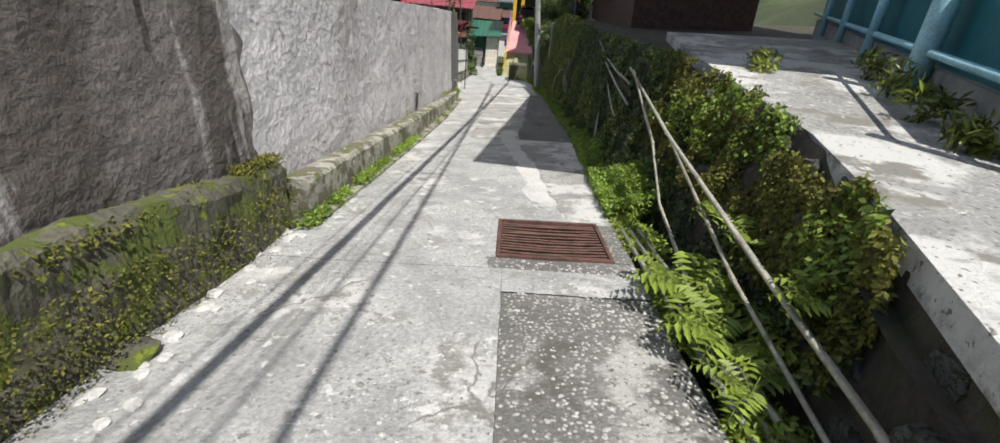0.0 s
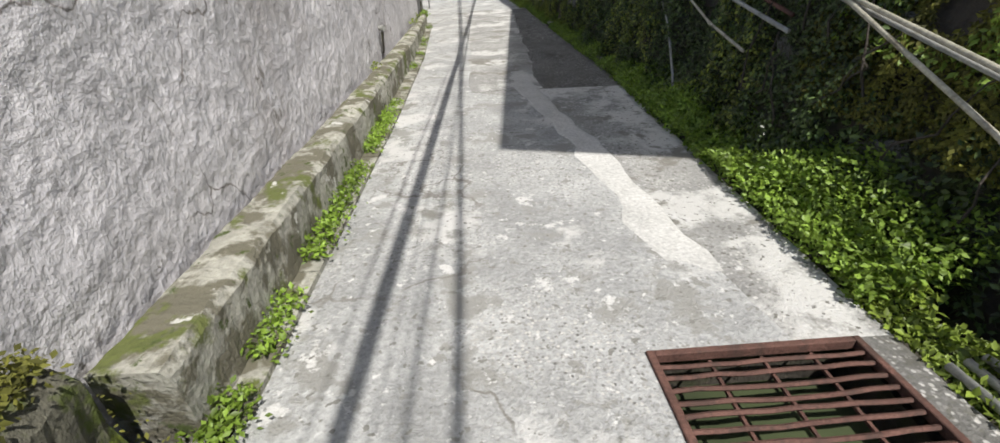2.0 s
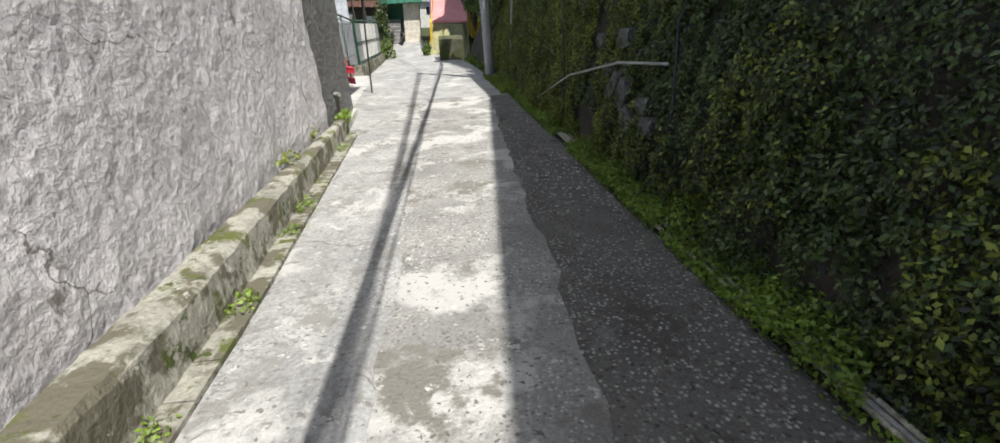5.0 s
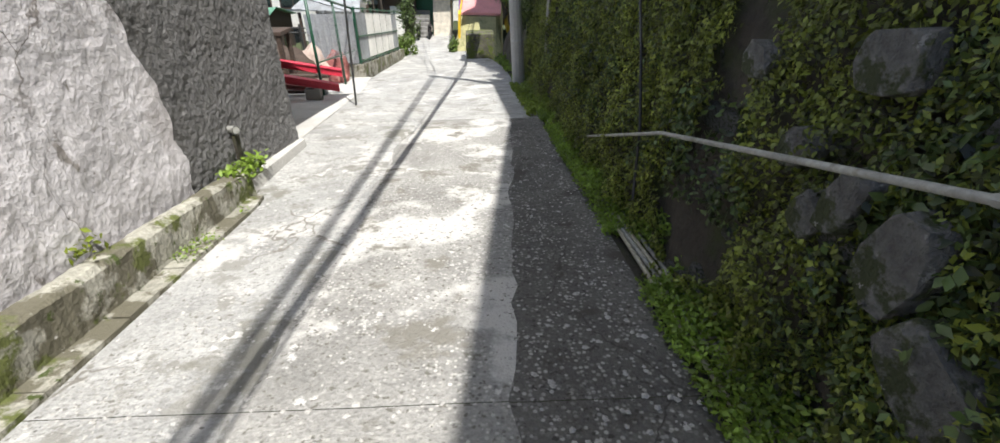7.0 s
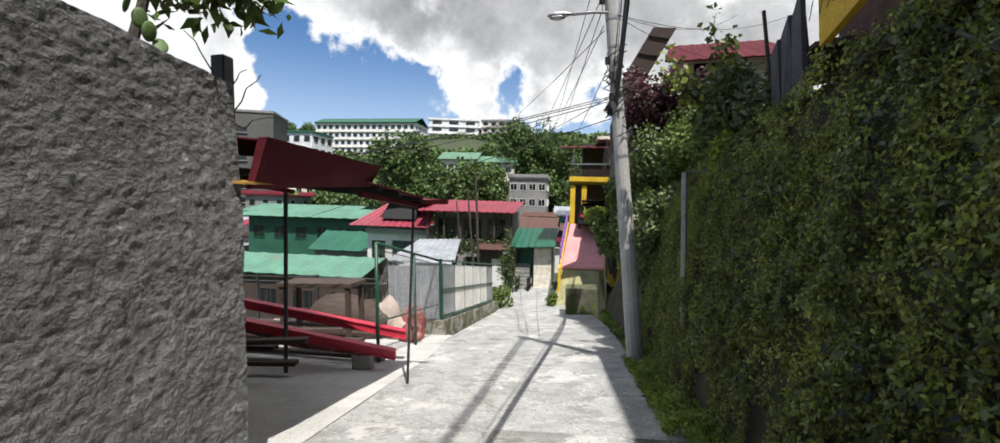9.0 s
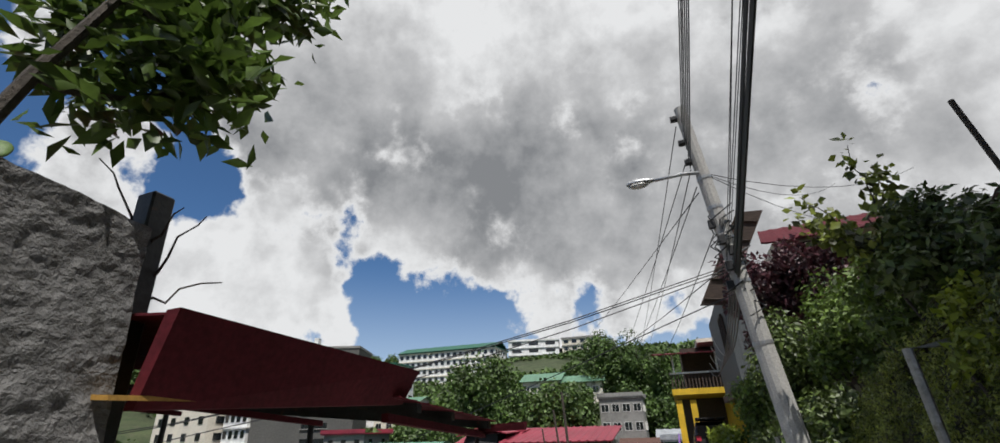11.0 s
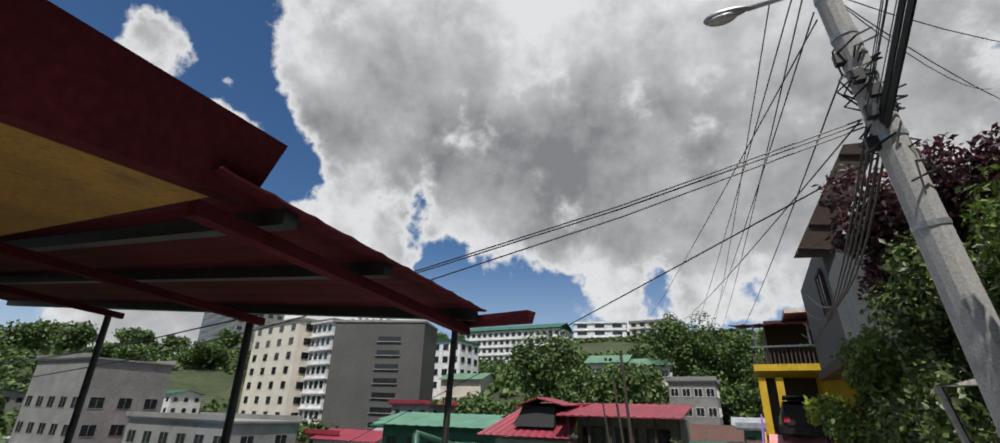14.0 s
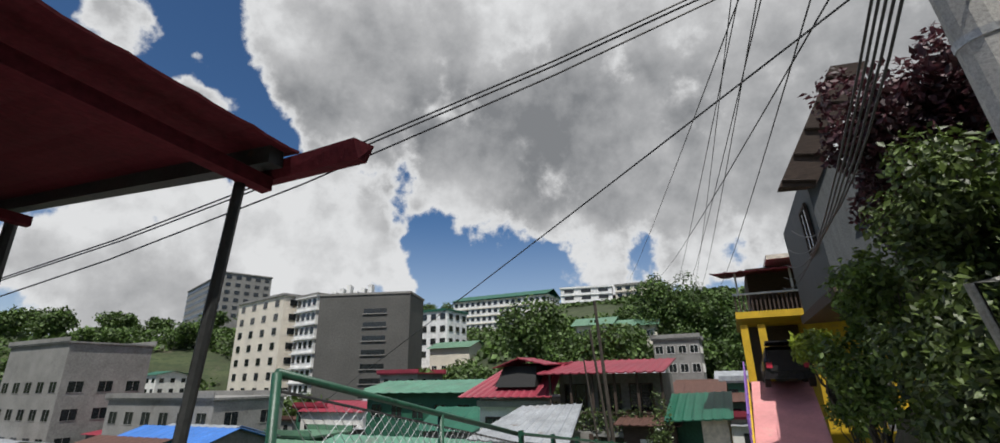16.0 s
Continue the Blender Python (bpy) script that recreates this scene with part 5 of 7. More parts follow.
for k, (x, y, sx, sz) in enumerate(((-3.55, 26.4, 0.35, 0.6), (-3.9, 26.2, 0.3, 0.4), (-3.45, 25.9, 0.28, 0.3), (-4.3, 26.5, 0.4, 0.7))):
    lumpy("crumpled_tarpaulin", "crumpled faded pink-red tarpaulin heap by the fence", "tarpaulin", x, y, yard_z(x, y), (sx, sx * 0.8, sz), "tarp" if k % 2 == 0 else "sack", k, "tarpaulin heaps")
lumpy("tarpaulin", "dark maroon tarpaulin over a heap", "tarpaulin", -5.3, 26.3, yard_z(-5.3, 26.3), (1.2, 0.6, 0.75), "wood", 9)
for k in range(12):
    x, y = rnd.uniform(-9, -6), rnd.uniform(23.5, 26)
    lumpy("sack", "dusty filled sack on the yard pile", "sack", x, y, yard_z(x, y) + rnd.choice((0, 0.35, 0.6)) * 0 , (0.38, 0.28, 0.3), "sack" if k % 3 else "wood", k + 20, "sacks")
o = thing("work_table", "dark wooden table with things piled under it", "table", (-5.2, 24.9, yard_z(-5.2, 24.9)))
part("tabletop", cube(-0.9, 0.9, -0.4, 0.4, 1.38, 1.48, bevel=0.01), "wood", o)
for sx in (-0.8, 0.8):
    for sy in (-0.32, 0.32):
        part("leg", cube(sx - 0.05, sx + 0.05, sy - 0.05, sy + 0.05, 0, 1.38), "wood", o)

# fence of sheet metal on a low curb
F0, F1 = Vector((-3.05, 27.2, 0)), Vector((-3.05, 36.0, 0))
o = thing("sheet_fence", "white corrugated sheet fence in a green steel frame", "fence", (-3.05, 27.2, road_z(27.2)))
bm = bmesh.new()
hexa(bm, [(-0.12, 0, -0.4), (0.1, 0, -0.4), (0.1, 8.8, -1.6), (-0.12, 8.8, -1.6)], [(-0.12, 0, 0.42), (0.1, 0, 0.42), (0.1, 8.8, -0.8), (-0.12, 8.8, -0.8)])
hexa(bm, [(-1.6, 0, -0.4), (-0.13, 0, -0.4), (-0.13, 0.2, -0.4), (-1.6, 0.2, -0.4)], [(-1.6, 0, 0.4), (-0.13, 0, 0.4), (-0.13, 0.2, 0.4), (-1.6, 0.2, 0.4)])
part("base_wall", bm, "curb", o, "low mossy cement base wall")
g = lambda y: -0.1365 * y
for k in range(7):
    y0 = 0.06 + k * 1.25
    part("post", cube(-0.03, 0.03, y0 - 0.03, y0 + 0.03, g(y0) + 0.4, g(y0) + 2.1), "greenpaint", o, "green steel post")
    if k < 6:
        m = "zinc" if k in (0, 5) else "white"
        part("panel", sheet(bmesh.new(), (0.035, y0 + 0.04, g(y0) + 0.55), (0.035, y0 + 1.2, g(y0 + 1.2) + 0.55), (0.035, y0 + 1.2, g(y0 + 1.2) + 1.95), (0.035, y0 + 0.04, g(y0) + 1.95), 7, 0.012, 0.006), m, o)
for z in (0.5, 1.25, 2.05):
    part("rail", pipe([(0.05, 0, z), (0.05, 7.6, z + g(7.6))], 0.025, 6), "greenpaint", o, "green steel rail")
part("end_panel", sheet(bmesh.new(), (-1.5, 0.02, 0.45), (-0.05, 0.02, 0.45), (-0.05, 0.02, 1.9), (-1.5, 0.02, 1.9), 8, 0.012, 0.006), "zinc", o)

o = thing("mesh_railing", "green steel railing with wire mesh by the yard", "railing", (-3.1, 23.2, road_z(23.2)))
a, b = Vector((0, 0, 2.28)), Vector((-0.05, 4.3, 1.45))
part("top_rail", pipe([a, b], 0.03, 8), "greenpaint", o, smooth=True)
part("lower_rail", pipe([a - Vector((0, 0, 1.5)), b - Vector((0, 0, 1.2))], 0.02, 6), "greenpaint", o)
part("mid_rail", pipe([a - Vector((0, 0, 0.12)), b - Vector((0, 0, 0.12))], 0.012, 6), "darksteel", o)
for t in (0, 0.5, 1):
    p = a.lerp(b, t)
    foot = road_z(23.2 + p.y) - road_z(23.2)
    part("post", pipe([(p.x, p.y, foot), p], 0.035, 8), "greenpaint", o, smooth=True)
bm = bmesh.new()
for k in range(-14, 42):
    for s in (-1, 1):
        y0 = k * 0.11
        pts = []
        for z in np.linspace(0, 1.3, 3):
            y = y0 + (z if s > 0 else 1.3 - z)
            if 0 <= y <= 4.3:
                pts.append((-0.01 * (y / 4.3), y, 2.15 - 0.19 * y - 1.3 + z))
        if len(pts) > 1:
            tube(bm, pts, 0.003, 3, cap=False)
part("wire_mesh", bm, "steel", o)

# ---- pole, lamp and wires ----
POLE0, POLE1 = Vector((1.76, 24.35, -3.47)), Vector((1.2, 23.75, 4.4))
pole_at = lambda z: POLE0.lerp(POLE1, (z - POLE0.z) / (POLE1.z - POLE0.z))
o = thing("utility_pole", "leaning tapered concrete utility pole with cable clutter", "utility pole", POLE0)
part("shaft", pipe([rel(o, POLE0.lerp(POLE1, t)) + (Vector((0, 0, -0.2)) if t == 0 else Vector()) for t in (0, 0.25, 0.5, 0.75, 1)], 0.17, 12, 0.55), "pole", o)
for z in (4.2, 3.75, 3.4):
    p = rel(o, pole_at(z))
    part("insulator", pipe([p + Vector((-0.1, -0.05, 0)), p + Vector((-0.16, -0.05, 0)), p + Vector((-0.2, -0.05, 0))], 0.055, 8), "wire", o, "black spool insulator")
    part("bracket", pipe([p, p + Vector((-0.16, -0.05, 0))], 0.02, 6), "steel", o)
for z in (3.1, 2.6, 2.1, 1.7, 1.45, 0.6, -1.0, -2.2):
    p = rel(o, pole_at(z))
    k = 0.17 * (1 - 0.45 * (z - POLE0.z) / 7.87)
    d = (POLE1 - POLE0).normalized() * 0.025
    part("band", pipe([p - d, p + d], k + 0.008, 12), "steel", o)
rnd = random.Random(5)
for k in range(16):
    z = rnd.uniform(1.2, 2.3)
    c = rel(o, pole_at(z))
    ang = rnd.uniform(0, 6.28)
    q = [c + Vector((math.cos(ang + t * 1.3) * (0.14 + 0.12 * math.sin(t * 2.1 + k)), math.sin(ang + t * 1.3) * (0.14 + 0.1 * math.cos(t * 1.7)), (t - 2) * 0.13 + rnd.uniform(-0.05, 0.05))) for t in range(6)]
    part("cable_loop", pipe(q, 0.011, 5), "wire", o)
for k in range(6):
    z = rnd.uniform(1.3, 2.5)
    p = rel(o, pole_at(z)) + Vector((rnd.uniform(-0.25, 0.1), rnd.uniform(-0.22, 0.0), 0))
    part("junction_box", cube(p.x - 0.05, p.x + 0.05, p.y - 0.04, p.y + 0.04, p.z - 0.07, p.z + 0.07, bevel=0.01), "wire", o)

o = thing("street_lamp", "grey cobra-head street lamp on a steel arm", "street lamp", pole_at(3.18))
part("arm", pipe([(0, -0.06, 0), (-0.3, -0.1, 0.02), (-0.72, -0.13, 0.0)], 0.028, 8), "steel", o, smooth=True)
bm = bmesh.new()
bmesh.ops.create_uvsphere(bm, u_segments=16, v_segments=10, radius=1)
for v in bm.verts:
    t = (v.co.x + 1) / 2
    v.co = Vector((-0.92 + v.co.x * 0.24, -0.14 + v.co.y * 0.095 * (1.15 - 0.55 * t), 0.0 + v.co.z * (0.075 if v.co.z > 0 else 0.05) * (1.1 - 0.5 * t)))
part("head", bm, "steel", o, smooth=True)
bm = bmesh.new()
bmesh.ops.create_uvsphere(bm, u_segments=14, v_segments=8, radius=1)
for v in bm.verts:
    v.co = Vector((-0.97 + v.co.x * 0.16, -0.14 + v.co.y * 0.08, -0.03 + min(0, v.co.z) * 0.06))
part("lens", bm, "lamp_glass", o, smooth=True)


def wire(a, b, drop, r_, label="black overhead cable strung from the pole", n=12):
    o = thing("overhead_cable", label, "cable", a, "overhead cables")
    part("cable", pipe([rel(o, p) for p in sag(a, b, drop, n)], r_, 5), "wire", o)


rnd = random.Random(17)
BACK, BACK2 = Vector((0.2, -6.0, 6.2)), Vector((1.35, -6.0, 7.7))
for k in range(16):
    loose = k % 2
    p = pole_at(1.5 + (0.028 if loose else 0.01) * k) + Vector((rnd.uniform(-0.14, 0.06) if loose else rnd.uniform(-0.06, 0.0), -0.12, 0))
    wire(p, BACK + Vector((rnd.uniform(-0.35, 0.4) if loose else rnd.gauss(0, 0.015), 0, rnd.uniform(-0.05, 0.05))), rnd.uniform(0.1, 0.16), 0.0045 if loose else (0.022 if k == 4 else rnd.choice((0.009, 0.012, 0.015))), n=14)
for k in range(6):
    p = pole_at(3.3 + 0.16 * k) + Vector((-0.15 + 0.02 * k, -0.05, 0))
    wire(p, BACK2 + Vector((rnd.uniform(-0.03, 0.03), 0, rnd.uniform(-0.08, 0.08))), rnd.uniform(0.15, 0.25), 0.009, n=14)
FAR = [((-30.6, 20.3, 2.9), 1.7), ((-30.6, 20.6, 3.3), 1.66), ((-30.6, 20.2, 2.6), 1.62), ((-39.5, 51.3, -5.4), 1.3), ((-10.5, 78.8, 10.0), 2.9), ((-5.9, 64.6, 6.9), 1.7), ((-3.1, 65.1, 5.7), 3.0), ((-2.1, 65.2, 5.5), 3.3), ((-1.1, 65.3, 5.1), 2.2), ((-4.1, 65.0, 5.8), 3.5), ((-2.6, 65.0, 5.6), 4.1)]
for k, (b, z) in enumerate(FAR):
    wire(pole_at(z) + Vector((-0.14, 0.02, 0)), b, 0.25 + 0.1 * (k % 3) if k > 2 else 2.25 + 0.06 * k, 0.009 if k > 2 else 0.008, "black overhead cable strung out over the valley and lane", 14)
for k in range(5):
    wire(pole_at(1.5 + 0.1 * k), (1.9 + 0.05 * k, 36 + 2 * k, 2.6 - 0.1 * k), 0.9, 0.014, "black service cable to the house", 10)
for b in ((6, 32, 6.0), (7, 30, 5.2), (6.5, 31, 4.2)):
    wire(pole_at(3.2), b, 0.4, 0.006, "thin service wire to the upper house", 8)

# ---- houses ----
def window(parent, x, y, z, w, h, face, material="glass", frame="white", sill=True):
    """A framed window on a wall; face is 'y' (towards the lane's upper end), 'x+' or 'x-'."""
    m = {"y": Matrix.Identity(4), "x+": Matrix.Rotation(math.pi / 2, 4, "Z"), "x-": Matrix.Rotation(-math.pi / 2, 4, "Z")}[face]
    m = Matrix.Translation((x, y, z)) @ m
    wd = part("window", cube(-w / 2, w / 2, -0.03, 0.05, -h / 2, h / 2, m), material, parent)
    if frame:
        bm = bmesh.new()
        t = min(0.07, w * 0.08)
        for a in ((-w / 2 - t, w / 2 + t, h / 2, h / 2 + t), (-w / 2 - t, w / 2 + t, -h / 2 - t, -h / 2), (-w / 2 - t, -w / 2, -h / 2, h / 2), (w / 2, w / 2 + t, -h / 2, h / 2), (-t / 3, t / 3, -h / 2, h / 2)):
            box(bm, a[0], a[1], -0.06, 0.02, a[2], a[3], m)
        part("frame", bm, frame, wd)
    return wd


def house(name, label, x0, x1, y0, y1, z0, z1, wall, roof=None, rise=1.2, over=0.4, rows=(), face="y", frame="white", glass="glass", group="", roof_kind="gable"):
    """A plain house: walls, a roof and rows of windows (count, height over the floor, width, height)."""
    o = thing(name, label, "house" if "house" in name else "building", ((x0 + x1) / 2, (y0 + y1) / 2, z0), group)
    w, d, h = (x1 - x0) / 2, (y1 - y0) / 2, z1 - z0
    part("wall", cube(-w, w, -d, d, -5, h), wall, o)
    if roof:
        a, b = w + over, d + over
        if roof_kind == "gable":
            hexa_ = bmesh.new()
            for s in (-1, 1):
                sheet(hexa_, (s * -a, s * -b, h - 0.05), (s * a, s * -b, h - 0.05), (s * a, 0, h + rise), (s * -a, 0, h + rise), max(4, int(a * 1.5)), 0.05, 0.05)
            part("roof", hexa_, roof, o)
            for s in (-1, 1):
                bm = bmesh.new()
                v = [bm.verts.new(p) for p in ((s * w, -d, h), (s * w, d, h), (s * w, 0, h + rise * 0.95))]
                bm.faces.new(v)
                part("gable", bm, wall, o)
        elif roof_kind == "shed":
            part("roof", sheet(bmesh.new(), (-a, -b, h - 0.02), (a, -b, h - 0.02), (a, b, h + rise), (-a, b, h + rise), max(4, int(a * 1.5)), 0.05, 0.06), roof, o)
        else:
            part("roof", cube(-a, a, -b, b, h, h + 0.25), roof, o)
            for s in (-1, 1):
                part("parapet", cube(-a, a, s * b - 0.1, s * b + 0.1, h + 0.25, h + 0.9), roof, o)
    for n_, hz, ww, hh in rows:
        for k in range(n_):
            window(o, -w + (k + 0.5) * 2 * w / n_, -d, hz, ww, hh, "y", glass, frame)
        m_ = max(1, int(n_ * d / w))
        for k in range(m_):
            window(o, w, -d + (k + 0.5) * 2 * d / m_, hz, ww, hh, "x+", glass, frame)
    return o


def red_house():
    o = thing("red_roof_house", "two-storey white house with crimson sheet roofs and an open balcony", "house", (-9.8, 48.4, -7.5))
    Q = lambda x, y, z: Vector((x + 9.8, y - 48.4, z + 7.5))
    part("wall", cube(*[v for p in zip(Q(-15.2, 48.4, -8.5), Q(-10.4, 55, -1.9)) for v in p]), "white", o)
    part("wall", cube(*[v for p in zip(Q(-10.39, 49.6, -8.5), Q(-4.5, 55, -0.6)) for v in p]), "grey", o)
    # mansard front; a solid black block paints the shade inside the dormer
    bm = bmesh.new()
    sheet(bm, Q(-16.3, 47.6, -1.8), Q(-10.2, 47.6, -1.8), Q(-10.4, 51, 0.1), Q(-14.2, 51, 0.1), 12, 0.05, 0.05)
    part("roof", bm, "crimson", o)
    part("roof_top", hexa(bmesh.new(), [Q(-14.3, 50.9, 0.05), Q(-10.2, 50.9, 0.05), Q(-10.2, 55.3, 0.05), Q(-14.3, 55.3, 0.05)], [Q(-14.3, 50.9, 0.16), Q(-10.2, 50.9, 0.16), Q(-10.2, 55.3, 0.3), Q(-14.3, 55.3, 0.3)]), "crimson", o)
    part("dormer_opening", hexa(bmesh.new(), [Q(-14.0, 48.1, -1.25), Q(-11.4, 48.1, -1.25), Q(-11.4, 50.9, -1.25), Q(-14.0, 50.9, -1.25)], [Q(-13.7, 48.8, -0.05), Q(-11.5, 48.8, -0.05), Q(-11.5, 50.9, -0.05), Q(-13.7, 50.9, -0.05)]), "rubber", o, "black block painted as the dormer's inner shade")
    bm = bmesh.new()
    sheet(bm, Q(-14.2, 48.2, -0.12), Q(-12.5, 48.2, 0.42), Q(-12.5, 51, 0.48), Q(-14.2, 51, 0.0), 4, 0.03, 0.06)
    sheet(bm, Q(-12.5, 48.2, 0.42), Q(-10.6, 48.2, -0.02), Q(-10.6, 51, 0.05), Q(-12.5, 51, 0.48), 4, 0.03, 0.06)
    part("dormer_roof", bm, "crimson", o)
    part("balcony_roof", sheet(bmesh.new(), Q(-10.9, 47.2, -0.55), Q(-3.9, 47.2, -0.55), Q(-3.9, 53, 0.25), Q(-10.6, 53, 0.25), 14, 0.05, 0.06), "crimson", o)
    part("balcony_floor", cube(*[v for p in zip(Q(-10.4, 47.6, -3.75), Q(-4.2, 49.6, -3.5)) for v in p]), "grey", o)
    part("lower_floor", cube(*[v for p in zip(Q(-15.2, 48.0, -2.35), Q(-10.4, 48.39, -2.0)) for v in p]), "grey", o)
    for k in range(6):
        x = -10.3 + k * 1.22
        part("post", cube(*[v for p in zip(Q(x - 0.06, 47.65, -3.5), Q(x + 0.06, 47.77, -0.55)) for v in p]), "wood", o)
    for z in (-2.6, -3.3):
        part("rail", cube(*[v for p in zip(Q(-10.4, 47.68, z), Q(-4.2, 47.74, z + 0.06)) for v in p]), "wood", o)
    rnd_ = random.Random(2)
    for k in range(40):
        x = -10.3 + k * 0.155
        part("baluster", cube(*[v for p in zip(Q(x, 47.69, -3.5), Q(x + 0.04, 47.73, -2.6)) for v in p]), "wood", o)
    for x, z, w, h in ((-12.3, -3.6, 1.7, 1.3), (-14.3, -3.6, 0.9, 1.2), (-12.9, -6.2, 1.4, 1.3)):
        window(o, x + 9.8, 48.4 - 48.4, z + 7.5, w, h, "y", "glass", "wood")
    for x in (-9.4, -7.4, -5.6):
        window(o, x + 9.8, 1.2, -4.9 + 7.5, 1.3, 1.7, "y", "glass", "wood")
        window(o, x + 9.8, 1.2, -2.0 + 7.5, 1.2, 1.6, "y", "glass", "wood")
    g_ = np.random.default_rng(8)
    pts = np.stack([g_.uniform(-10.2, -4.3, 1500), g_.uniform(47.5, 47.75, 1500), -3.0 + g_.normal(0, 0.35, 1500)], 1)
    f = foliage("balcony_planting", pts - [-9.8, 48.4, -7.5], [(0, -1, 0.3)] * 1500, 0.16, "ivy_dark", 9)
    f.parent = o
    tagged(f, "dark potted plants along the balcony")


red_house()
house("green_house", "dark green house with a pale green roof", -40, -27, 68, 76, -7.5, -0.6, "greenwall", "tealroof", 0.8, 0.8, ((6, 5.2, 1.1, 1.2), (6, 2.2, 1.1, 1.2)), frame="darkgreen")
house("green_house", "green house with a pale green sheet roof", -34, -19.5, 60, 67, -9, -1.1, "greenwall", "tealroof", 0.8, 0.8, ((6, 6.2, 1.2, 1.2),), frame="darkgreen")
# dark wall colour stands in for the clutter and shed shade before it
house("mint_roof_house", "low house with a mint green roof", -21, -11.8, 40, 46, -8, -4.0, "wood", "tealroof", 0.7, 0.3, ((4, 2.5, 1.2, 1.0),), frame="wood")
house("small_house", "small house with a dark green gable roof", -20.5, -15.2, 50, 55, -9, -3.6, "grey", "darkgreen", 1.3, 0.4, ((3, 3.8, 1.0, 1.0),))

# green-roofed hut at the lane's end
o = thing("green_hut", "cream hut with a dark green sheet roof at the lane end", "hut", (-2.35, 46.2, -5.75))
o.scale = (1.13, 1.13, 1.13)
part("wall", cube(0.0, 1.0, 0, 3, 0, 2.45), "cream", o)
part("wall", cube(-1.1, -0.01, 0.6, 3, 0, 2.3), "greenwall", o)
part("roof", sheet(bmesh.new(), (-1.4, -0.5, 2.35), (1.25, -0.5, 2.5), (1.25, 3.2, 3.4), (-1.4, 3.2, 3.3), 7, 0.03, 0.05), "darkgreen", o)
for k in range(7):
    part("step", cube(-1.1, -0.25, -1.2 + k * 0.25, -0.95 + k * 0.25, 0, 0.2 + k * 0.19), "grey", o)
o = thing("shanty", "brown patched shelter beside the lane end", "shelter", (-4.9, 46.4, -5.8))
o.scale = (1.13, 1.13, 1.13)
part("wall", cube(-1.0, 1.2, 0, 2.5, 0, 2.3), "wood", o)
part("roof", sheet(bmesh.new(), (-1.3, -0.5, 2.3), (1.5, -0.5, 2.3), (1.5, 2.8, 2.7), (-1.3, 2.8, 2.7), 8, 0.03, 0.04), "rust", o)
part("door", cube(-0.3, 0.5, -0.05, 0.0, 0, 1.7), "white", o)
for k, (x, y) in enumerate(((-3.15, 44.3), (-2.45, 44.5))):
    o = thing("motorcycle", "parked dark motorcycle at the lane end", "motorcycle", (x, y, road_z(y)), "parked motorcycles")
    for dy in (-0.6, 0.6):
        bm = bmesh.new()
        ring = [(0, dy + 0.28 * math.cos(t), 0.29 + 0.28 * math.sin(t)) for t in np.linspace(0, 2 * math.pi, 15)]
        tube(bm, ring, 0.05, 6, cap=False)
        part("wheel", bm, "rubber", o)
    part("body", cube(-0.12, 0.12, -0.5, 0.45, 0.4, 0.75, bevel=0.05), "carpaint", o)
    part("seat", cube(-0.13, 0.13, -0.55, 0.1, 0.75, 0.85, bevel=0.03), "rubber", o)
    part("handlebar", pipe([(-0.33, 0.45, 1.0), (0, 0.5, 0.95), (0.33, 0.45, 1.0)], 0.02, 6), "darksteel", o)
    part("fork", pipe([(0, 0.5, 0.95), (0, 0.6, 0.3)], 0.035, 6), "darksteel", o)
o = thing("patched_shelter", "low shelter with a pale zinc sheet roof behind the fence", "shelter", (-5.2, 33, -5.2))
part("roof", sheet(bmesh.new(), (-1.3, -1.2, 2.9), (1.3, -1.2, 2.75), (0.9, 1.5, 3.5), (-0.9, 1.5, 3.5), 8, 0.03, 0.04), "zinc", o)
for x in (-1.1, 1.1):
    for y in (-1.0, 1.3):
        part("post", cube(x - 0.05, x + 0.05, y - 0.05, y + 0.05, 0, 2.75), "wood", o)
part("wall", cube(-1.1, 1.1, 1.3, 1.4, 0, 2.8), "grey", o)
for x, y, lean in ((-4.4, 38, 0.4), (-7.0, 46, 0.7), (-3.4, 34, 0.1)):
    o = thing("wooden_pole", "thin leaning wooden pole with wires", "pole", (x, y, ground_z(x, y) - 0.2))
    part("shaft", pipe([(0, 0, 0), (-lean, 0, 6.3)], 0.06, 7, 0.7), "bark", o)

# pink ramp, yellow house and car
o = thing("pink_ramp", "pink painted concrete driveway above a mossy yellow wall", "driveway", (0.6, 39, -5.6))
part("retaining_base", hexa(bmesh.new(), [(-1.3, -1.6, 0), (1.0, -1.6, 0), (1.4, 0, 0), (-0.9, 0, 0)], [(-0.9, -0.4, 2.05), (0.95, -0.4, 2.05), (0.95, 0, 2.1), (-0.9, 0, 2.1)]), "olive", o)
part("base_side", hexa(bmesh.new(), [(-0.9, 0.01, 0), (1.4, 0.01, 0), (1.6, 6.0, 0), (-0.6, 6.0, 0)], [(-0.9, 0.01, 2.08), (1.2, 0.01, 2.08), (1.6, 6.0, 3.9), (-0.6, 6.0, 3.9)]), "olive", o)
part("ramp", hexa(bmesh.new(), [(-0.88, -0.38, 2.1), (1.2, -0.38, 2.1), (1.6, 6.0, 3.9), (-0.6, 6.0, 3.9)], [(-0.88, -0.38, 2.22), (1.2, -0.38, 2.22), (1.6, 6.0, 4.1), (-0.6, 6.0, 4.1)]), "pink", o)
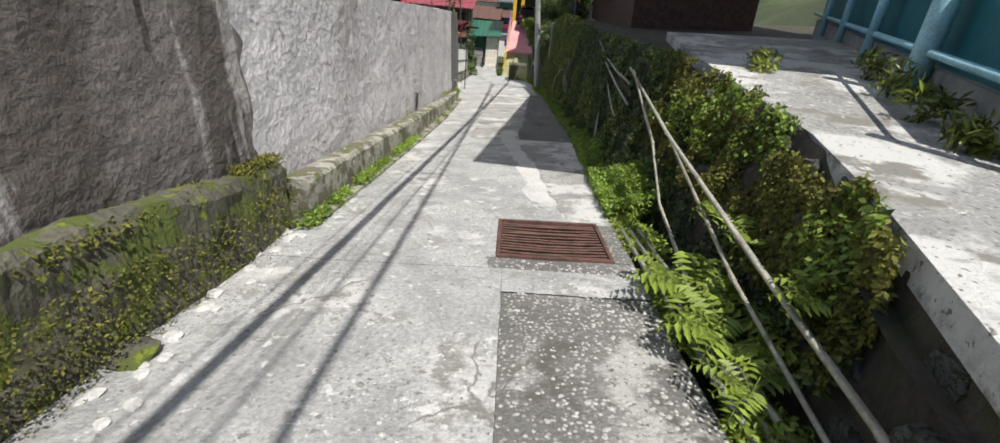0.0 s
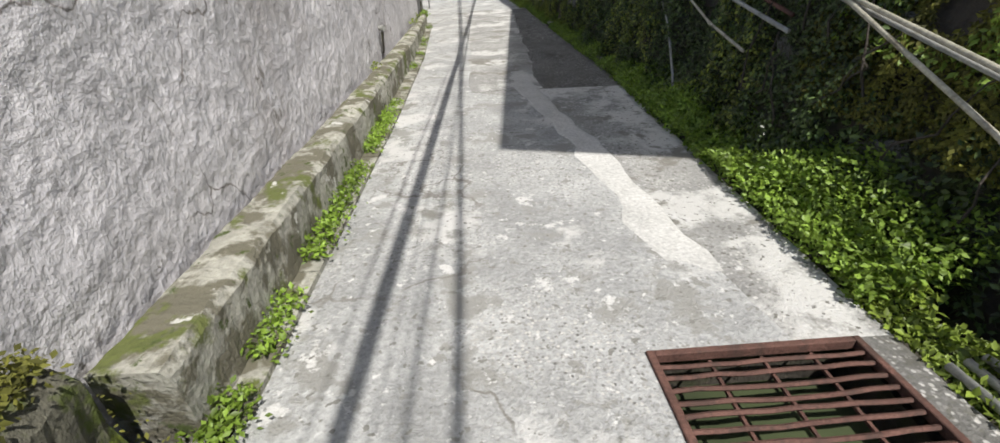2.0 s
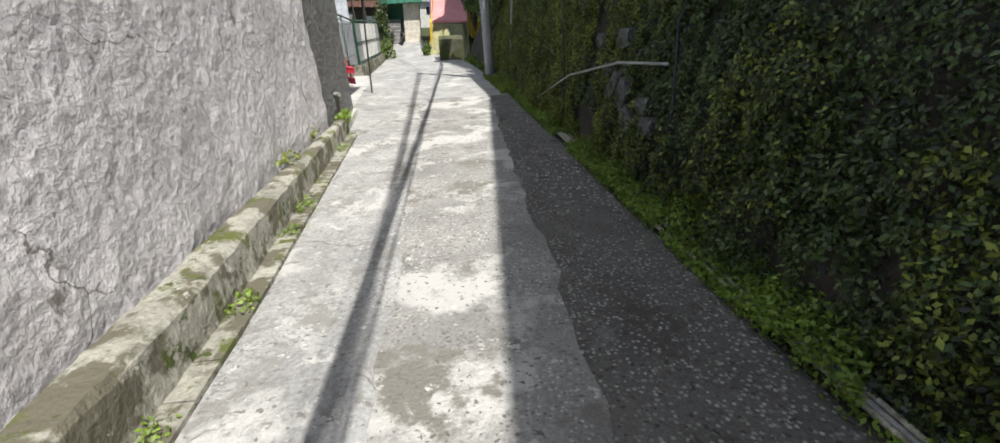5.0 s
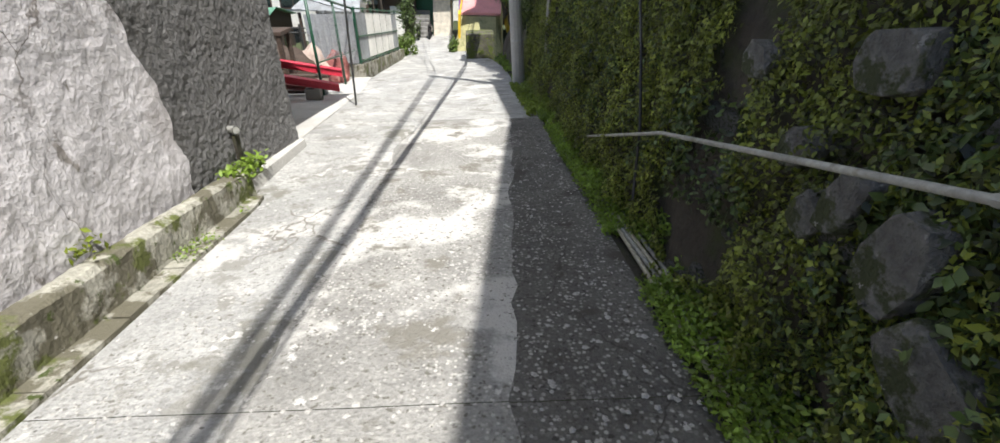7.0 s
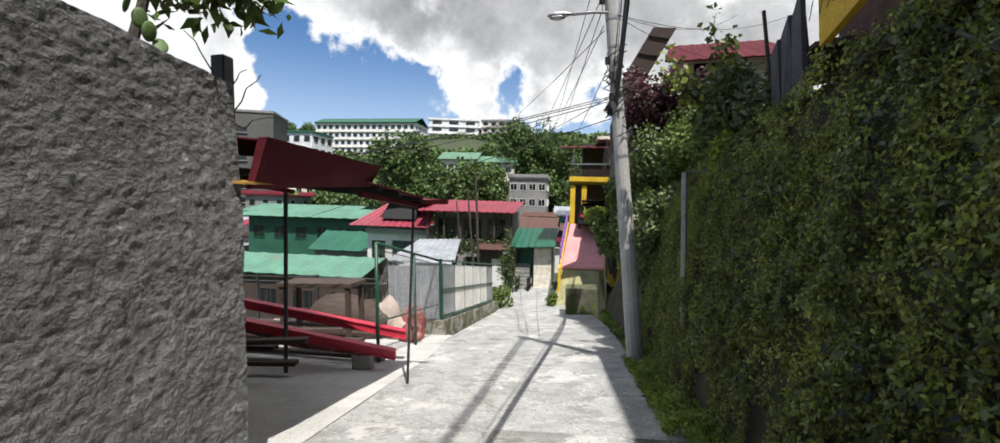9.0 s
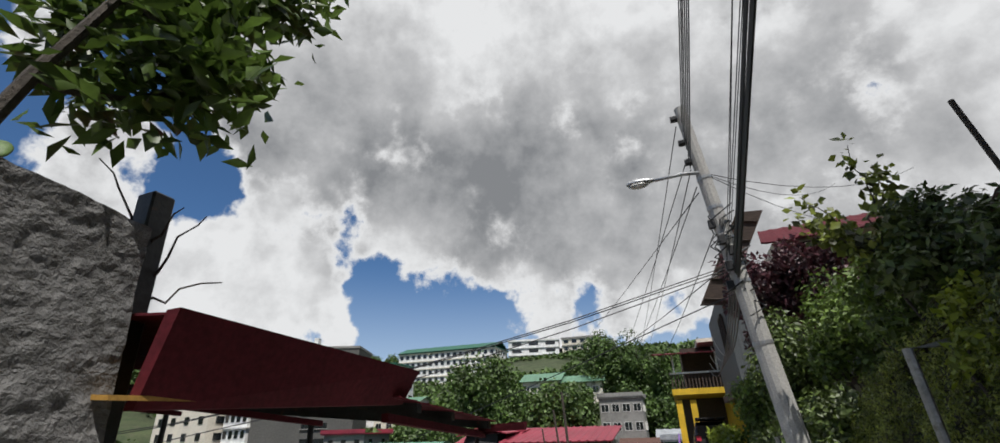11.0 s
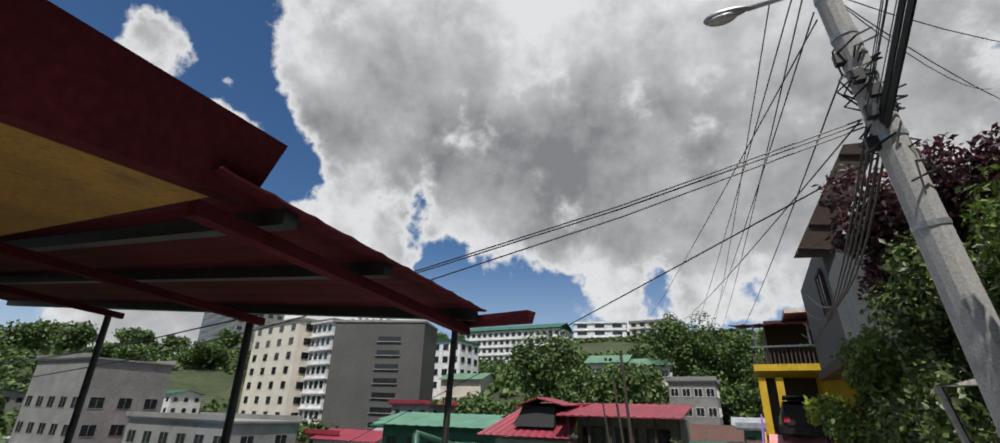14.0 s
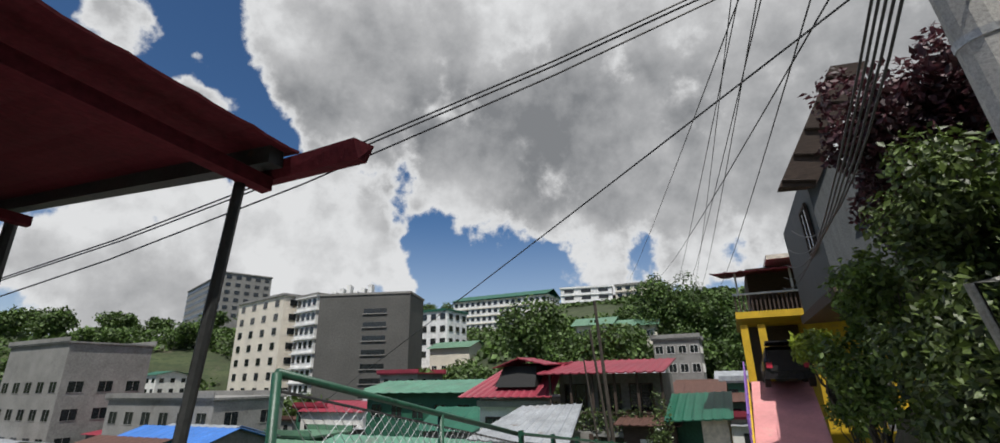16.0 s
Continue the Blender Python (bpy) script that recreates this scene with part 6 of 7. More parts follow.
part("yellow_edge", hexa(bmesh.new(), [(-1.02, -1.0, 0.4), (-0.9, -1.0, 0.4), (-0.7, 6.0, 3.9), (-0.82, 6.0, 3.9)], [(-1.02, -1.0, 2.2), (-0.9, -1.0, 2.2), (-0.7, 6.0, 4.2), (-0.82, 6.0, 4.2)]), "yellow", o)
for k in range(9):
    y = -0.5 + k * 0.75
    z = 2.3 + 0.285 * (y + 0.4)
    part("railing_post", pipe([(-0.95 + 0.03 * y, y, z), (-0.95 + 0.03 * y, y, z + 0.9)], 0.035, 6), "purple", o, "violet railing post")
for dz in (0.5, 0.9):
    part("railing_rail", pipe([(-0.95, -0.5, 2.3 + dz), (-0.78, 5.5, 4.0 + dz)], 0.03, 6), "purple", o, "violet railing rail")
o = thing("concrete_tank", "dark concrete tank at the wall foot", "tank", (0.75, 35.2, road_z(35.2) - 0.1))
part("tank", cube(-0.65, 0.65, -0.5, 0.6, 0, 1.25, bevel=0.03), "curb_old", o)

o = thing("yellow_house", "yellow house with a railed balcony over a carport", "house", (2.2, 47, -1.6))
part("wall", cube(0.6, 4.5, -1.0, 6, -4, 2.7), "yellow", o)
part("back_wall", cube(-2.0, 0.59, 2.5, 6, -4, 2.7), "wood", o)
for x in (-1.95, -1.25):
    part("column", cube(x - 0.15, x + 0.15, -1.9, -1.6, 0, 2.45), "yellow", o)
part("balcony_slab", cube(-2.2, 4.5, -2.1, 6, 2.71, 3.0), "yellow", o)
for k in range(26):
    part("baluster", cube(-2.15 + k * 0.17, -2.09 + k * 0.17, -2.05, -2.0, 3.0, 3.75), "wood", o)
part("handrail", cube(-2.2, 2.3, -2.1, -1.95, 3.75, 3.83), "white", o)
part("upper_wall", cube(-1.4, 4.5, 0.5, 6, 3.0, 5.4), "wood", o)
part("roof", sheet(bmesh.new(), (-3.0, -2.6, 4.75), (3.5, -2.6, 4.75), (3.5, 3, 5.5), (-2.6, 3, 5.5), 10, 0.04, 0.05), "redroof", o)
part("upper_roof", cube(-0.5, 4, -1.2, 5, 5.45, 5.65), "cream", o)
for x in (-2.0, 0.2):
    part("roof_post", cube(x, x + 0.08, -2.05, -1.97, 3.83, 4.8), "white", o)

o = thing("parked_car", "dark car parked in the carport with its hatch open", "car", (1.45, 43.9, -1.72))
bm = bmesh.new()
hexa(bm, [(-0.82, -1.6, 0.3), (0.82, -1.6, 0.3), (0.82, 1.9, 0.3), (-0.82, 1.9, 0.3)], [(-0.8, -1.55, 0.95), (0.8, -1.55, 0.95), (0.8, 1.9, 0.9), (-0.8, 1.9, 0.9)])
hexa(bm, [(-0.78, -1.45, 0.95), (0.78, -1.45, 0.95), (0.78, 0.9, 0.93), (-0.78, 0.9, 0.93)], [(-0.62, -1.1, 1.5), (0.62, -1.1, 1.5), (0.62, 0.3, 1.5), (-0.62, 0.3, 1.5)])
part("body", bm, "carpaint", o)
part("hatch", hexa(bmesh.new(), [(-0.65, -2.0, 1.62), (0.65, -2.0, 1.62), (0.65, -1.1, 1.52), (-0.65, -1.1, 1.52)], [(-0.65, -2.0, 1.68), (0.65, -2.0, 1.68), (0.65, -1.1, 1.58), (-0.65, -1.1, 1.58)]), "carpaint", o)
# black plate on the solid body paints the shade inside the open rear
part("rear_opening", cube(-0.6, 0.6, -1.63, -1.58, 0.6, 1.35), "rubber", o)
for x in (-0.62, 0.62):
    part("tail_lamp", cube(x - 0.1, x + 0.1, -1.64, -1.58, 0.7, 0.9), "redbeam", o)
for x in (-0.75, 0.75):
    for y in (-1.0, 1.2):
        bm = bmesh.new()
        tube(bm, [(x - 0.1, y, 0.3), (x + 0.1, y, 0.3)], 0.3, 14)
        part("wheel", bm, "rubber", o)

# grey boarded house over the lane
o = thing("grey_house", "grey boarded house overhanging the lane on the bank", "house", (2.35, 35.4, 0.8))
part("wall", hexa(bmesh.new(), [(0.1, 0, 0), (4.5, -1.0, 0), (4.5, 7, 0), (0.1, 7, 0)], [(0.1, 0, 3.3), (4.5, -1.0, 3.3), (4.5, 7, 3.3), (0.1, 7, 3.3)]), "greyboard", o)
part("floor_slab", cube(-0.05, 4.6, -0.4, 7, -0.3, -0.01), "wood", o)
part("eave_roof", hexa(bmesh.new(), [(-0.62, -0.5, 2.8), (0.25, -0.25, 2.7), (2.3, -0.25, 6.0), (1.35, -0.5, 6.0)], [(-0.62, 0.1, 2.85), (0.25, 0.1, 2.75), (2.3, 0.1, 6.05), (1.35, 0.1, 6.05)]), "wood", o, "dark boarded underside of the steep eave")
for k in range(5):
    part("eave_rafter", pipe([(-0.5 + 0.42 * k, -0.52, 2.95 + 0.68 * k), (0.3 + 0.42 * k, -0.3, 2.85 + 0.68 * k)], 0.04, 4), "wood", o)
part("gable_roof", sheet(bmesh.new(), (1.6, -1.6, 4.3), (6.6, -1.6, 4.3), (6.6, 3, 6.3), (2.6, 3, 6.3), 8, 0.03, 0.06), "redroof", o)
part("upper_wall", cube(2.2, 6.4, -0.6, 6.5, 3.3, 4.6), "cream", o)
window(o, 0.05, 1.2, 1.9, 1.0, 1.2, "x-", "glass", "wood")
window(o, 3.4, -0.65, 4.0, 1.1, 0.8, "y", "glass", "white")
for x in (0.5, 2.0, 3.5):
    part("stilt", cube(x - 0.12, x + 0.12, 0.1, 0.34, -3.4, -0.3), "grey", o)

# yellow banner house and netting on the terrace
o = thing("yellow_shack", "dark red shack with a yellow panel behind netting", "shack", (2.9, 17.2, 0.5))
# wall carried up higher out of view, to throw shade on the terrace bushes
part("wall", cube(0.9, 4.5, -4.0, 4.0, 0.0, 6.6), "rust", o)
bm = bmesh.new()
hexa(bm, [(0.05, 0.5, 1.2), (0.12, 0.5, 1.2), (0.12, 2.6, 0.66), (0.05, 2.6, 0.66)], [(0.05, -2.0, 3.2), (0.12, -2.0, 3.2), (0.12, 2.75, 3.2), (0.05, 2.75, 3.2)])
part("yellow_panel", bm, "yellow", o, "bright yellow tarpaulin panel")
bm = bmesh.new()
for k in range(-30, 50):
    for s in (-1, 1):
        pts = []
        for z in np.linspace(0, 3.2, 5):
            y = k * 0.16 + s * z * 0.6
            if -2.5 < y < 2.85 and z + 0.15 > 0.5 + 0.1 * math.sin(k):
                pts.append((0.0 + 0.03 * math.sin(z * 2 + k), y, 0.15 + z))
        if len(pts) > 1:
            tube(bm, pts, 0.005, 3, cap=False)
part("net", bm, "net", o, "sagging dark netting")
for k in range(3):
    bm = bmesh.new()
    y = 2.8 + 0.27 * k
    hexa(bm, [(0.0 + 0.06 * (k % 2), y, 0.1), (0.05 + 0.06 * (k % 2), y, 0.1), (0.05, y + 0.24, 0.1), (0.0, y + 0.24, 0.1)], [(-0.05, y - 0.02, 1.3 - 0.16 * k), (0.0, y - 0.02, 1.3 - 0.16 * k), (0.03, y + 0.25, 1.08 - 0.1 * k), (-0.02, y + 0.25, 1.08 - 0.1 * k)])
    part("tarpaulin", bm, "greynet", o, "ragged pale grey tarpaulin")
for y in (2.8, 3.75):
    part("pole", pipe([(0.1, y, -0.1), (0.0, y + 0.1, 1.5)], 0.022, 6), "bark", o)
part("roof", sheet(bmesh.new(), (0.5, 3.6, 1.0), (0.5, 5.4, 0.85), (4, 5.4, 1.3), (4, 3.6, 1.5), 6, 0.03, 0.05), "rust", o)

# ---- bushes and trees ----
def bush(name, label, center, radii, k, size, material, seed, lumps=14, **kw):
    o = thing(name, label, "bush", (center[0], center[1], center[2] - radii[2] * 0.9))
    g_ = np.random.default_rng(seed)
    p, q = blob_points(g_, k, (0, 0, radii[2] * 0.9), radii, lumps, 0.5)
    rnd_, bm = random.Random(seed), bmesh.new()
    for j in range(9):
        tip = p[int(g_.integers(0, k))]
        branch(bm, (0, 0, -0.6), tuple(tip), 0.035, 0.008, 0.08, rnd_)
    part("stem", bm, "bark", o)
    f = foliage("leaves", p, q, size, material, seed, **kw)
    f.parent = o
    return o


bush("burgundy_bush", "large burgundy-leaved bush above the wall", (3.0, 30.0, 2.5), (1.1, 1.3, 1.35), 6500, 0.15, "burgundy", 41, 18)
bush("burgundy_bush", "large burgundy-leaved bush above the wall", (3.9, 29.2, 2.5), (1.2, 1.3, 1.2), 5000, 0.15, "burgundy", 42)
bush("green_bush", "dense green bush spilling over the wall", (2.75, 29.0, 0.5), (0.95, 1.6, 1.3), 8000, 0.12, "shrub_dark", 43, 18)
bush("burgundy_bush", "burgundy-leaved bush hanging down by the grey house", (2.8, 30.6, 1.5), (0.75, 1.0, 0.9), 3800, 0.13, "burgundy", 56, 16)
bush("green_bush", "leafy green bush below the grey house", (2.3, 31.5, 0.0), (0.8, 1.2, 1.2), 4500, 0.13, "shrub", 57, 16)
bush("green_bush", "dense green bush spilling over the wall", (3.4, 26.6, 0.8), (1.0, 1.7, 1.2), 8000, 0.11, "shrub", 44, 18)
bush("green_bush", "bright green bush beside the driveway", (1.75, 31.6, -1.3), (0.7, 1.4, 0.9), 4000, 0.12, "shrub", 45)
bush("lime_bush", "yellow-green bush beside the driveway", (1.35, 32.5, -0.75), (0.6, 1.0, 0.5), 2600, 0.12, "lime", 46)
bush("green_bush", "dark hanging bush on the bank", (2.35, 28.8, -1.5), (0.8, 2.4, 1.6), 9000, 0.12, "shrub_dark", 47, 18)
bush("green_bush", "dark hanging bush on the bank", (2.4, 26.0, -1.2), (0.6, 1.6, 1.4), 6000, 0.11, "shrub_dark", 53, 16)
bush("green_bush", "green bush along the driveway edge", (2.3, 37.5, -2.4), (0.5, 1.6, 1.0), 2500, 0.15, "shrub", 55)
bush("green_bush", "leafy bush on the terrace edge", (3.5, 24.2, 1.2), (0.9, 1.3, 0.9), 5000, 0.11, "shrub", 54, 16)
bush("dark_bush", "dark leafy bush on the terrace edge", (3.1, 21.4, 0.8), (0.6, 0.8, 0.75), 4000, 0.09, "ivy_dark", 58, 16)
bush("dark_bush", "dark leafy bush on the terrace edge", (3.2, 22.9, 1.1), (0.65, 1.0, 0.95), 5000, 0.09, "ivy_dark", 59, 16)
bush("lime_bush", "yellow-green shrub on the wall top", (2.55, 21.3, 0.1), (0.45, 0.7, 0.45), 1500, 0.08, "lime", 48)
bush("green_bush", "leafy shrub on the wall top", (2.9, 22.3, 0.9), (0.6, 0.9, 0.7), 2200, 0.1, "shrub_dark", 49)
bush("green_bush", "roadside weeds and shrubs by the fence end", (-3.0, 36.8, -4.6), (0.6, 1.2, 0.8), 1500, 0.14, "shrub", 50)
bush("brown_bush", "dry brown shrub by the house", (-3.6, 43, -4.0), (0.8, 1.0, 2.6), 2200, 0.14, "ivy_dark", 51)
bush("green_bush", "low green bush at the ramp foot", (-0.6, 37.6, -4.9), (0.35, 0.6, 0.5), 700, 0.12, "shrub", 52)


def sprig(x, y, z, seed, h):
    o = thing("climbing_vine", "tall leafy vine standing up against the sky", "vine", (x, y, z))
    rnd_, g_ = random.Random(seed), np.random.default_rng(seed)
    bm, pts = bmesh.new(), []
    for tip in ((0.1, 0.1, h), (-0.6, 0.1, h * 0.62), (-0.75, 0.0, h * 0.42), (0.35, 0.2, h * 0.75), (-0.5, -0.1, h * 0.25)):
        q = branch(bm, (0, 0, 0), tip, 0.012, 0.004, 0.06, rnd_, 9)
        pts += [tuple(v) for v in q[2:]]
    part("stem", bm, "bark", o)
    c = np.array(pts)[g_.integers(0, len(pts), 360)] + g_.normal(0, 0.06, (360, 3))
    f = foliage("leaves", c, g_.normal(0, 0.5, (360, 3)) + [0, -0.3, 0.5], 0.12, "ivy", seed, 0.75, 0.5, 0.8)
    f.parent = o


sprig(2.75, 22.8, 1.2, 1, 1.5)
sprig(3.1, 23.4, 1.3, 2, 1.1)
for a, b in (((2.0, 26.0, -2.6), (1.55, 25.6, -0.6)), ((2.05, 21.5, -2.2), (2.1, 21.6, 0.1))):
    o = thing("standpipe", "grey pipe standing at the wall", "pipe", a)
    part("pipe", pipe([(0, 0, -0.5), rel(o, b), rel(o, b) + Vector((0.35, 0.1, 0.03))], 0.04, 8), "pvc", o, smooth=True)


def tree(x, y, z, h, w, k, size, material, seed, label="broad green tree on the hillside"):
    o = thing("tree", label, "tree", (x, y, z))
    g_, rnd_ = np.random.default_rng(seed), random.Random(seed)
    bm = bmesh.new()
    tube(bm, [(0, 0, -1), (rnd_.uniform(-0.3, 0.3), 0, h * 0.3), (rnd_.uniform(-0.6, 0.6), 0, h * 0.6)], h * 0.035, 7, 0.4)
    for j in range(6):
        a = rnd_.uniform(0, 6.28)
        branch(bm, (0, 0, h * 0.3), (math.cos(a) * w * 0.6, math.sin(a) * w * 0.6, h * rnd_.uniform(0.5, 0.85)), h * 0.015, h * 0.004, h * 0.02, rnd_)
    part("trunk", bm, "bark", o)
    p, q = blob_points(g_, k, (0, 0, h * 0.58), (w, w, h * 0.44), 26, 0.55)
    f = foliage("crown", p, q, size, material, seed, 0.7)
    f.parent = o


# crowns by place, top height, height and half width
for i, (x, y, top, h, w, k) in enumerate(((-37.5, 115, 16.5, 21, 8.6, 9000), (-20, 108, 9.5, 14, 7.6, 7000), (-29, 110, 8.5, 13, 5.5, 5000), (-17.5, 152, 24.5, 22, 7.5, 7000), (-27, 162, 20.5, 15, 6, 4000), (-8.5, 150, 22.5, 20, 7, 6000), (-2, 146, 19.5, 18, 6.5, 5000), (3, 130, 13, 14, 6, 4000),
                                                   (-9, 128, 9, 10, 5, 3500), (-34, 98, 3.5, 8, 5, 3000), (-3, 118, 5, 9, 5, 3000), (12, 118, 12, 14, 8, 4000), (14, 90, 8, 12, 8, 3500), (-26, 92, 0.5, 7, 4, 2500), (-46, 104, 4, 10, 5, 3500), (-55, 112, 5, 10, 5, 3500))):
    tree(x, y, top - h, h, w, k, 0.75, "canopy", 60 + i)
for i, (x, y, h, w) in enumerate(((-60, 108, 10, 6), (-150, 205, 20, 12), (-170, 190, 18, 12), (-190, 170, 16, 12), (-140, 150, 12, 8), (-175, 130, 14, 9), (-120, 150, 12, 8), (8, 75, 9, 5), (-135, 238, 22, 6), (-146, 236, 24, 7), (-152, 240, 20, 6))):
    tree(x, y, ground_z(x, y) - 1, h * 0.7, w, 3500, 0.95, "canopy", 90 + i)

rnd = random.Random(31)
for i in range(34):
    az, d = rnd.uniform(42, 84), rnd.uniform(120, 300)
    x, y = -math.sin(radians(az)) * d, 20 + math.cos(radians(az)) * d
    if -145 < x < -28 and 205 < y < 295:
        continue
    tree(x, y, ground_z(x, y) - 1, rnd.uniform(7, 12), rnd.uniform(5, 8), 2200, 1.1, "canopy", 120 + i)

g = np.random.default_rng(91)
pts = []
while len(pts) < 70000:
    az, d = g.uniform(-12, 85), g.uniform(95, 330)
    x, y = -math.sin(radians(az)) * d, 20 + math.cos(radians(az)) * d
    k = noise.noise((x * 0.03, y * 0.03, 4)) + 0.4 * noise.noise((x * 0.11, y * 0.11, 1))
    if k < -0.12 or (-126 < x < -66 and 98 < y < 126) or (-132 < x < -30 and 222 < y < 295):
        continue
    tall = 0.3 if az < 40 and d > 150 else 0.8
    pts.append((x, y, ground_z(x, y) + g.uniform(0, 1) * (2.0 + 5 * max(0, k)) * tall))
tagged(foliage("far_woods", pts, [(0, -0.2, 1)] * len(pts), 1.5, "canopy", 92, 0.8), "green scrub and woodland covering the far hillside", "woods", kind="stuff")

# ---- far buildings ----
def block(name, label, x0, x1, y0, y1, z0, z1, wall, floors, cols, glass="glass", band=None, roof="farwhite", side=None, turn=0.0, ww=0.55):
    """A multi-storey building with real window recesses drawn as dark panes in frames."""
    o = thing(name, label, "building", ((x0 + x1) / 2, (y0 + y1) / 2, z0))
    o.rotation_euler = (0, 0, radians(turn))
    w, d, h = (x1 - x0) / 2, (y1 - y0) / 2, z1 - z0
    part("wall", cube(-w, w, -d, d, -6, h), wall, o)
    part("roof", cube(-w - 0.4, w + 0.4, -d - 0.4, d + 0.4, h, h + 0.6), roof, o)
    fh = h / floors
    for f in range(floors):
        z = (f + 0.55) * fh
        for k in range(cols):
            x = -w + (k + 0.5) * 2 * w / cols
            part("window", cube(x - w / cols * ww, x + w / cols * ww, -d - 0.12, -d + 0.3, z - fh * 0.24, z + fh * 0.24), glass, o)
        n_ = max(2, int(cols * d / w))
        for s in (-1, 1):
            for k in range(n_):
                y = -d + (k + 0.5) * 2 * d / n_
                part("window", cube(s * w - 0.15, s * w + 0.15, y - d / n_ * 0.5, y + d / n_ * 0.5, z - fh * 0.22, z + fh * 0.22), glass, o)
        if band:
            part("ledge", cube(-w - 0.3, w + 0.3, -d - 0.5, d + 0.3, f * fh + fh * 0.9, f * fh + fh), band, o)
    return o


w1 = block("long_building", "long white five-storey building with dark windows and green roof", -127, -76, 232, 250, 22, 40.5, "farwhite", 5, 16, band="cream", roof="darkgreen")
bm = bmesh.new()
sheet(bm, (-26, -10, 19), (26, -10, 19), (26, 0, 22.5), (-26, 0, 22.5), 10, 0.1, 0.2)
sheet(bm, (26, 10, 19), (-26, 10, 19), (-26, 0, 22.5), (26, 0, 22.5), 10, 0.1, 0.2)
part("pitched_roof", bm, "darkgreen", w1)
block("white_block", "white six-storey block with dark window bands", -80, -54, 258, 285, 24, 45.5, "farwhite", 6, 3, band="farwhite", turn=12)
block("grey_block", "grey tower block with dark glazing", -50, -33, 262, 280, 24, 44.5, "cream", 6, 4, band="grey", roof="grey")
block("glass_block", "dark glazed block between the white ones", -55, -49, 275, 290, 24, 42, "glass", 6, 3, roof="grey")
# the cream, white and grey apartment tower
t1 = block("apartment_tower", "tall cream apartment tower with small windows", -124, -100, 108, 122, -4, 24.5, "cream", 8, 4, roof="grey", turn=-12, ww=0.32)
t2 = block("apartment_tower", "white apartment slab with balconies beside the tower", -98.5, -89.5, 107, 118, -4, 23.0, "farwhite", 8, 4, band="farwhite", roof="grey", turn=-12)
o = thing("grey_tower", "dark grey windowless tower side with a column of slots", "building", (-79.5, 113.5, -5))
o.rotation_euler = (0, 0, radians(20))
part("wall", cube(-11.0, 11.0, -6, 6, -4, 26.5), "towergrey", o)
part("roof", cube(-11.2, 11.2, -6.2, 6.2, 26.5, 27.0), "grey", o)
for k in range(7):
    part("slot", cube(0.0, 5.5, -6.1, -5.8, 3.5 + k * 3.1, 4.6 + k * 3.1), "glass", o)
    part("slot_ledge", cube(-0.2, 5.7, -6.3, -5.9, 3.3 + k * 3.1, 3.5 + k * 3.1), "grey", o)
for k in range(6):
    part("roof_tank", cube(-10 + k * 1.8, -9 + k * 1.8, -2, 0, 27, 28.2 + (k % 3) * 0.8), "farwhite", o)
block("dark_complex", "dark grey multi-storey complex on the ridge", -280, -210, 178, 200, 38, 60, "grey", 6, 18, roof="grey", turn=-20)
block("scaffold_building", "unfinished white building wrapped in green netting", -96, -79, 148, 160, 8, 23, "farwhite", 4, 5, roof="darkgreen")
house("hill_house", "brown house with a pale green roof", -80, -67, 140, 150, 2, 10.5, "cream", "greenroof", 2.0, 0.8, ((4, 3.0, 1.6, 1.4),))
house("hill_house", "cream house with a green roof under the trees", -38, -28, 146, 156, 8, 13.2, "cream", "greenroof", 2.4, 0.8, ((5, 3.0, 1.6, 1.4),))
house("hill_house", "green-roofed house under the trees", -27, -17, 146, 154, 7, 12, "cream", "greenroof", 2.0, 0.8, ((3, 3.0, 1.4, 1.4),))
house("hill_house", "white flat-roofed house with a long dark porch", -13, -5.6, 108, 115, -1.2, 5.0, "grey", "grey", 0, 0.3, ((4, 1.6, 1.2, 1.3), (4, 4.6, 1.2, 1.2)), roof_kind="flat")
house("hill_house", "small house with a rusty roof", -8, -2, 62, 68, -5.5, -2.5, "grey", "rust", 1.0, 0.5, ((3, 1.8, 1, 1),))
house("hill_house", "small house with a grey roof", -14, -8.5, 78, 84, -5, -1.0, "cream", "zinc", 1.2, 0.5, ((3, 1.8, 1, 1),))
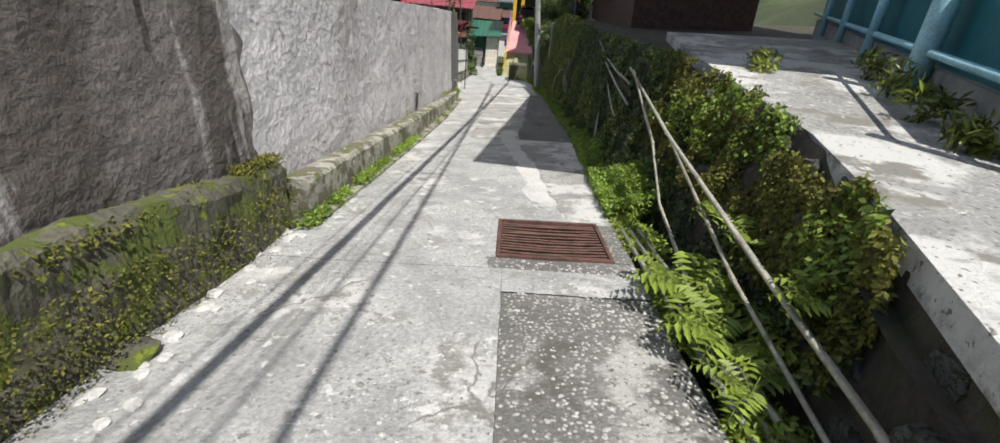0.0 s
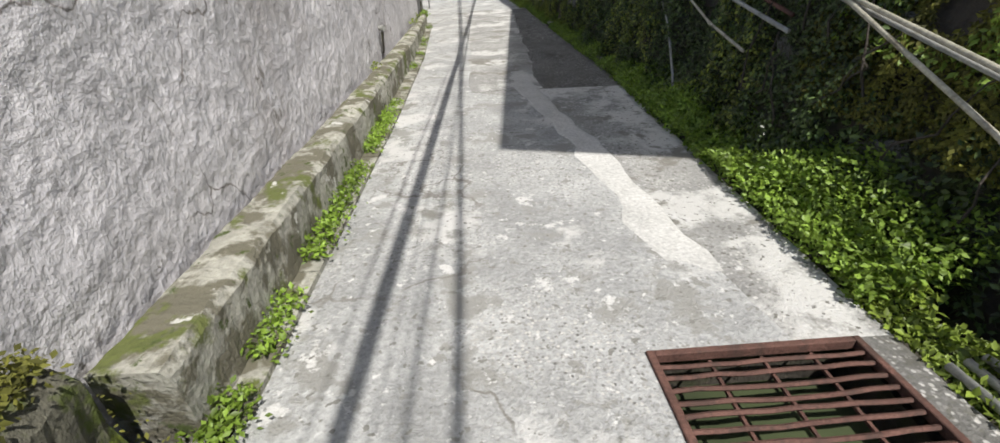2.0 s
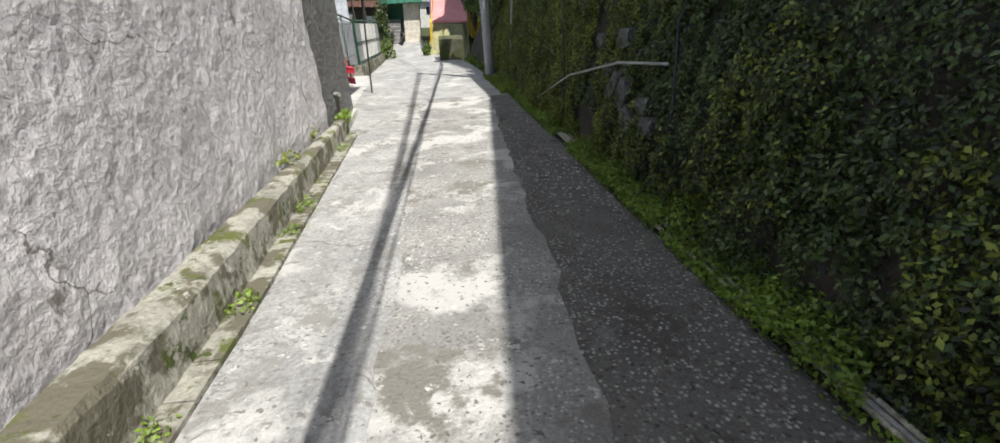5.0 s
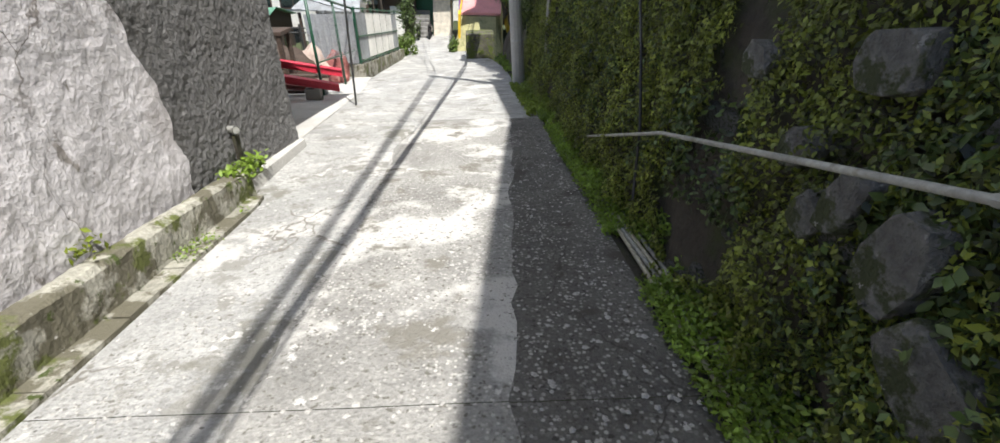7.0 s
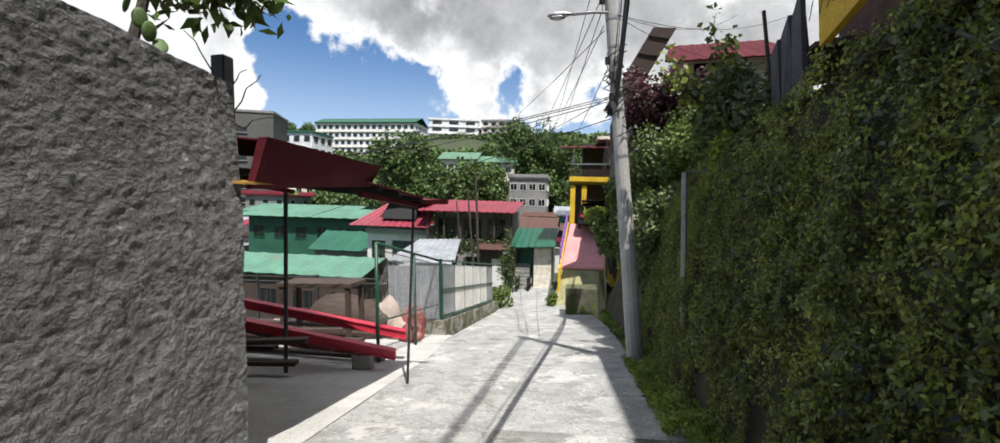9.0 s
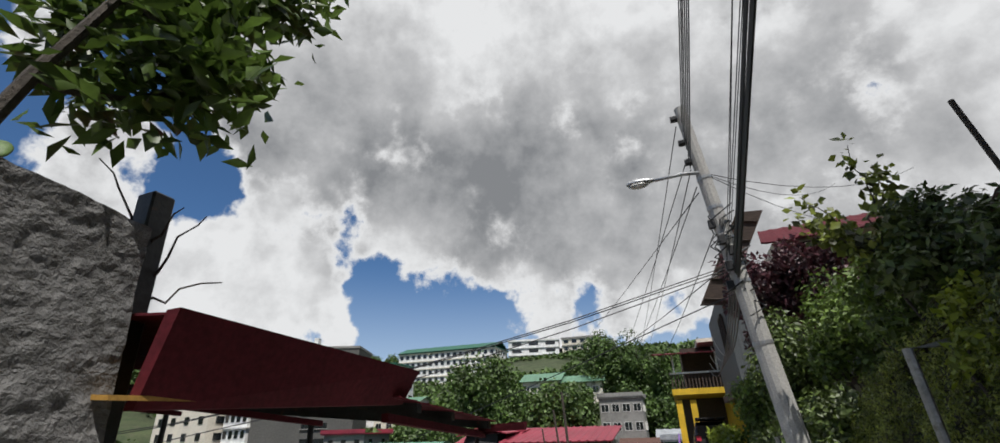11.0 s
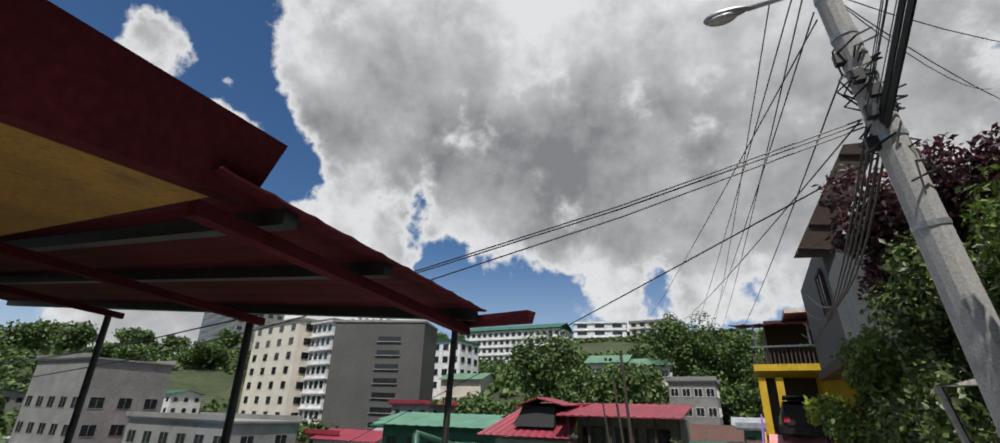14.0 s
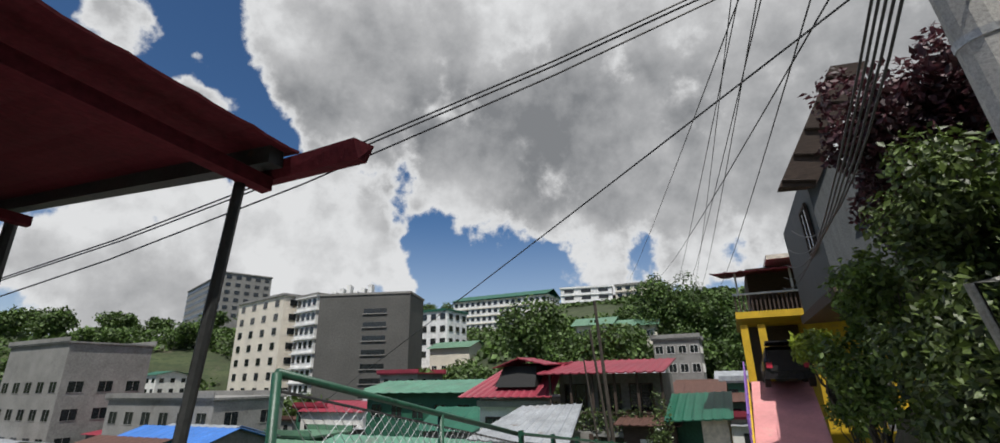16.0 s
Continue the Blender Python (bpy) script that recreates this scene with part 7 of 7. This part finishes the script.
# grey houses at the valley's near left
house("grey_house_row", "bare grey cement house with shuttered windows", -112, -93, 60, 72, -9, 9.5, "grey", "grey", 0, 0.3, ((5, 4.0, 2.0, 1.6), (5, 8.0, 2.0, 1.6), (5, 12.0, 2.0, 1.6)), frame="grey", roof_kind="flat")
house("grey_house_row", "low bare cement building with open window holes", -79, -57, 60, 70, -9, -0.2, "grey", "grey", 0, 0.3, ((6, 3.2, 2.2, 1.6), (6, 6.6, 1.8, 1.5)), frame="grey", roof_kind="flat")
house("blue_roof_house", "low house with a bright blue sheet roof", -62, -47, 52, 60, -10, -4.6, "grey", "bluetarp", 1.4, 0.5, ((4, 3, 1.2, 1.2),))
house("maroon_roof_house", "house with a crimson roof below the tower", -62, -50, 78, 86, -9, -3.0, "white", "crimson", 1.3, 0.5, ((4, 3.6, 1.3, 1.2),))
rnd = random.Random(77)
walls, roofs = ("grey", "cream", "white", "greenwall", "grey"), ("zinc", "rust", "greenroof", "crimson", "zinc", "darkgreen")
for k in range(85):
    az = rnd.uniform(-4, 72)
    d = rnd.uniform(58, 88) if az < 34 else rnd.uniform(62, 170)
    x, y = -math.sin(radians(az)) * d, 20 + math.cos(radians(az)) * d
    if -45 < x < -12 and y < 80 or (-130 < x < -66 and 100 < y < 126):
        continue
    w, dd, h = rnd.uniform(3, 6), rnd.uniform(3, 5), rnd.uniform(3, 7)
    z = ground_z(x, y)
    rows = ((3, h - 1.4, 1.1, 1.1), (3, h - 4.0, 1.1, 1.1)) if h > 5.2 else ((3, h - 1.4, 1.1, 1.1),)
    house("hill_house", rnd.choice(("small cement house with a sheet roof on the slope", "pale house with a sheet roof on the slope", "boxy house on the slope below the hill")), x - w, x + w, y - dd, y + dd, z, z + h, rnd.choice(walls), rnd.choice(roofs), rnd.uniform(0.6, 1.6), 0.5, rows, frame=None, group="houses on the slope", roof_kind=rnd.choice(("gable", "gable", "shed", "flat")))

# ---- crossfall ----
# the lane and all that stands along it lean with the hillside; far houses and trees stay upright on the tilted ground
FALL = Matrix.Rotation(radians(-2.3), 4, "Y")
bpy.context.view_layer.update()
for ob in [o for o in bpy.data.objects if o.parent is None and o.type in {"MESH", "EMPTY"}]:
    if ob.matrix_world.translation.y > 38:
        ob.location = FALL @ ob.location
    else:
        ob.matrix_world = FALL @ ob.matrix_world
